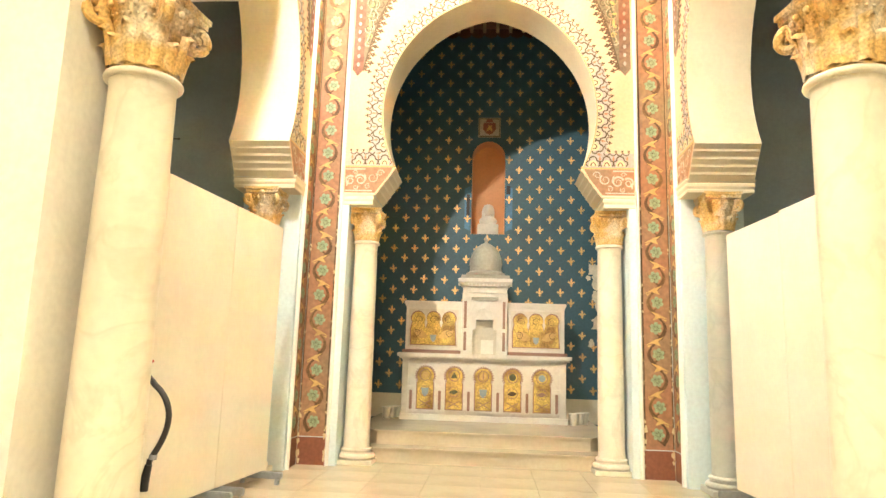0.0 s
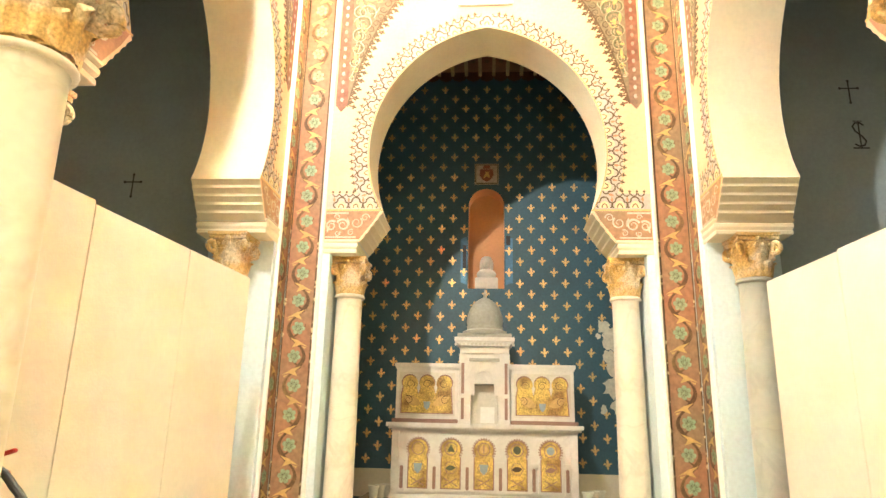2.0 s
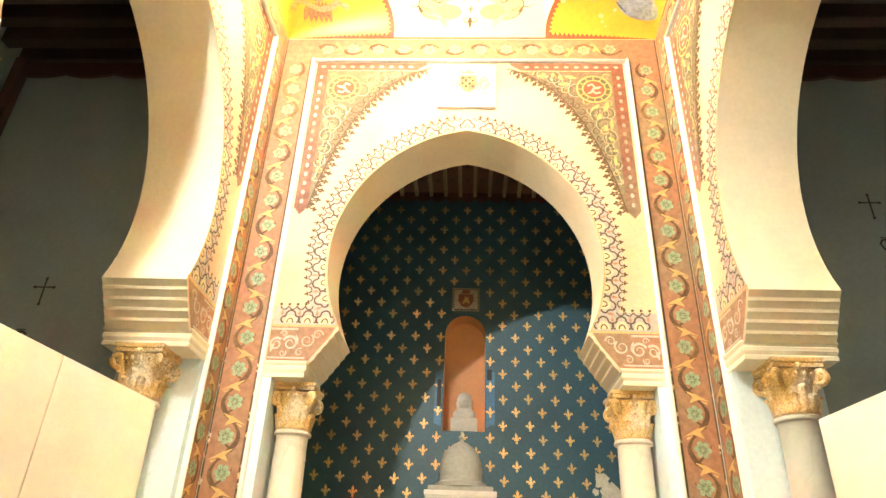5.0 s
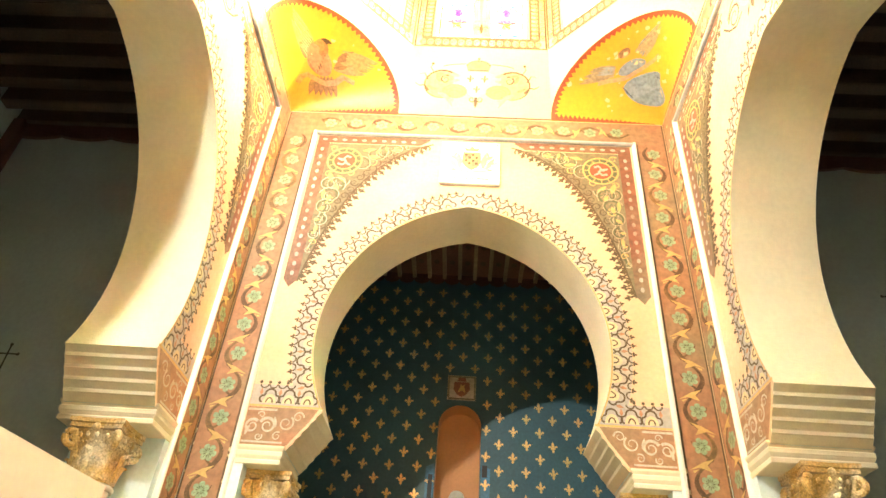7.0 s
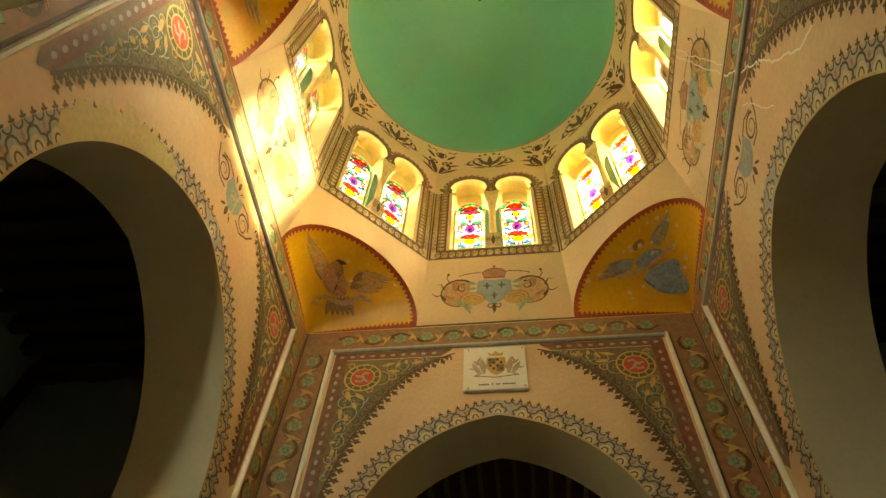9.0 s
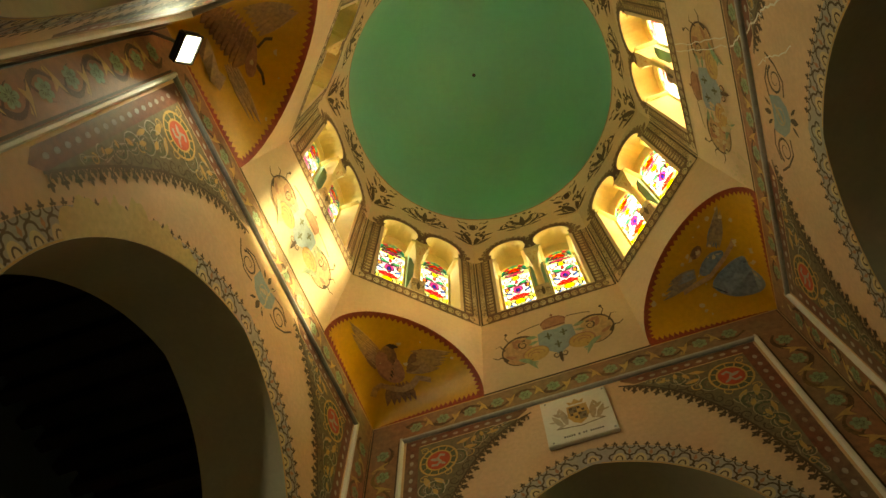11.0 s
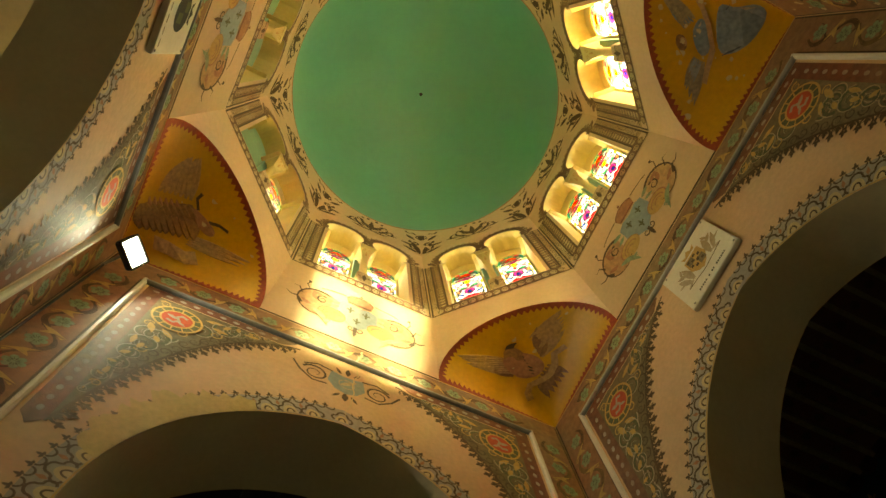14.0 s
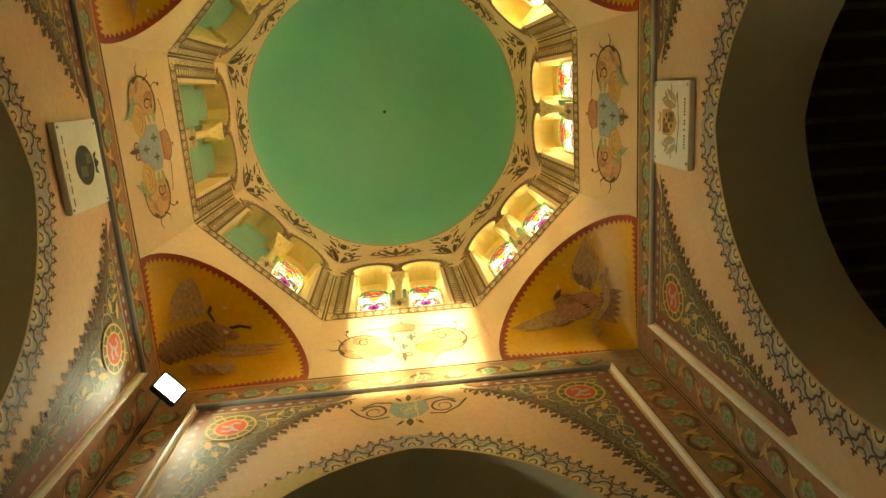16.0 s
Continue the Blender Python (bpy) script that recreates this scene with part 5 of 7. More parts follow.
    lay([(0, bar + 0.05), (0.03, bar + 0.12), (0, bar + 0.17), (-0.03, bar + 0.12)], 0)
    lay(disc(0, bar + 0.24, 0.060, 12, 0.07), 1)
    lay([(0.07, bar + 0.17), (0.16, bar + 0.14), (0.175, bar + 0.22), (0.10, bar + 0.25)], 7, 1, True)
    lay([(-0.17, bar + 0.32), (-0.08, bar + 0.34), (0, bar + 0.32), (0.08, bar + 0.34), (0.17, bar + 0.32), (0.13, bar + 0.39), (0, bar + 0.42), (-0.13, bar + 0.39)], 4)
    lay([(-0.13, zc + 0.015), (0.13, zc + 0.015), (0.07, zc + 0.09), (0, zc + 0.16), (-0.07, zc + 0.09)], 0)
    lay([(-0.05, zc + 0.02), (0.05, zc + 0.02), (0, zc + 0.085)], 1, 2)
    lay(leaf(0.155, zc + 0.03, 0.13, 0.035, 2.05, 0.3), 6, 1, True)
    # flowing leads between the coloured pieces
    for e in (-1, 1):
        leads += ribbon([(e * (0.115 + 0.065 * math.sin(9.0 * f + 0.6)), Z(f)) for f in np.linspace(0.02, 0.98, 40)], 0.019)
        leads += ribbon([(e * (0.10 + 0.06 * math.sin(8.0 * f)), bar + 0.42 * f) for f in np.linspace(0.05, 0.95, 16)], 0.018)
    leads += ribbon([(-w, bar), (w, bar)], 0.034) + ribbon([(-w, zc + 0.005), (w, zc + 0.005)], 0.016)
    return cells, leads


CELLS, LEADS = glazing()


def glazing_meshes():
    verts, faces, idx = [], [], []
    for p, c, layer in CELLS:
        faces.append(list(range(len(verts), len(verts) + len(p))))
        verts += [(u, -0.002 * layer, z) for u, z in p]
        idx.append(c)
    g = meshed("leaded_glass", verts, faces, GLASS, idx, 0)
    verts, faces = [], []
    for p in LEADS:
        faces.append(list(range(len(verts), len(verts) + len(p))))
        verts += [(u, -0.009, z) for u, z in p]
    l = meshed("lead_cames", verts, faces, LEAD, angle=0)
    return g, l


G_MESH, L_MESH = glazing_meshes()
PALE = G_MESH.copy()
for i in range(len(GLASS)):
    PALE.materials[i] = FROST if i in (3, 5) else FROSTGOLD if i in (1, 6, 7) else GLASS[i]
BLIND = {"south": (-1, 1), "south_east": (-1, 1), "south_west": (-1,)}
bmc = lathe([(0.075, 9.24), (0.075, 9.27), (0.055, 9.30), (0.05, 9.33), (0.047, 9.92), (0.058, 9.94), (0.058, 9.965), (0.05, 9.98)], 16, 0, 0)
COLONNETTE = bpy.data.meshes.new("colonnette")
bmc.to_mesh(COLONNETTE)
bmc.free()
COLONNETTE.materials.append(REVEAL)
smooth(COLONNETTE)
for k, (name, ang) in enumerate(FACES):
    M = pose(DX, DY, 0, 0, 0, ang)
    win = thing("window_%d" % (k + 1), label="pair of arched leaded stained-glass lights" if name not in ("south", "south_east") else "pair of blind arched lights painted teal", category="window", kind="structure")
    for s in (-1, 1):
        if s in BLIND.get(name, ()):
            bm = boxbm(s * WIN_U - WIN_W - 0.05, s * WIN_U + WIN_W + 0.05, AP1 + WIN_T - 0.06, AP1 + WIN_T - 0.01, WIN_B - 0.02, WIN_S + 0.45)
            bm.transform(M)
            part("blind_panel", bm, TEAL, win)
        else:
            g = part("pane", PALE if name in ("east",) else G_MESH, None, win)
            g.matrix_basis = M @ pose(s * WIN_U, AP1 + WIN_T - 0.03, 0)
            g2 = part("lead_came", L_MESH, None, win)
            g2.matrix_basis = g.matrix_basis
            # plaster round the arched light
            lev = [WIN_B - 0.02, PANE_S] + [PANE_S + PANE_W * 1.1 * math.sin(t) for t in np.linspace(0.15, math.pi / 2, 9)] + [WIN_S + 0.62]
            vs, fs = [], []
            for za, zb_ in zip(lev, lev[1:]):
                ia = PANE_W if za <= PANE_S else PANE_W * math.sqrt(max(0, 1 - ((za - PANE_S) / (PANE_W * 1.1)) ** 2))
                ib = PANE_W if zb_ <= PANE_S else PANE_W * math.sqrt(max(0, 1 - ((zb_ - PANE_S) / (PANE_W * 1.1)) ** 2))
                for q in (-1, 1):
                    b0 = len(vs)
                    vs += [M @ Vector((s * WIN_U + q * e, AP1 + WIN_T - 0.05, z_)) for e, z_ in ((ia, za), (0.31 if q != s else 0.44, za), (0.31 if q != s else 0.44, zb_), (ib, zb_))]
                    vs += [M @ Vector((s * WIN_U + q * e, AP1 + WIN_T - 0.025, z_)) for e, z_ in ((ia, za), (ib, zb_))]
                    fs += [(b0, b0 + 1, b0 + 2, b0 + 3), (b0, b0 + 3, b0 + 5, b0 + 4)]
            part("surround", meshed("surround", vs, fs, REVEAL, angle=30), None, win)
            fr = ribbon([(s * WIN_U + PANE_W - 0.006, WIN_B), (s * WIN_U + PANE_W - 0.006, PANE_S)], 0.012) + ribbon([(s * WIN_U - PANE_W + 0.006, WIN_B), (s * WIN_U - PANE_W + 0.006, PANE_S)], 0.012)
            flat("glazing_bar", fr, LEAD, lambda u, z: M @ Vector((u, AP1 + WIN_T - 0.04, z)), win)
    for s in (-1, 1):
        for q in (-1, 1):
            bm = bmesh.new()
            lo_, hi_ = sorted((s * WIN_U + q * 0.190, s * WIN_U + q * 0.262))
            box(bm, lo_, hi_, AP1 + 0.003, AP1 + WIN_T, WIN_S - 0.026, WIN_S + 0.010, 0.006)
            bm.transform(M)
            part("arch_foot", bm, REVEAL, win)
    c = part("colonnette", COLONNETTE, None, win)
    c.matrix_basis = M @ pose(0, AP1 + 0.10, 0)
    bm = bmesh.new()
    box(bm, -0.095, 0.095, AP1 + 0.005, AP1 + 0.20, WIN_B - 0.02, 9.24, 0.008)
    bm.transform(M)
    part("pedestal", bm, BORDERTAN, win)
    bm = bmesh.new()
    box(bm, -0.105, 0.105, AP1 - 0.005, AP1 + 0.21, 10.28, WIN_S + 0.01, 0.008)
    bm.transform(M)
    part("impost", bm, REVEAL, win)
    vs, fs = [], []
    for e, z_ in ((0.046, 9.97), (0.056, 10.02), (0.060, 10.10), (0.078, 10.18), (0.102, 10.24), (0.102, 10.282)):
        vs += [M @ Vector((a * e, AP1 + 0.10 + b * e, z_)) for a, b in ((-1, -1), (1, -1), (1, 1), (-1, 1))]
    for q in range(5):
        fs += [(4 * q + c_, 4 * q + (c_ + 1) % 4, 4 * q + 4 + (c_ + 1) % 4, 4 * q + 4 + c_) for c_ in range(4)]
    part("capital", meshed("capital", vs, fs, REVEAL, angle=25), None, win)
    cap_curls = mirror(spiral(0.042, 10.20, 0.026, 1.3, 1, 0.4, 0.010)) + [leaf(0, 10.04, 0.13, 0.03, 1.57)]
    flat("capital_ornament", cap_curls, OCHRE, lambda u, z: M @ Vector((u, AP1 + 0.10 - 0.065 - 0.40 * max(0.0, z - 10.12), z)), win, lap=True)
    D = drum[name]

    def df(w, M=M):
        return lambda u, z: M @ Vector((u, AP1 - w, z))
    # painted brown band round the pair of lights
    out = WIN_U + WIN_W + 0.055
    zs_ = WIN_S + 0.16
    mid = (out + V1) / 2 + 0.01
    flat("window_border", mirror([rect(mid, V1 - 0.012, SILL + 0.20, WIN_S + 0.02)]), BORDERTAN, df(0.004), D)
    flat("window_chain_ground", mirror([rect(out, mid, SILL + 0.02, WIN_S + 0.02)]) + [rect(-out, out, SILL + 0.02, WIN_B - 0.04)], CHAINRED, df(0.004), D)
    hooks, arcs = [], []
    links = []
    for z in np.arange(SILL + 0.27, WIN_S, 0.088):
        links.append(disc((out + mid) / 2, z, (mid - out) * 0.36, 12, 0.036))
        hooks += ring((out + mid) / 2, z, (mid - out) * 0.24, 0.010, 8, -1.2, 2.6)
        hooks += spiral((V1 + mid) / 2 - 0.004, z + 0.02, 0.034, 1.2, 1 if int(z * 50) % 2 else -1, z * 9, 0.012, 12)
    for u in np.arange(0.05, V1 - 0.06, 0.10):
        links.append(disc(u, SILL + 0.12, 0.042, 12, 0.062))
        hooks += ring(u, SILL + 0.12, 0.026, 0.011, 8, -1.2, 2.6)
    flat("window_chain_links", mirror(links), BORDERTAN, df(0.0048), D)
    hooks += ribbon([(mid, SILL + 0.22), (mid, WIN_S + 0.02)], 0.018)
    hooks += ribbon([(out, SILL + 0.22), (out, WIN_S + 0.03)], 0.02) + ribbon([(V1 - 0.02, SILL + 0.02), (V1 - 0.02, WIN_S + 0.03)], 0.02) + ribbon([(0, SILL + 0.03), (V1 - 0.02, SILL + 0.03)], 0.02) + ribbon([(0, WIN_B - 0.045), (out, WIN_B - 0.045)], 0.02)
    for t0, t1, r, wd in ((-0.5, math.pi + 0.5, WIN_R + 0.055, 0.095),):
        pts = [(WIN_U + r * math.cos(t), zs_ + r * math.sin(t)) for t in np.linspace(t0, t1, 24)]
        arcs += ribbon([p for p in pts if p[0] > 0.0], wd)
    for t in np.linspace(-0.3, math.pi + 0.3, 16):
        u, z = WIN_U + (WIN_R + 0.095) * math.cos(t), zs_ + (WIN_R + 0.095) * math.sin(t)
        if 0.0 < u < V1 - 0.02 and z < DRUM_TOP:
            arcs.append(disc(u, z, 0.036, 8))
    scal = []
    for t in np.linspace(-0.35, math.pi + 0.35, 19):
        u, z = WIN_U + (WIN_R + 0.068) * math.cos(t), zs_ + (WIN_R + 0.068) * math.sin(t)
        if 0.01 < u < V1 - 0.03 and z < DRUM_TOP - 0.01:
            scal += ring(u, z, 0.026, 0.012, 7, t - 2.2, t + 1.2)
    flat("window_arch_scallops", mirror(scal), BORDERTAN, df(0.012), D, lap=True)
    arcs += [leaf(out + 0.05, WIN_S + 0.06, 0.16, 0.09, 0.9), leaf(out + 0.02, WIN_S + 0.05, 0.12, 0.08, 2.2), leaf(0.03, WIN_S + 0.12, 0.2, 0.07, 1.45)]
    flat("window_border_curls", mirror(hooks), BROWN, df(0.0055), D)
    flat("window_arch_border", mirror(arcs), CHAINRED, df(0.0065), D, lap=True)
    # pedestal ornament
    flat("pedestal_ornament", mirror(spiral(0.045, 9.06, 0.04, 1.3, 1, 0, 0.014)) + [leaf(0, 8.95, 0.22, 0.05, 1.57)], BROWN, lambda u, z: M @ Vector((u, AP1 + 0.002, z)), win)
# ornaments on the ring below the dome
ringob = bpy.data.objects["wall_drum_ring"]


def ring_place(ang, w):
    def place(u, f):
        a = radians(ang + 90) - u / 2.0
        sect = (a + math.pi / 8) % (math.pi / 4) - math.pi / 8
        ro = AP1 / math.cos(sect)
        r = ro + (RIM_R - ro) * f - w
        return Vector((DX + r * math.cos(a), DY + r * math.sin(a), DRUM_TOP + (RIM_Z - DRUM_TOP) * f - w * 0.5))
    return place


for name, ang in FACES:
    sc = mirror(spiral(0.10, 0.42, 0.075, 1.4, 1, 0.4, 0.040) + ribbon([(0.0, 0.20), (0.08, 0.24), (0.17, 0.30), (0.24, 0.42), (0.27, 0.58), (0.33, 0.50), (0.36, 0.36)], 0.036)
                + spiral(0.20, 0.62, 0.06, 1.2, -1, 0.0, 0.034) + [leaf(0.03, 0.30, 0.42, 0.07, 1.15), leaf(0.12, 0.30, 0.26, 0.06, 0.8), leaf(0.22, 0.34, 0.20, 0.06, 0.2), leaf(0.06, 0.18, 0.24, 0.05, 0.25), disc(0.07, 0.86, 0.028, 8, 0.05), disc(0.16, 0.80, 0.024, 8, 0.045)]) + [leaf(0, 0.22, 0.55, 0.08, 1.57)]
    flat("scroll_ornament", sc, BROWN, ring_place(ang, 0.006), ringob, lap=True)
    sc = [disc(0, 0.68, 0.050, 14, 0.10)] + ring(0, 0.68, 0.080, 0.022, 16) + mirror(ribbon([(0.08, 0.78), (0.14, 0.84), (0.20, 0.80), (0.25, 0.88)], 0.030) + ribbon([(0.02, 0.06), (0.08, 0.16), (0.15, 0.18), (0.17, 0.32), (0.11, 0.36)], 0.040)
                + spiral(0.09, 0.40, 0.055, 1.2, 1, 1.0, 0.040) + [leaf(0.02, 0.10, 0.36, 0.09, 1.2), leaf(0.05, 0.05, 0.26, 0.07, 0.5), leaf(0.10, 0.55, 0.22, 0.07, 0.9), leaf(0.13, 0.30, 0.18, 0.06, 0.2), disc(0.17, 0.44, 0.024, 8, 0.05)])
    flat("corner_ornament", sc, BROWN, ring_place(ang + 22.5, 0.006), ringob, lap=True)
    rimline = ribbon([(u, 0.975) for u in np.linspace(-0.79, 0.79, 16)], 0.035)
    flat("rim_line", rimline, SKIN, ring_place(ang, 0.006), ringob)
bm = lathe([(0.03, 0.0), (0.03, 0.05), (0.012, 0.06)], 10, DX, DY)
hook = tagged(new("ceiling_hook", None), "small dark iron hook at the crown of the dome", "hook")
hook.location = (0, 0, RIM_Z + 0.03 + RIM_R + 0.1 - 0.07)
part("hook_plate", bm, INK, hook)

# ---- columns ----
def acanthus(bm, ang, r0, z0, h, lean, width):
    """A curling leaf on the bell of a capital."""
    rows, n = [], 7
    for i in range(n):
        f = i / (n - 1)
        out = lean * (f ** 2.2)
        z = z0 + h * (f if f < 0.85 else 0.85 - (f - 0.85) * 0.7)
        w = width * (0.85 + 0.18 * math.cos(f * 16)) * (1 - 0.55 * f ** 3)
        row = []
        for k in (-1, -0.5, 0, 0.5, 1):
            r = r0 + out + r0 * 0.14 * (1 - abs(k)) * (0.4 + f) + r0 * 0.05
            a = ang + k * w / (2 * r0)
            row.append(bm.verts.new((r * math.cos(a), r * math.sin(a), z - 0.012 * abs(k))))
        rows.append(row)
    for a, b in zip(rows, rows[1:]):
        for k in range(4):
            bm.faces.new((a[k], a[k + 1], b[k + 1], b[k]))


def capital_meshes(r, h, z0):
    bell = lathe([(r * 1.0, z0), (r * 1.0, z0 + 0.02), (r * 0.96, z0 + 0.05), (r * 1.0, z0 + h * 0.5), (r * 1.2, z0 + h * 0.8), (r * 1.38, z0 + h * 0.9)], 28)
    for k in range(8):
        acanthus(bell, k * math.pi / 4 + math.pi / 8, r * 0.98, z0 + 0.01, h * 0.46, r * 0.17, r * 0.66)
        acanthus(bell, k * math.pi / 4, r * 1.0, z0 + 0.02, h * 0.64, r * 0.22, r * 0.62)
    # rows of beads and eggs under the slab
    for z, rad, n_, sz, tall in ((z0 + h * 0.68, r * 1.16, 32, r * 0.055, 1.0), (z0 + h * 0.80, r * 1.28, 18, r * 0.105, 1.5)):
        for k in range(n_):
            a = 2 * math.pi * k / n_
            vs = bmesh.ops.create_icosphere(bell, subdivisions=1, radius=sz)["verts"]
            for v in vs:
                v.co = Vector((v.co.x + rad * math.cos(a), v.co.y + rad * math.sin(a), v.co.z * tall + z))
    volutes = []
    for k in range(4):
        a = math.pi / 4 + k * math.pi / 2
        ca, sa = math.cos(a), math.sin(a)
        pts, rad = [], []
        for i in range(26):
            f = i / 25
            t = f * 2.6 * math.pi
            rr = r * 0.40 * (1 - 0.82 * f)
            d = r * 1.42 + rr * math.sin(t)
            z = z0 + h * 0.72 + rr * math.cos(t)
            pts.append((d * ca, d * sa, z))
            rad.append(r * 0.19 * (1 - 0.55 * f))
        lead = [((r * (1.0 + 0.42 * i / 5)) * ca, (r * (1.0 + 0.42 * i / 5)) * sa, z0 + h * (0.45 + 0.35 * i / 5) + 0.0) for i in range(5)]
        bm = tube(lead + pts, [r * 0.09, r * 0.11, r * 0.13, r * 0.15, r * 0.17] + rad, 8)
        volutes.append(bm)
    return bell, volutes


def abacus(r, z0, h):
    """Square slab with hollowed sides and a rosette on each."""
    bm = bmesh.new()
    rings = []
    for z, s in ((z0, 1.0), (z0 + h * 0.45, 1.0), (z0 + h * 0.55, 1.06), (z0 + h, 1.06)):
        pts = []
        for k in range(4):
            a0, a1 = math.pi / 4 + k * math.pi / 2, math.pi / 4 + (k + 1) * math.pi / 2
            for i in range(8):
                f = i / 8
                p = Vector((math.cos(a0), math.sin(a0))) * (1 - f) + Vector((math.cos(a1), math.sin(a1))) * f
                q = p * r * 1.80 * s
                q = q * (1 - 0.10 * math.sin(math.pi * f))
                pts.append(bm.verts.new((q.x, q.y, z)))
        rings.append(pts)
    n = len(rings[0])
    for a, b in zip(rings, rings[1:]):
        for i in range(n):
            bm.faces.new((a[i], a[(i + 1) % n], b[(i + 1) % n], b[i]))
    bm.faces.new(rings[0][::-1])
    bm.faces.new(rings[-1])
    for k in range(4):
        a = k * math.pi / 2
        m = bmesh.ops.create_uvsphere(bm, u_segments=10, v_segments=6, radius=r * 0.2)["verts"]
        for v in m:
            v.co = Vector((v.co.x + r * 1.18 * math.cos(a), v.co.y + r * 1.18 * math.sin(a), v.co.z + z0 + h * 0.1))
    return bm


def column(x, y, r, top, stone, label, cap=0.38, slab_h=0.05):
    c = thing("column", x, y, 0, 0, label, "column", "columns of the crossing")
    z1 = top - cap - slab_h
    pl = boxbm(-r * 1.45, r * 1.45, -r * 1.45, r * 1.45, 0, 0.06, bevel=0.006)
    part("plinth", pl, stone, c)
    part("base", lathe([(r * 1.42, 0.06)] + [(r * 1.30 + r * 0.14 * math.sin(t), 0.09 - 0.03 * math.cos(t)) for t in np.linspace(0, math.pi, 8)] + [(r * 1.18, 0.125), (r * 1.14, 0.145)] +
                        [(r * 1.12 + r * 0.09 * math.sin(t), 0.165 - 0.02 * math.cos(t)) for t in np.linspace(0, math.pi, 7)] + [(r * 1.04, 0.19)], 40), stone, c)
    shaft = [(r * 1.04, 0.19), (r * 1.0, 0.24)] + [(r * (1.0 - 0.10 * f ** 1.6), 0.24 + (z1 - 0.30) * f) for f in np.linspace(0.1, 1, 8)] + [(r * 0.93, z1 - 0.045)]
    part("shaft", lathe(shaft, 48), stone, c)
    part("necking", lathe([(r * 0.93, z1 - 0.045)] + [(r * 0.98 + r * 0.10 * math.sin(t), z1 - 0.025 - 0.02 * math.cos(t)) for t in np.linspace(0, math.pi, 7)] + [(r * 0.95, z1)], 40), stone, c)
    bell, vols = capital_meshes(r * 0.95, cap, z1)
    k = part("capital", bell, GOLD, c, "gilded leafy capital, worn to stone", 55)
    for v in vols:
        part("volute", v, GOLD, k)
    part("abacus", abacus(r * 0.93, z1 + cap - 0.02, slab_h + 0.02), GOLD, c)
    return c


RC = 0.165
for side in ("north", "west", "east"):
    M = side_matrix(side)
    for s in (-1, 1):
        p = M @ Vector((s * 1.60, H + (T if side == "north" else TS) / 2, 0))
        grey = side == "east"
        column(p.x, p.y, RC, 3.27, GREYMARBLE if grey else MARBLE, "grey-green marble column with a gilded capital" if grey else "cream marble column with a gilded leafy capital")
for s in (-1, 1):
    p = side_matrix("south") @ Vector((s * 1.855, H + T / 2 - LONG, 0))
    column(p.x, p.y, 0.19, 3.27, MARBLE, "stout cream marble column with a large gilded capital", 0.42)

# ---- apse ----
NX, NH, NZ0, NZ1 = -0.07, 0.30, 3.56, 5.30


def niche_wall():
    verts, faces, idx = [], [], []

    def quad(pts, m):
        k = len(verts)
        verts.extend(pts)
        faces.append((k, k + 1, k + 2, k + 3))
        idx.append(m)
    x0, x1 = -2.75, 2.62
    quad([(x0, AY, 0), (x1, AY, 0), (x1, AY, NZ0), (x0, AY, NZ0)], 0)
    lev = [NZ0] + [NZ1 - NH + NH * math.sin(t) for t in np.linspace(0, math.pi / 2, 12)]

    def hw(z):
        return NH if z <= NZ1 - NH else math.sqrt(max(0, NH * NH - (z - NZ1 + NH) ** 2))
    for a, b in zip(lev, lev[1:]):
        quad([(x0, AY, a), (NX - hw(a), AY, a), (NX - hw(b), AY, b), (x0, AY, b)], 0)
        quad([(NX + hw(a), AY, a), (x1, AY, a), (x1, AY, b), (NX + hw(b), AY, b)], 0)
        quad([(NX - hw(a), AY, a), (NX - hw(a), AY + 0.34, a), (NX - hw(b), AY + 0.34, b), (NX - hw(b), AY, b)], 1)
        quad([(NX + hw(a), AY + 0.34, a), (NX + hw(a), AY, a), (NX + hw(b), AY, b), (NX + hw(b), AY + 0.34, b)], 1)
        quad([(NX - hw(a), AY + 0.34, a), (NX + hw(a), AY + 0.34, a), (NX + hw(b), AY + 0.34, b), (NX - hw(b), AY + 0.34, b)], 1)
    quad([(NX - NH, AY, NZ0), (NX + NH, AY, NZ0), (NX + NH, AY + 0.34, NZ0), (NX - NH, AY + 0.34, NZ0)], 1)
    quad([(x0, AY, NZ1), (x1, AY, NZ1), (x1, AY, 7.6), (x0, AY, 7.6)], 0)
    quad([(x1, AY + 0.36, 0), (x0, AY + 0.36, 0), (x0, AY + 0.36, 7.6), (x1, AY + 0.36, 7.6)], 0)
    return meshed("wall_apse_north", verts, faces, [APSEBLUE, NICHE], idx, 40)


apse = structure("wall_apse_north", niche_wall(), "blue painted apse wall strewn with golden lilies", "wall")
ap = lambda w: (lambda u, z: Vector((u, AY - w, z)))
slab("dado_apse", -2.45, 2.32, AY - 0.03, AY - 0.002, 0.30, 0.71, CREAM, "plain cream plaster dado along the apse wall", "dado")
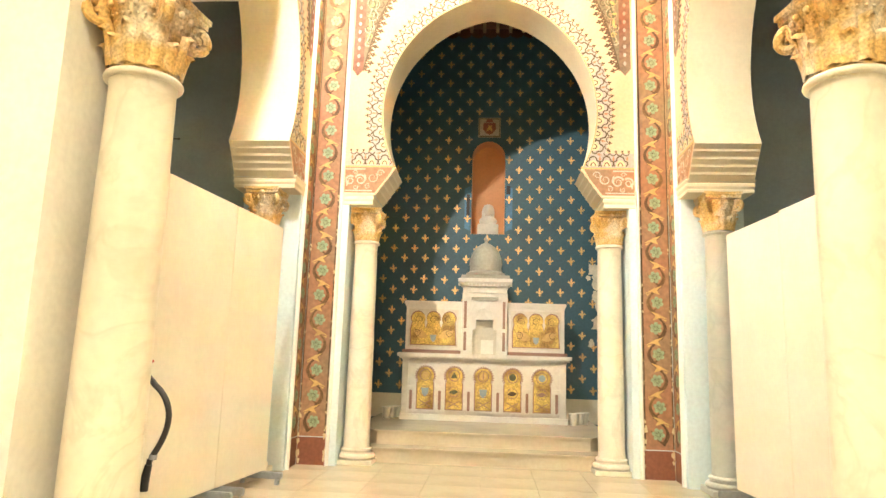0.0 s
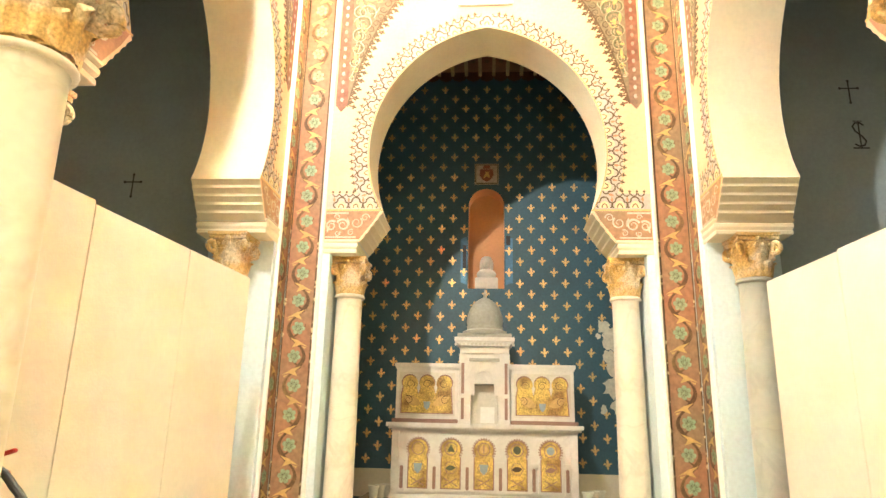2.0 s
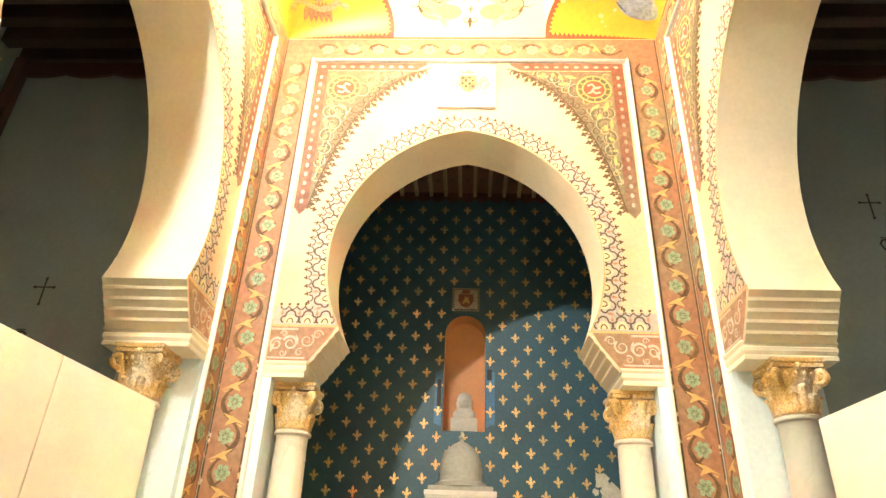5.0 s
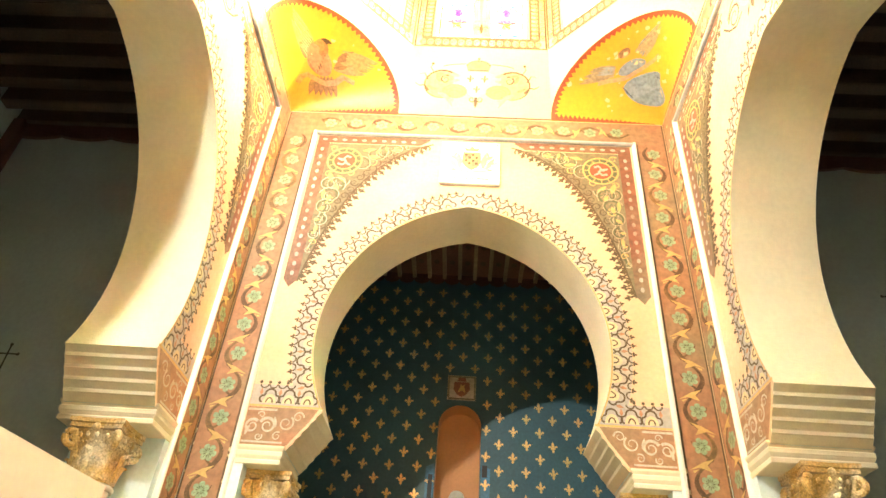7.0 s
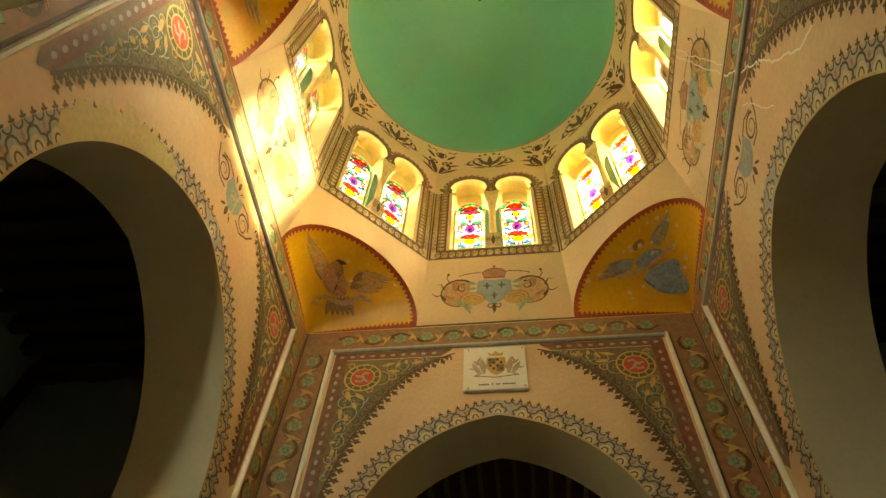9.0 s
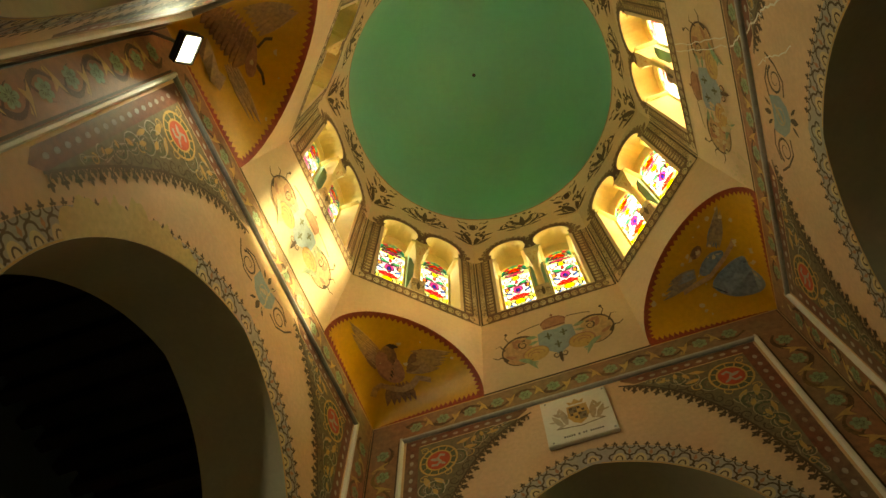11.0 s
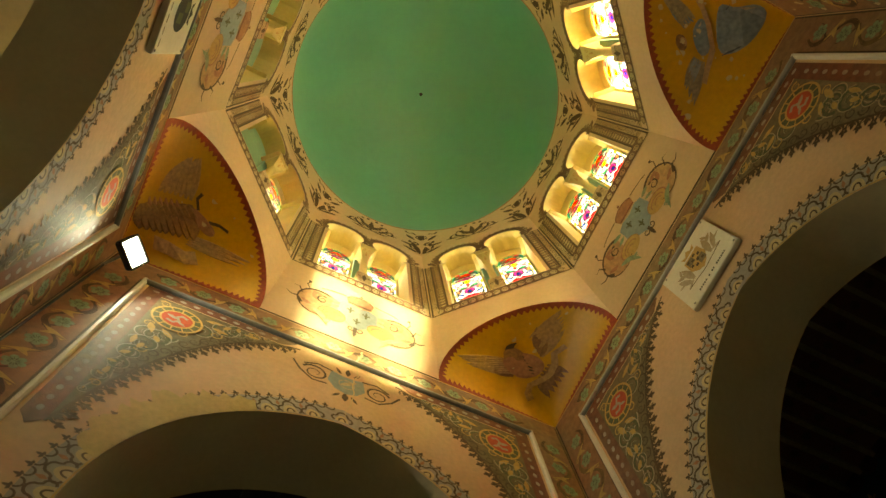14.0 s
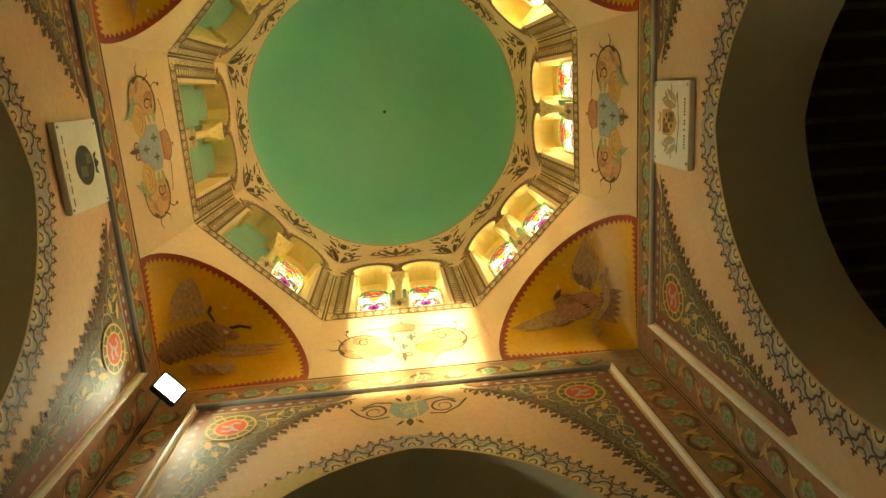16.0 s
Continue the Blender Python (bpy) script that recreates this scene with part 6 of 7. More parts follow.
# shutters painted beside the niche, now darker and scuffed; black patches put in as shadow
OLDBLUE = mat("bright_old_blue_paint", (0.05, 0.17, 0.30), 0.5, var=0.2, second=(0.02, 0.05, 0.09), stain=0.5)
flat("niche_side_paint", [[(NX - NH - 0.12, 3.66), (NX - NH - 0.02, 3.62), (NX - NH - 0.02, 4.45), (NX - NH - 0.13, 4.40)], [(NX + NH + 0.02, 3.62), (NX + NH + 0.14, 3.66), (NX + NH + 0.14, 4.42), (NX + NH + 0.02, 4.45)]], OLDBLUE, ap(0.004), apse)
flat("niche_shadow_mark", [rect(NX + NH + 0.03, NX + NH + 0.10, 4.30, 4.46), rect(NX - NH - 0.09, NX - NH - 0.03, 3.9, 4.3)], INK, ap(0.0055), apse)
cr = [rect(NX - 0.205, NX + 0.205, 5.38, 5.76)]
flat("arms_ground", cr, PALEWING, ap(0.004), apse, "square painted coat of arms on a pale ground")
flat("arms_frame", ribbon([(NX - 0.19, 5.40), (NX + 0.19, 5.40), (NX + 0.19, 5.74), (NX - 0.19, 5.74), (NX - 0.19, 5.42)], 0.03), TAN, ap(0.0055), apse)
flat("arms_shield", [[(NX - 0.11, 5.66), (NX + 0.11, 5.66), (NX + 0.12, 5.54), (NX + 0.06, 5.46), (NX, 5.43), (NX - 0.06, 5.46), (NX - 0.12, 5.54)], [(NX - 0.07, 5.67), (NX + 0.07, 5.67), (NX + 0.05, 5.73), (NX - 0.05, 5.73)]], DEEPRED, ap(0.007), apse)
flat("arms_charge", [leaf(NX - 0.05, 5.5, 0.15, 0.05, 0.9), leaf(NX + 0.05, 5.5, 0.14, 0.05, 2.1)], OCHRE, ap(0.0085), apse)
# flaked plaster at the east side
random.seed(9)
flk = []
for cu, cz, r in ((1.93, 2.75, 0.20), (1.80, 2.95, 0.13), (1.98, 2.30, 0.19), (1.90, 2.0, 0.17), (2.0, 1.72, 0.16), (1.86, 2.48, 0.12), (1.76, 1.66, 0.07), (1.72, 2.80, 0.05)):
    flk.append([(cu + r * random.uniform(0.55, 1.05) * math.cos(t), cz + r * random.uniform(0.6, 1.2) * math.sin(t)) for t in np.linspace(0, 6.0, 17)])
for k, p in enumerate(flk):
    flat("flaked_patch", [p], FLAKE, ap(0.012 + 0.0006 * k), apse, "pale patch of bare flaking plaster")

# lilies
fv, ff = [], []
for p in fleur_polys(0.98):
    ff.append(list(range(len(fv), len(fv) + len(p))))
    fv += [(u, 0.0, z) for u, z in p]
LILY = meshed("lily", fv, ff, GOLDLEAF, angle=0)
far, count = [], 0
STEP = 0.372
for j in range(36):
    z = 0.86 + j * STEP / 2
    for i in range(-6, 7):
        x = NX + (i + 0.5 * (j % 2)) * STEP
        if not -2.38 < x < 2.26 or z > 7.3:
            continue
        if abs(x - NX) < NH + 0.07 and NZ0 - 0.05 < z < 5.86:
            continue
        if any(math.hypot(x - cu, z - cz) < r * 0.9 for cu, cz, r in ((1.93, 2.75, 0.20), (1.98, 2.30, 0.19), (1.90, 2.0, 0.17), (2.0, 1.72, 0.16))):
            continue
        if count < 300:
            o = part("lily", LILY, None, apse)
            o.matrix_basis = pose(x + random.uniform(-0.008, 0.008), AY - 0.005, z + random.uniform(-0.008, 0.008), 0, random.uniform(-4, 4), 0)
            count += 1
        else:
            far += moved(fleur_polys(0.98), x, z)
if far:
    tagged(flat("lilies_above", far, GOLDLEAF, ap(0.005), apse), kind="stuff")

# steps
bm = bmesh.new()
box(bm, -1.72, 1.60, 8.55, AY, 0.0, 0.155)
part_st = thing("altar_step", 0, 0, 0, 0, "low cream marble step across the apse", "step", "altar steps")
part("riser", bm, FLOORMAT, part_st)
bm = bmesh.new()
box(bm, -1.72, 1.60, 8.52, AY, 0.155, 0.185, 0.008)
part("tread", bm, FLOORMAT, part_st)


def prism(pts, z0, z1, bevel=0.0):
    bm = bmesh.new()
    a = [bm.verts.new((x, y, z0)) for x, y in pts]
    b = [bm.verts.new((x, y, z1)) for x, y in pts]
    n = len(pts)
    for i in range(n):
        bm.faces.new((a[i], a[(i + 1) % n], b[(i + 1) % n], b[i]))
    bm.faces.new(a[::-1])
    bm.faces.new(b)
    bmesh.ops.recalc_face_normals(bm, faces=bm.faces[:])
    if bevel:
        bmesh.ops.bevel(bm, geom=bm.edges[:], offset=bevel, segments=2, affect="EDGES")
    return bm


octo = [(-1.84, AY - 0.035), (-1.84, 9.22), (-1.48, 8.89), (1.34, 8.89), (1.68, 9.22), (1.68, AY - 0.035)]
st2 = thing("altar_step", 0, 0, 0, 0, "upper cream marble altar step with canted corners", "step", "altar steps")
part("riser", prism(octo, 0.186, 0.335), FLOORMAT, st2)
grow = [(x + (-0.02 if x < 0 else 0.02), y - (0.025 if y < 11 else 0)) for x, y in octo]
part("tread", prism(grow, 0.335, 0.365, 0.006), FLOORMAT, st2)

# ---- altar ----
AXC, AF = -0.085, 10.50
altar = thing("altar", AXC, AF, 0.365, 0, "white marble altar with gold mosaic arched panels", "altar")


def apart_box(name, m, *a, parent=altar, bevel=0.006, label=""):
    return part(name, boxbm(*a, bevel=bevel), m, parent, label)


apart_box("plinth", ALTARSTONE, -1.32, 1.32, -0.02, 0.62, 0.0, 0.09)
apart_box("body", ALTARSTONE, -1.28, 1.28, 0.03, 0.62, 0.09, 0.93)
for s in (-1, 1):
    apart_box("end_pilaster", ALTARSTONE, s * 1.25 - 0.05, s * 1.25 + 0.05, -0.005, 0.1, 0.09, 0.93)
mens = bmesh.new()
for d, z0, z1 in ((0.0, 0.93, 0.955), (0.04, 0.955, 0.985), (0.07, 0.985, 1.045)):
    box(mens, -1.31 - d, 1.31 + d, -0.02 - d, 0.62, z0, z1, 0.005)
part("altar_table", mens, ALTARSTONE, altar)


def keyhole(cu, z0, hw, h, r, n=14):
    """Outline of a horseshoe-headed panel."""
    zc = z0 + h - r
    pts = [(cu - hw, z0), (cu + hw, z0), (cu + hw, zc - r * 0.75)]
    pts += [(cu + r * math.cos(t), zc + r * math.sin(t)) for t in np.linspace(-0.6, math.pi + 0.6, n)]
    pts += [(cu - hw, zc - r * 0.75)]
    return pts


def relief(name, outline, m, y0, y1, parent, label=""):
    bm = bmesh.new()
    a = [bm.verts.new((u, y0, z)) for u, z in outline]
    b = [bm.verts.new((u, y1, z)) for u, z in outline]
    n = len(outline)
    for i in range(n):
        bm.faces.new((a[i], a[(i + 1) % n], b[(i + 1) % n], b[i]))
    bm.faces.new(a)
    bm.faces.new(b[::-1])
    bmesh.ops.recalc_face_normals(bm, faces=bm.faces[:])
    return part(name, bm, m, parent, label, 25)


MOSAIC = mat("gold_mosaic", (0.66, 0.46, 0.12), 0.4, metal=0.15, var=0.45, scale=13, second=(0.30, 0.17, 0.05), stain=0.9, bump=0.4, bscale=120)
af = lambda w: (lambda u, z: Vector((u, -w, z)))
for k in range(5):
    cu = -0.92 + 0.46 * k
    relief("panel_frame", keyhole(cu, 0.13, 0.170, 0.735, 0.178), ALTARSTONE, -0.012, 0.03, altar)
    for t in np.linspace(-0.5, math.pi + 0.5, 19):
        tooth = [(cu + r * math.cos(t + e), 0.687 + r * math.sin(t + e)) for r, e in ((0.150, -0.07), (0.170, -0.05), (0.170, 0.05), (0.150, 0.07))]
        relief("rim_tooth", tooth, PORPHYRY, -0.016, -0.011, altar)
    relief("panel_border", keyhole(cu, 0.165, 0.142, 0.675, 0.150), PORPHYRY, -0.020, -0.011, altar)
    relief("mosaic_panel", keyhole(cu, 0.18, 0.126, 0.645, 0.134), MOSAIC, -0.026, -0.019, altar, "gold mosaic panel with small emblems")
    P = lambda u, z: Vector((u, -0.0285, z))
    flat("emblem", [disc(cu, 0.70, 0.055, 14) if k != 1 else [(cu - 0.055, 0.66), (cu + 0.055, 0.66), (cu, 0.76)]], (OCHRE, DARKGREEN, OCHRE, DARKGREEN, BLUEGREY)[k], P, altar)
    if k == 2:
        flat("emblem_cross", ribbon([(cu, 0.64), (cu, 0.765)], 0.014), PORPHYRY, lambda u, z: Vector((u, -0.030, z)), altar)
    low = [[(cu - 0.06, 0.50), (cu + 0.06, 0.50), (cu + 0.05, 0.41), (cu, 0.36), (cu - 0.05, 0.41)]] if k in (0, 2) else [leaf(cu - 0.07, 0.44, 0.14, 0.07, 0.1)]
    flat("emblem", low, (BLUEGREY, DARKGREEN, BLUEGREY, BROWN, PORPHYRY)[k], P, altar)
    flat("emblem_band", ring(cu, 0.70, 0.085, 0.012, 18), PORPHYRY, lambda u, z: Vector((u, -0.0275, z)), altar)
    flat("emblem_band", ring(cu, 0.45, 0.085, 0.010, 6), PORPHYRY, lambda u, z: Vector((u, -0.0275, z)), altar)
    flat("emblem_saltire", ribbon([(cu - 0.09, 0.21), (cu + 0.09, 0.31)], 0.012) + ribbon([(cu - 0.09, 0.31), (cu - 0.012, 0.267)], 0.012) + ribbon([(cu + 0.012, 0.253), (cu + 0.09, 0.21)], 0.012), PORPHYRY, lambda u, z: Vector((u, -0.0275, z)), altar)
for k in range(6):
    cu = -1.15 + 0.46 * k
    apart_box("colonnette", PORPHYRY, cu - 0.022, cu + 0.022, -0.018, 0.028, 0.16, 0.46, bevel=0.008)
    apart_box("colonnette_cap", ALTARSTONE, cu - 0.065, cu + 0.065, -0.022, 0.03, 0.46, 0.53)
    apart_box("colonnette_foot", ALTARSTONE, cu - 0.04, cu + 0.04, -0.022, 0.03, 0.12, 0.16)

# retable with two wings and the tabernacle
ret = thing("retable", AXC, AF, 1.41, 0, "white marble retable with gold mosaic arcades", "retable")
for s in (-1, 1):
    a, b = (0.38, 1.30)
    u0, u1 = (a, b) if s > 0 else (-b, -a)
    w = part("wing", boxbm(u0, u1, 0.24, 0.60, 0.0, 0.80, bevel=0.006), ALTARSTONE, ret)
    bm = bmesh.new()
    box(bm, u0 - 0.03, u1 + 0.03, 0.20, 0.62, 0.80, 0.855, 0.008)
    box(bm, u0 - 0.015, u1 + 0.015, 0.22, 0.61, 0.77, 0.80, 0.005)
    part("cornice", bm, ALTARSTONE, w)
    part("ledge", boxbm(u0 - 0.04 * (s < 0), u1 + 0.04 * (s > 0), 0.16, 0.60, 0.0, 0.055, bevel=0.008), PORPHYRY, w)
    cu = (u0 + u1) / 2
    relief("mosaic_field", [(cu - 0.41, 0.10), (cu + 0.41, 0.10), (cu + 0.41, 0.72), (cu - 0.41, 0.72)], STONE, 0.236, 0.244, w)
    lob = [(cu - 0.37, 0.14), (cu + 0.37, 0.14)]
    for q in (1, 0, -1):
        c = cu + q * 0.25
        if q < 1:
            lob.append((c + 0.125, 0.40))
        lob += [(c + 0.115 * math.cos(t), 0.56 + 0.115 * math.sin(t)) for t in np.linspace(-0.55, math.pi + 0.55, 13)]
    lob.append((cu - 0.37, 0.40))
    relief("mosaic_border", [(cu + (u - cu) * 1.045, 0.37 + (z - 0.37) * 1.06) for u, z in lob], PORPHYRY, 0.232, 0.242, w)
    relief("mosaic_panel", lob, MOSAIC, 0.224, 0.233, w, "gold mosaic panel with three lobes")
    P = lambda u, z: Vector((u, 0.222, z))
    flat("mosaic_emblem", [leaf(cu - 0.10, 0.26, 0.26, 0.13, 2.7)], OCHRE, P, w)
    flat("mosaic_emblem", [leaf(cu + 0.10, 0.26, 0.26, 0.13, 0.44)], OCHRE, P, w)
    flat("mosaic_shield", [[(cu - 0.05, 0.30), (cu + 0.05, 0.30), (cu + 0.04, 0.22), (cu, 0.18), (cu - 0.04, 0.22)]], BLUEGREY, lambda u, z: Vector((u, 0.2205, z)), w)
    tagged(flat("mosaic_scrolls", [p for q in (-1, 0, 1) for p in spiral(cu + q * 0.25, 0.55, 0.065, 1.4, 1, 0.5 + q, 0.010)] + [p for q in (-1, 1) for p in spiral(cu + q * 0.27, 0.32, 0.065, 1.4, q, 1.0, 0.010)], BROWN, lambda u, z: Vector((u, 0.2215, z)), w), kind="stuff")
tab = thing("tabernacle", AXC, AF, 1.41, 0, "white marble tabernacle under a small grey dome", "tabernacle")
for s in (-1, 1):
    part("pier", boxbm(s * 0.285 - 0.085, s * 0.285 + 0.085, 0.14, 0.60, 0.0, 1.0, bevel=0.006), ALTARSTONE, tab)
    part("inlay", boxbm(s * 0.315 - 0.022, s * 0.315 + 0.022, 0.132, 0.142, 0.42, 0.86, bevel=0.002), PORPHYRY, tab)
    part("inlay", boxbm(s * 0.315 - 0.022, s * 0.315 + 0.022, 0.132, 0.142, 0.06, 0.36, bevel=0.002), PORPHYRY, tab)
    part("bracket", boxbm(s * 0.175 - 0.03, s * 0.175 + 0.03, 0.13, 0.20, 0.40, 0.47, bevel=0.006), ALTARSTONE, tab)
head = [(-0.2, 1.0), (-0.2, 0.44)] + [(-0.145, 0.44)] + [(0.145 * -math.cos(t), 0.60 + 0.15 * math.sin(t)) for t in np.linspace(-0.3, math.pi + 0.3, 15)] + [(0.145, 0.44), (0.2, 0.44), (0.2, 1.0)]
relief("arch_head", head, ALTARSTONE, 0.15, 0.30, tab)
part("door_recess", boxbm(-0.2, 0.2, 0.34, 0.60, 0.0, 1.0, bevel=0.004), STONE, tab)
part("tympanum", boxbm(-0.15, 0.15, 0.18, 0.34, 0.56, 0.80, bevel=0.003), ALTARSTONE, tab)
part("tabernacle_door", boxbm(-0.055, 0.15, 0.315, 0.345, 0.01, 0.24, bevel=0.004), WHITE, tab, "plain white little door")
part("frieze", boxbm(-0.36, 0.36, 0.12, 0.60, 1.0, 1.10, bevel=0.005), ALTARSTONE, tab)
part("frieze_inlay", boxbm(-0.22, 0.22, 0.112, 0.122, 0.88, 0.93, bevel=0.002), GREYSTONE, tab)
bm = bmesh.new()
for d, z0, z1 in ((0.0, 1.10, 1.14), (0.035, 1.14, 1.17), (0.06, 1.17, 1.23)):
    box(bm, -0.38 - d, 0.38 + d, 0.08 - d, 0.60, z0, z1, 0.005)
part("cornice", bm, ALTARSTONE, tab)
for k in range(15):
    u = -0.42 + 0.06 * k
    part("dentil", boxbm(u - 0.016, u + 0.016, 0.04, 0.085, 1.105, 1.14), STONE, tab)
part("parapet", boxbm(-0.40, 0.40, 0.06, 0.60, 1.23, 1.29, bevel=0.01), GREYSTONE, tab)
part("drum", lathe([(0.33, 1.29), (0.33, 1.34), (0.27, 1.37), (0.27, 1.42)], 36, 0, 0.34), GREYSTONE, tab)
part("cupola", lathe([(0.26, 1.42), (0.275, 1.50), (0.262, 1.60), (0.225, 1.70), (0.16, 1.79), (0.08, 1.845), (0.03, 1.87), (0.02, 1.90)], 36, 0, 0.34), GREYSTONE, tab, "smooth grey stone cupola")
part("finial", lathe([(0.02, 1.90), (0.04, 1.92), (0.02, 1.95), (0.008, 2.0)], 14, 0, 0.34), GREYSTONE, tab)

# bust in the niche
bm = bmesh.new()
box(bm, -0.19, 0.19, -0.10, 0.12, 0.0, 0.20, 0.01)


def blob(c, r, s=(1, 1, 1)):
    vs = bmesh.ops.create_uvsphere(bm, u_segments=20, v_segments=14, radius=1.0)["verts"]
    for v in vs:
        v.co = Vector((c[0] + v.co.x * r * s[0], c[1] + v.co.y * r * s[1], c[2] + v.co.z * r * s[2]))


blob((0, 0.02, 0.27), 0.13, (1.25, 0.75, 0.8))
blob((0, 0.0, 0.47), 0.095, (0.86, 0.95, 1.15))
blob((0, -0.085, 0.46), 0.02, (0.8, 1.0, 1.6))
for s in (-1, 1):
    blob((s * 0.082, 0.03, 0.42), 0.05, (0.7, 0.9, 2.3))
blob((0, 0.04, 0.53), 0.09, (1.05, 1.0, 0.7))
me = bpy.data.meshes.new("bust")
bm.to_mesh(me)
bm.free()
me.materials.append(STONE)
smooth(me, 40)
b = tagged(new("bust", me), "pale stone bust with long hair on a block", "statue")
b.location = (NX + 0.005, AY + 0.14, NZ0)

# small white pots beside the altar
POT = None
for k, (x, y) in enumerate(((-1.62, 10.55), (-1.55, 10.72), (-1.50, 10.86), (1.33, 10.50), (1.43, 10.62), (1.53, 10.75))):
    if POT is None:
        POT = thing("flower_pot", x, y, 0.366, 0, "small empty white plastic pot on the marble step", "pot", "pots beside the altar")
        part("pot_body", lathe([(0.05, 0.0), (0.052, 0.01), (0.068, 0.16), (0.066, 0.16), (0.05, 0.015)], 24), PLASTIC, POT)
        part("pot_rim", lathe([(0.068, 0.15), (0.078, 0.152), (0.079, 0.18), (0.07, 0.182), (0.068, 0.15)], 24), PLASTIC, POT)
    else:
        copy_thing(POT, pose(x, y, 0.366, 0, 0, 20 * k))

# ceiling of the apse: painted planks between pale battens, with a toothed valance
ca = bpy.data.objects["ceiling_apse"]
bm = bmesh.new()
x = -2.40
while x < 2.3:
    box(bm, x - 0.028, x + 0.028, CY + H + T, AY, 7.44, 7.525)
    x += 0.245
me = bpy.data.meshes.new("battens")
bm.to_mesh(me)
bm.free()
me.materials.append(BATTEN)
structure("ceiling_battens", me, "cream painted battens across the apse ceiling", "ceiling")
dots = [disc(-2.28 + 0.245 * i, 9.0 + 0.42 * j, 0.045, 10, 0.06) for i in range(19) for j in range(6)]
tagged(flat("plank_spots", dots, BROWN, lambda u, v: Vector((u, v, 7.516)), ca), kind="stuff")
teeth = []
for i in range(20):
    u = -2.40 + 0.245 * i
    teeth.append([(u, 7.52), (u, 7.40), (u + 0.03, 7.36), (u + 0.1225, 7.33), (u + 0.215, 7.36), (u + 0.243, 7.40), (u + 0.243, 7.52)])
flat("valance_tooth", teeth, WOODRED, ap(0.03), ca)

# ---- aisles ----
for side, x0, x1 in (("west", -5.65, XW), ("east", XE, 5.55)):
    y = 3.1
    k = 0
    ce = bpy.data.objects["ceiling_aisle_" + side]
    bm = bmesh.new()
    while y < 8.1:
        box(bm, x0, x1, y, y + 0.15, 7.18, 7.43, 0.012)
        y += 0.33
    me = bpy.data.meshes.new("beams")
    bm.to_mesh(me)
    bm.free()
    me.materials.append(WOOD)
    structure("ceiling_beams_" + side, me, "row of dark stained wooden ceiling beams", "ceiling")
    n = int((x1 - x0) / 0.0385)
    verts, faces = [], []
    for i in range(n + 1):
        xx = x0 + (x1 - x0) * i / n
        zz = 7.02 - 0.055 * abs(math.sin(math.pi * (xx - x0) / 0.62)) ** 0.7
        verts += [(xx, 8.10, zz), (xx, 8.10, 7.43), (xx, 8.145, zz), (xx, 8.145, 7.43)]
    for i in range(n):
        a = 4 * i
        faces += [(a, a + 4, a + 5, a + 1), (a, a + 2, a + 6, a + 4)]
    tagged(new("valance_" + side, meshed("valance", verts, faces, WOODRED, angle=30)), "dark red wooden valance with a scalloped edge", "trim", "", "structure")
wa = lambda w: (lambda u, z: Vector((u, 8.15 - w, z)))


def cross_polys(cx, cz, s):
    out = [rect(cx - 0.016 * s, cx + 0.016 * s, cz - 0.26 * s, cz + 0.20 * s), rect(cx - 0.16 * s, cx - 0.017 * s, cz + 0.035 * s, cz + 0.065 * s), rect(cx + 0.017 * s, cx + 0.16 * s, cz + 0.035 * s, cz + 0.065 * s)]
    for u, z in ((0, 0.22), (-0.18, 0.05), (0.18, 0.05), (0, -0.28)):
        out.append(disc(cx + u * s, cz + z * s, 0.032 * s, 8))
    return out


ww, we = bpy.data.objects["wall_aisle_north_west"], bpy.data.objects["wall_aisle_north_east"]
flat("painted_cross", cross_polys(-4.35, 4.13, 0.56), INK, wa(0.004), ww, "small black painted cross")
flat("painted_cross", cross_polys(4.16, 5.27, 0.56), INK, wa(0.004), we, "small black painted cross")


def monogram(cx, cz, s):
    S = [(0.10, 0.20), (0.04, 0.25), (-0.05, 0.25), (-0.10, 0.18), (-0.06, 0.08), (0.05, -0.02), (0.11, -0.12), (0.07, -0.20), (-0.02, -0.22), (-0.10, -0.17)]
    return moved(ribbon(S, 0.035) , cx, cz, s), moved([rect(-0.008, 0.02, -0.24, 0.27), rect(-0.14, 0.15, -0.27, -0.24), rect(-0.08, 0.08, 0.275, 0.295)], cx, cz, s)


for wl, cx_, cz_ in ((we, 4.20, 4.70), (ww, -4.43, 3.52)):
    a, b2 = monogram(cx_, cz_, 0.62)
    flat("painted_monogram", a, INK, wa(0.004), wl, "black painted monogram letter")
    flat("painted_monogram_bar", b2, INK, wa(0.0055), wl)
bm = boxbm(-5.65, -5.50, 8.02, 8.145, 0, 7.2, bevel=0.01)
me = bpy.data.meshes.new("corner_post")
bm.to_mesh(me)
bm.free()
me.materials.append(WOODRED)
structure("trim_corner_post_west", me, "dark red wooden corner post of the aisle", "trim")

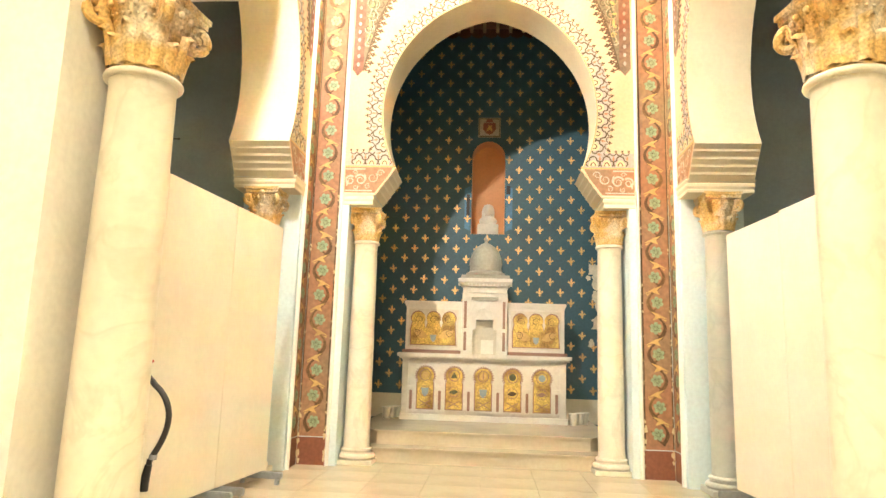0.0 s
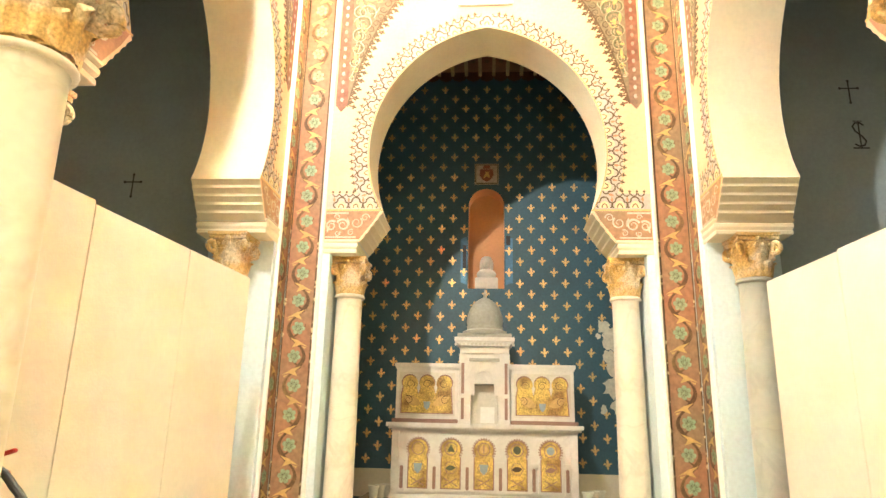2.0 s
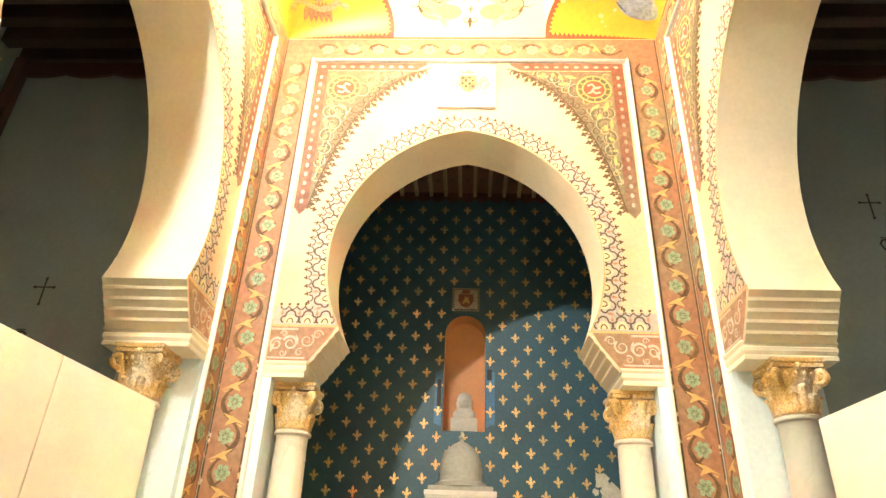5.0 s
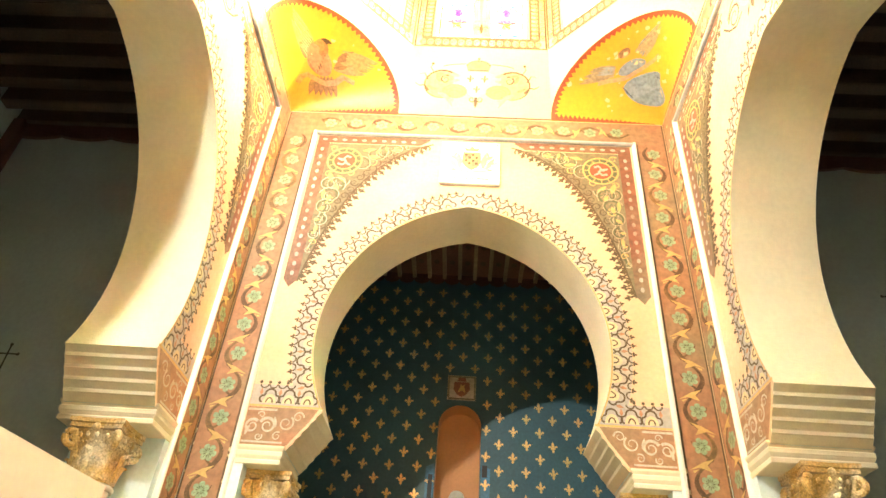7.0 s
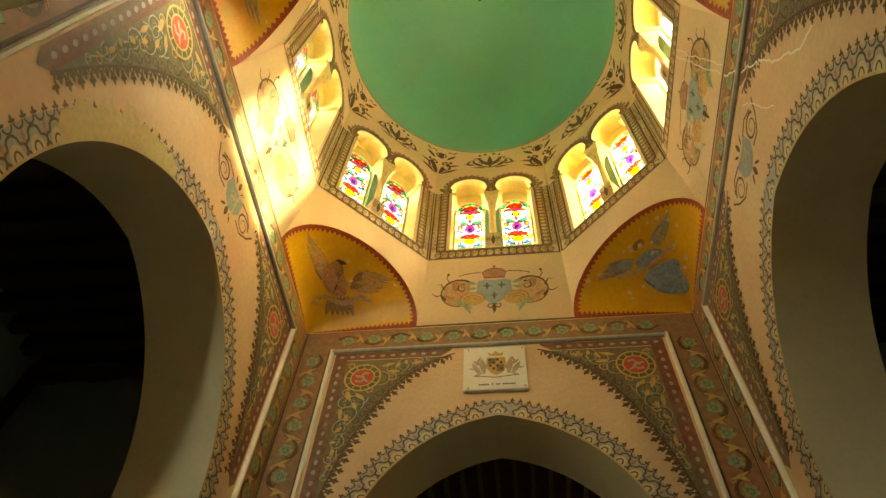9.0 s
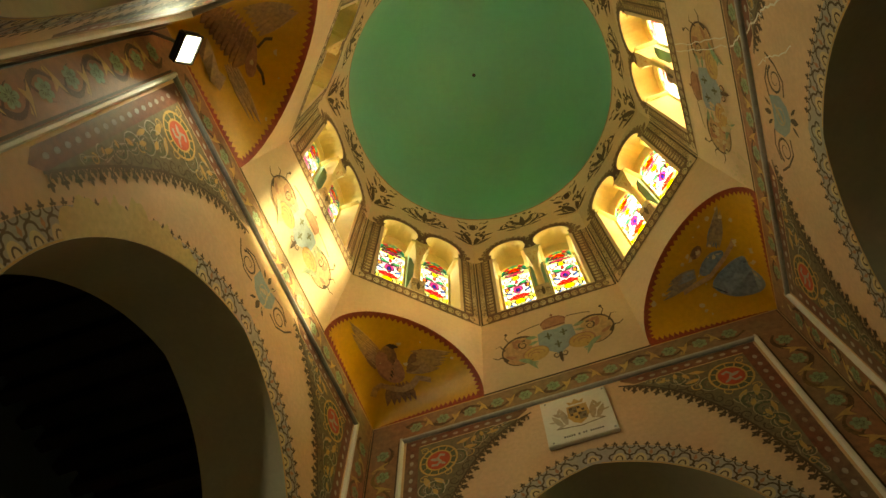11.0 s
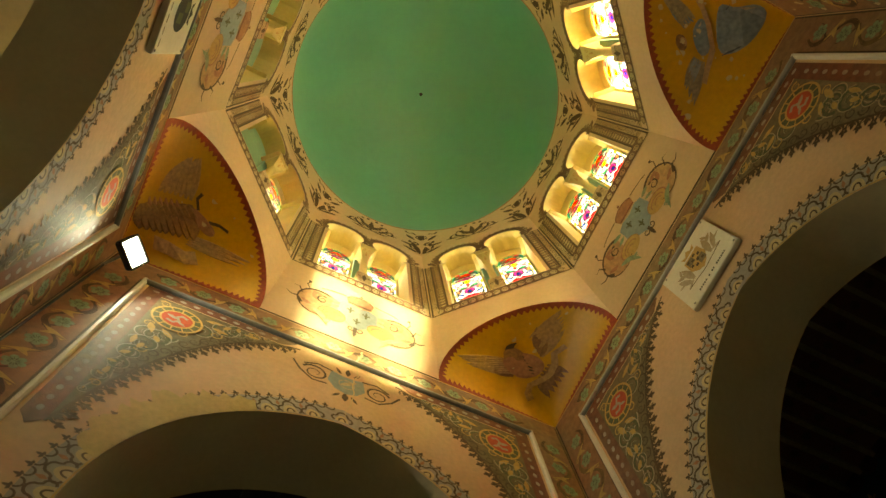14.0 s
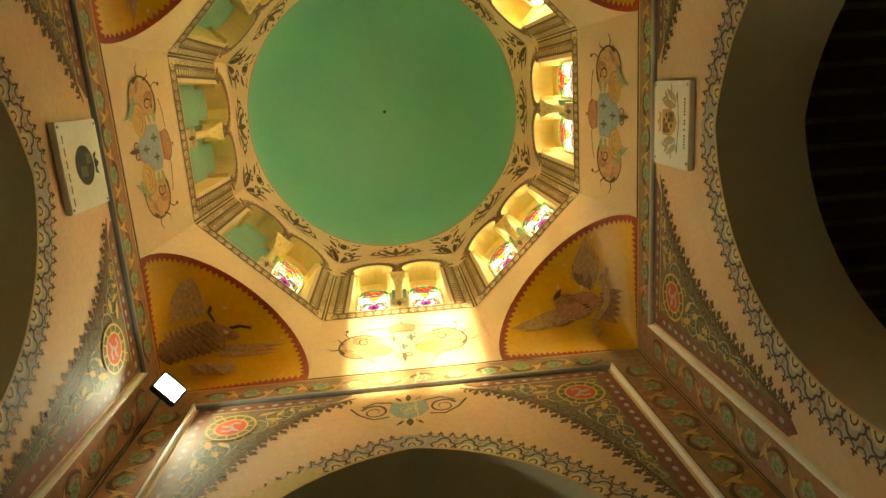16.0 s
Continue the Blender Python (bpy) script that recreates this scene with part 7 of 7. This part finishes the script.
# ---- partition boards standing in the side arches ----
def partition(name_label, x_far, y_far, x_near, y_near, top, widths):
    d = Vector((x_near - x_far, y_near - y_far, 0))
    L = d.length
    ang = math.degrees(math.atan2(d.y, d.x))
    pos = 0.0
    for k, w in enumerate(widths):
        o = Vector((x_far, y_far, 0)) + d.normalized() * pos
        p = thing("partition_panel", o.x, o.y, 0, ang, name_label, "panel", "white partition panels")
        t = top[k]
        part("board", boxbm(0.002, w - 0.002, -0.02, 0.02, 0.13, t, bevel=0.004), BOARD, p)
        part("top_edge", boxbm(0.004, w - 0.004, -0.016, 0.016, t, t + 0.008), BOARD, p)
        for u in (0.10, w - 0.12):
            part("foot", boxbm(u - 0.03, u + 0.03, -0.24, 0.24, 0.06, 0.128, bevel=0.008), METALGREY, p)
            for q in (-0.19, 0.19):
                part("foot_peg", boxbm(u - 0.02, u + 0.02, q - 0.02, q + 0.02, 0.0, 0.06, bevel=0.004), METALGREY, p)
        pos += w


partition("tall off-white painted board panel on low metal feet", -2.33, 6.95, -2.66, 3.75, (2.705, 2.705, 2.73), (1.06, 1.12, 1.1))
partition("tall off-white painted board panel on low metal feet", 2.52, 7.00, 2.74, 3.75, (2.715, 2.73, 2.73), (1.10, 1.10, 1.08))

# ---- fire extinguisher behind the stout column ----
ex = thing("fire_extinguisher", -1.975, 3.52, 0.47, 0, "red fire extinguisher with a black rubber hose", "fire extinguisher")
part("cylinder", lathe([(0.07, 0.0), (0.08, 0.01), (0.08, 0.50), (0.075, 0.56), (0.055, 0.61), (0.028, 0.635), (0.028, 0.66)], 32), EXTRED, ex)
part("valve", boxbm(-0.025, 0.05, -0.02, 0.02, 0.66, 0.72, bevel=0.006), METALGREY, ex)
bm = boxbm(-0.05, 0.13, -0.012, 0.012, -0.008, 0.008, bevel=0.004)
bm.transform(pose(0, 0, 0.765, 0, -18, 0))
part("lever", bm, EXTRED, ex)
bm = boxbm(-0.03, 0.11, -0.012, 0.012, -0.006, 0.006, bevel=0.003)
bm.transform(pose(0, 0, 0.715, 0, -4, 0))
part("carry_handle", bm, EXTRED, ex)
hose = []
for f in np.linspace(0, 1, 24):
    hose.append((0.02 + 0.275 * math.sin(math.pi * min(1, f * 1.05) * 0.72) - 0.03 * f, -0.03 - 0.06 * f, 0.72 + 0.02 * math.sin(math.pi * min(1, f * 4)) - 0.52 * max(0, f - 0.08) ** 1.45))
part("hose", tube(hose, 0.016, 10), BLACK, ex)
part("nozzle", tube([(hose[-1][0], hose[-1][1], hose[-1][2] + 0.01), (hose[-1][0] - 0.01, hose[-1][1], hose[-1][2] - 0.05), (hose[-1][0] - 0.02, hose[-1][1], hose[-1][2] - 0.12)], [0.018, 0.022, 0.028], 12), BLACK, ex)
part("hose_band", tube([(hose[-3][0], hose[-3][1], hose[-3][2]), (hose[-3][0] - 0.003, hose[-3][1], hose[-3][2] - 0.025)], 0.021, 12), METALGREY, ex)

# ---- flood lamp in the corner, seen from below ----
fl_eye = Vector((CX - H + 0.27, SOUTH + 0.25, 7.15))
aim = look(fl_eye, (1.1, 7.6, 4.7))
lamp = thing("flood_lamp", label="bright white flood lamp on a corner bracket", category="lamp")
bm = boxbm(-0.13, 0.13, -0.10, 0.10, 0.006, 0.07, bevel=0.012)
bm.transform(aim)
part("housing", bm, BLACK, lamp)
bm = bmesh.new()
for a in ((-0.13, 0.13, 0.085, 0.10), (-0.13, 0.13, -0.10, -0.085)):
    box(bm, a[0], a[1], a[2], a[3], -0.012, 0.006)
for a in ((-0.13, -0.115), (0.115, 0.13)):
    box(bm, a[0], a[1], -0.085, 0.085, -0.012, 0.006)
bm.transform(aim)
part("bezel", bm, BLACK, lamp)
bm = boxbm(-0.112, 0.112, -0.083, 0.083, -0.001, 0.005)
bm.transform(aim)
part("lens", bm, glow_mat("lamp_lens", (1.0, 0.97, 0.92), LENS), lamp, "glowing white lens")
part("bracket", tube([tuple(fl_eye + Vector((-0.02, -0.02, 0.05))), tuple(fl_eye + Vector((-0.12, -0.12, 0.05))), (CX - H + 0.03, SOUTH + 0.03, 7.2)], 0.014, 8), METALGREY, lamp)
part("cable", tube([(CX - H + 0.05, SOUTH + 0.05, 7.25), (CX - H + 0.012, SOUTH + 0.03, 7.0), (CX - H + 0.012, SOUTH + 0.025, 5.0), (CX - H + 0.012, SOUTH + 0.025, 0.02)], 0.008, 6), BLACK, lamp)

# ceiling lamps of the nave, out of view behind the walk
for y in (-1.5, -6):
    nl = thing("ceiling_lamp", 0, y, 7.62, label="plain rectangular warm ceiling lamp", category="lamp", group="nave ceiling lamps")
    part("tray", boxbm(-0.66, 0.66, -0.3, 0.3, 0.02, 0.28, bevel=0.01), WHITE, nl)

# ---- floor slabs ----
fl = bpy.data.objects["floor"]
slabm = bpy.data.meshes.new("floor_slab")
bm = boxbm(-0.2985, 0.2985, -0.2985, 0.2985, -0.010, 0.0, bevel=0.002)
bm.to_mesh(slabm)
bm.free()
FLOORTILE = marble("floor_slab_marble", (0.54, 0.46, 0.34), (0.5, 0.4, 0.27), 0.2)
slabm.materials.append(FLOORTILE)
for i in range(-6, 6):
    for j in range(-2, 15):
        y = j * 0.6 + 0.3
        if y > 8.9:
            continue
        o = part("floor_slab", slabm, None, fl)
        o.matrix_basis = pose(CX + i * 0.6 + 0.3, y, random.uniform(-0.0008, 0.0008))
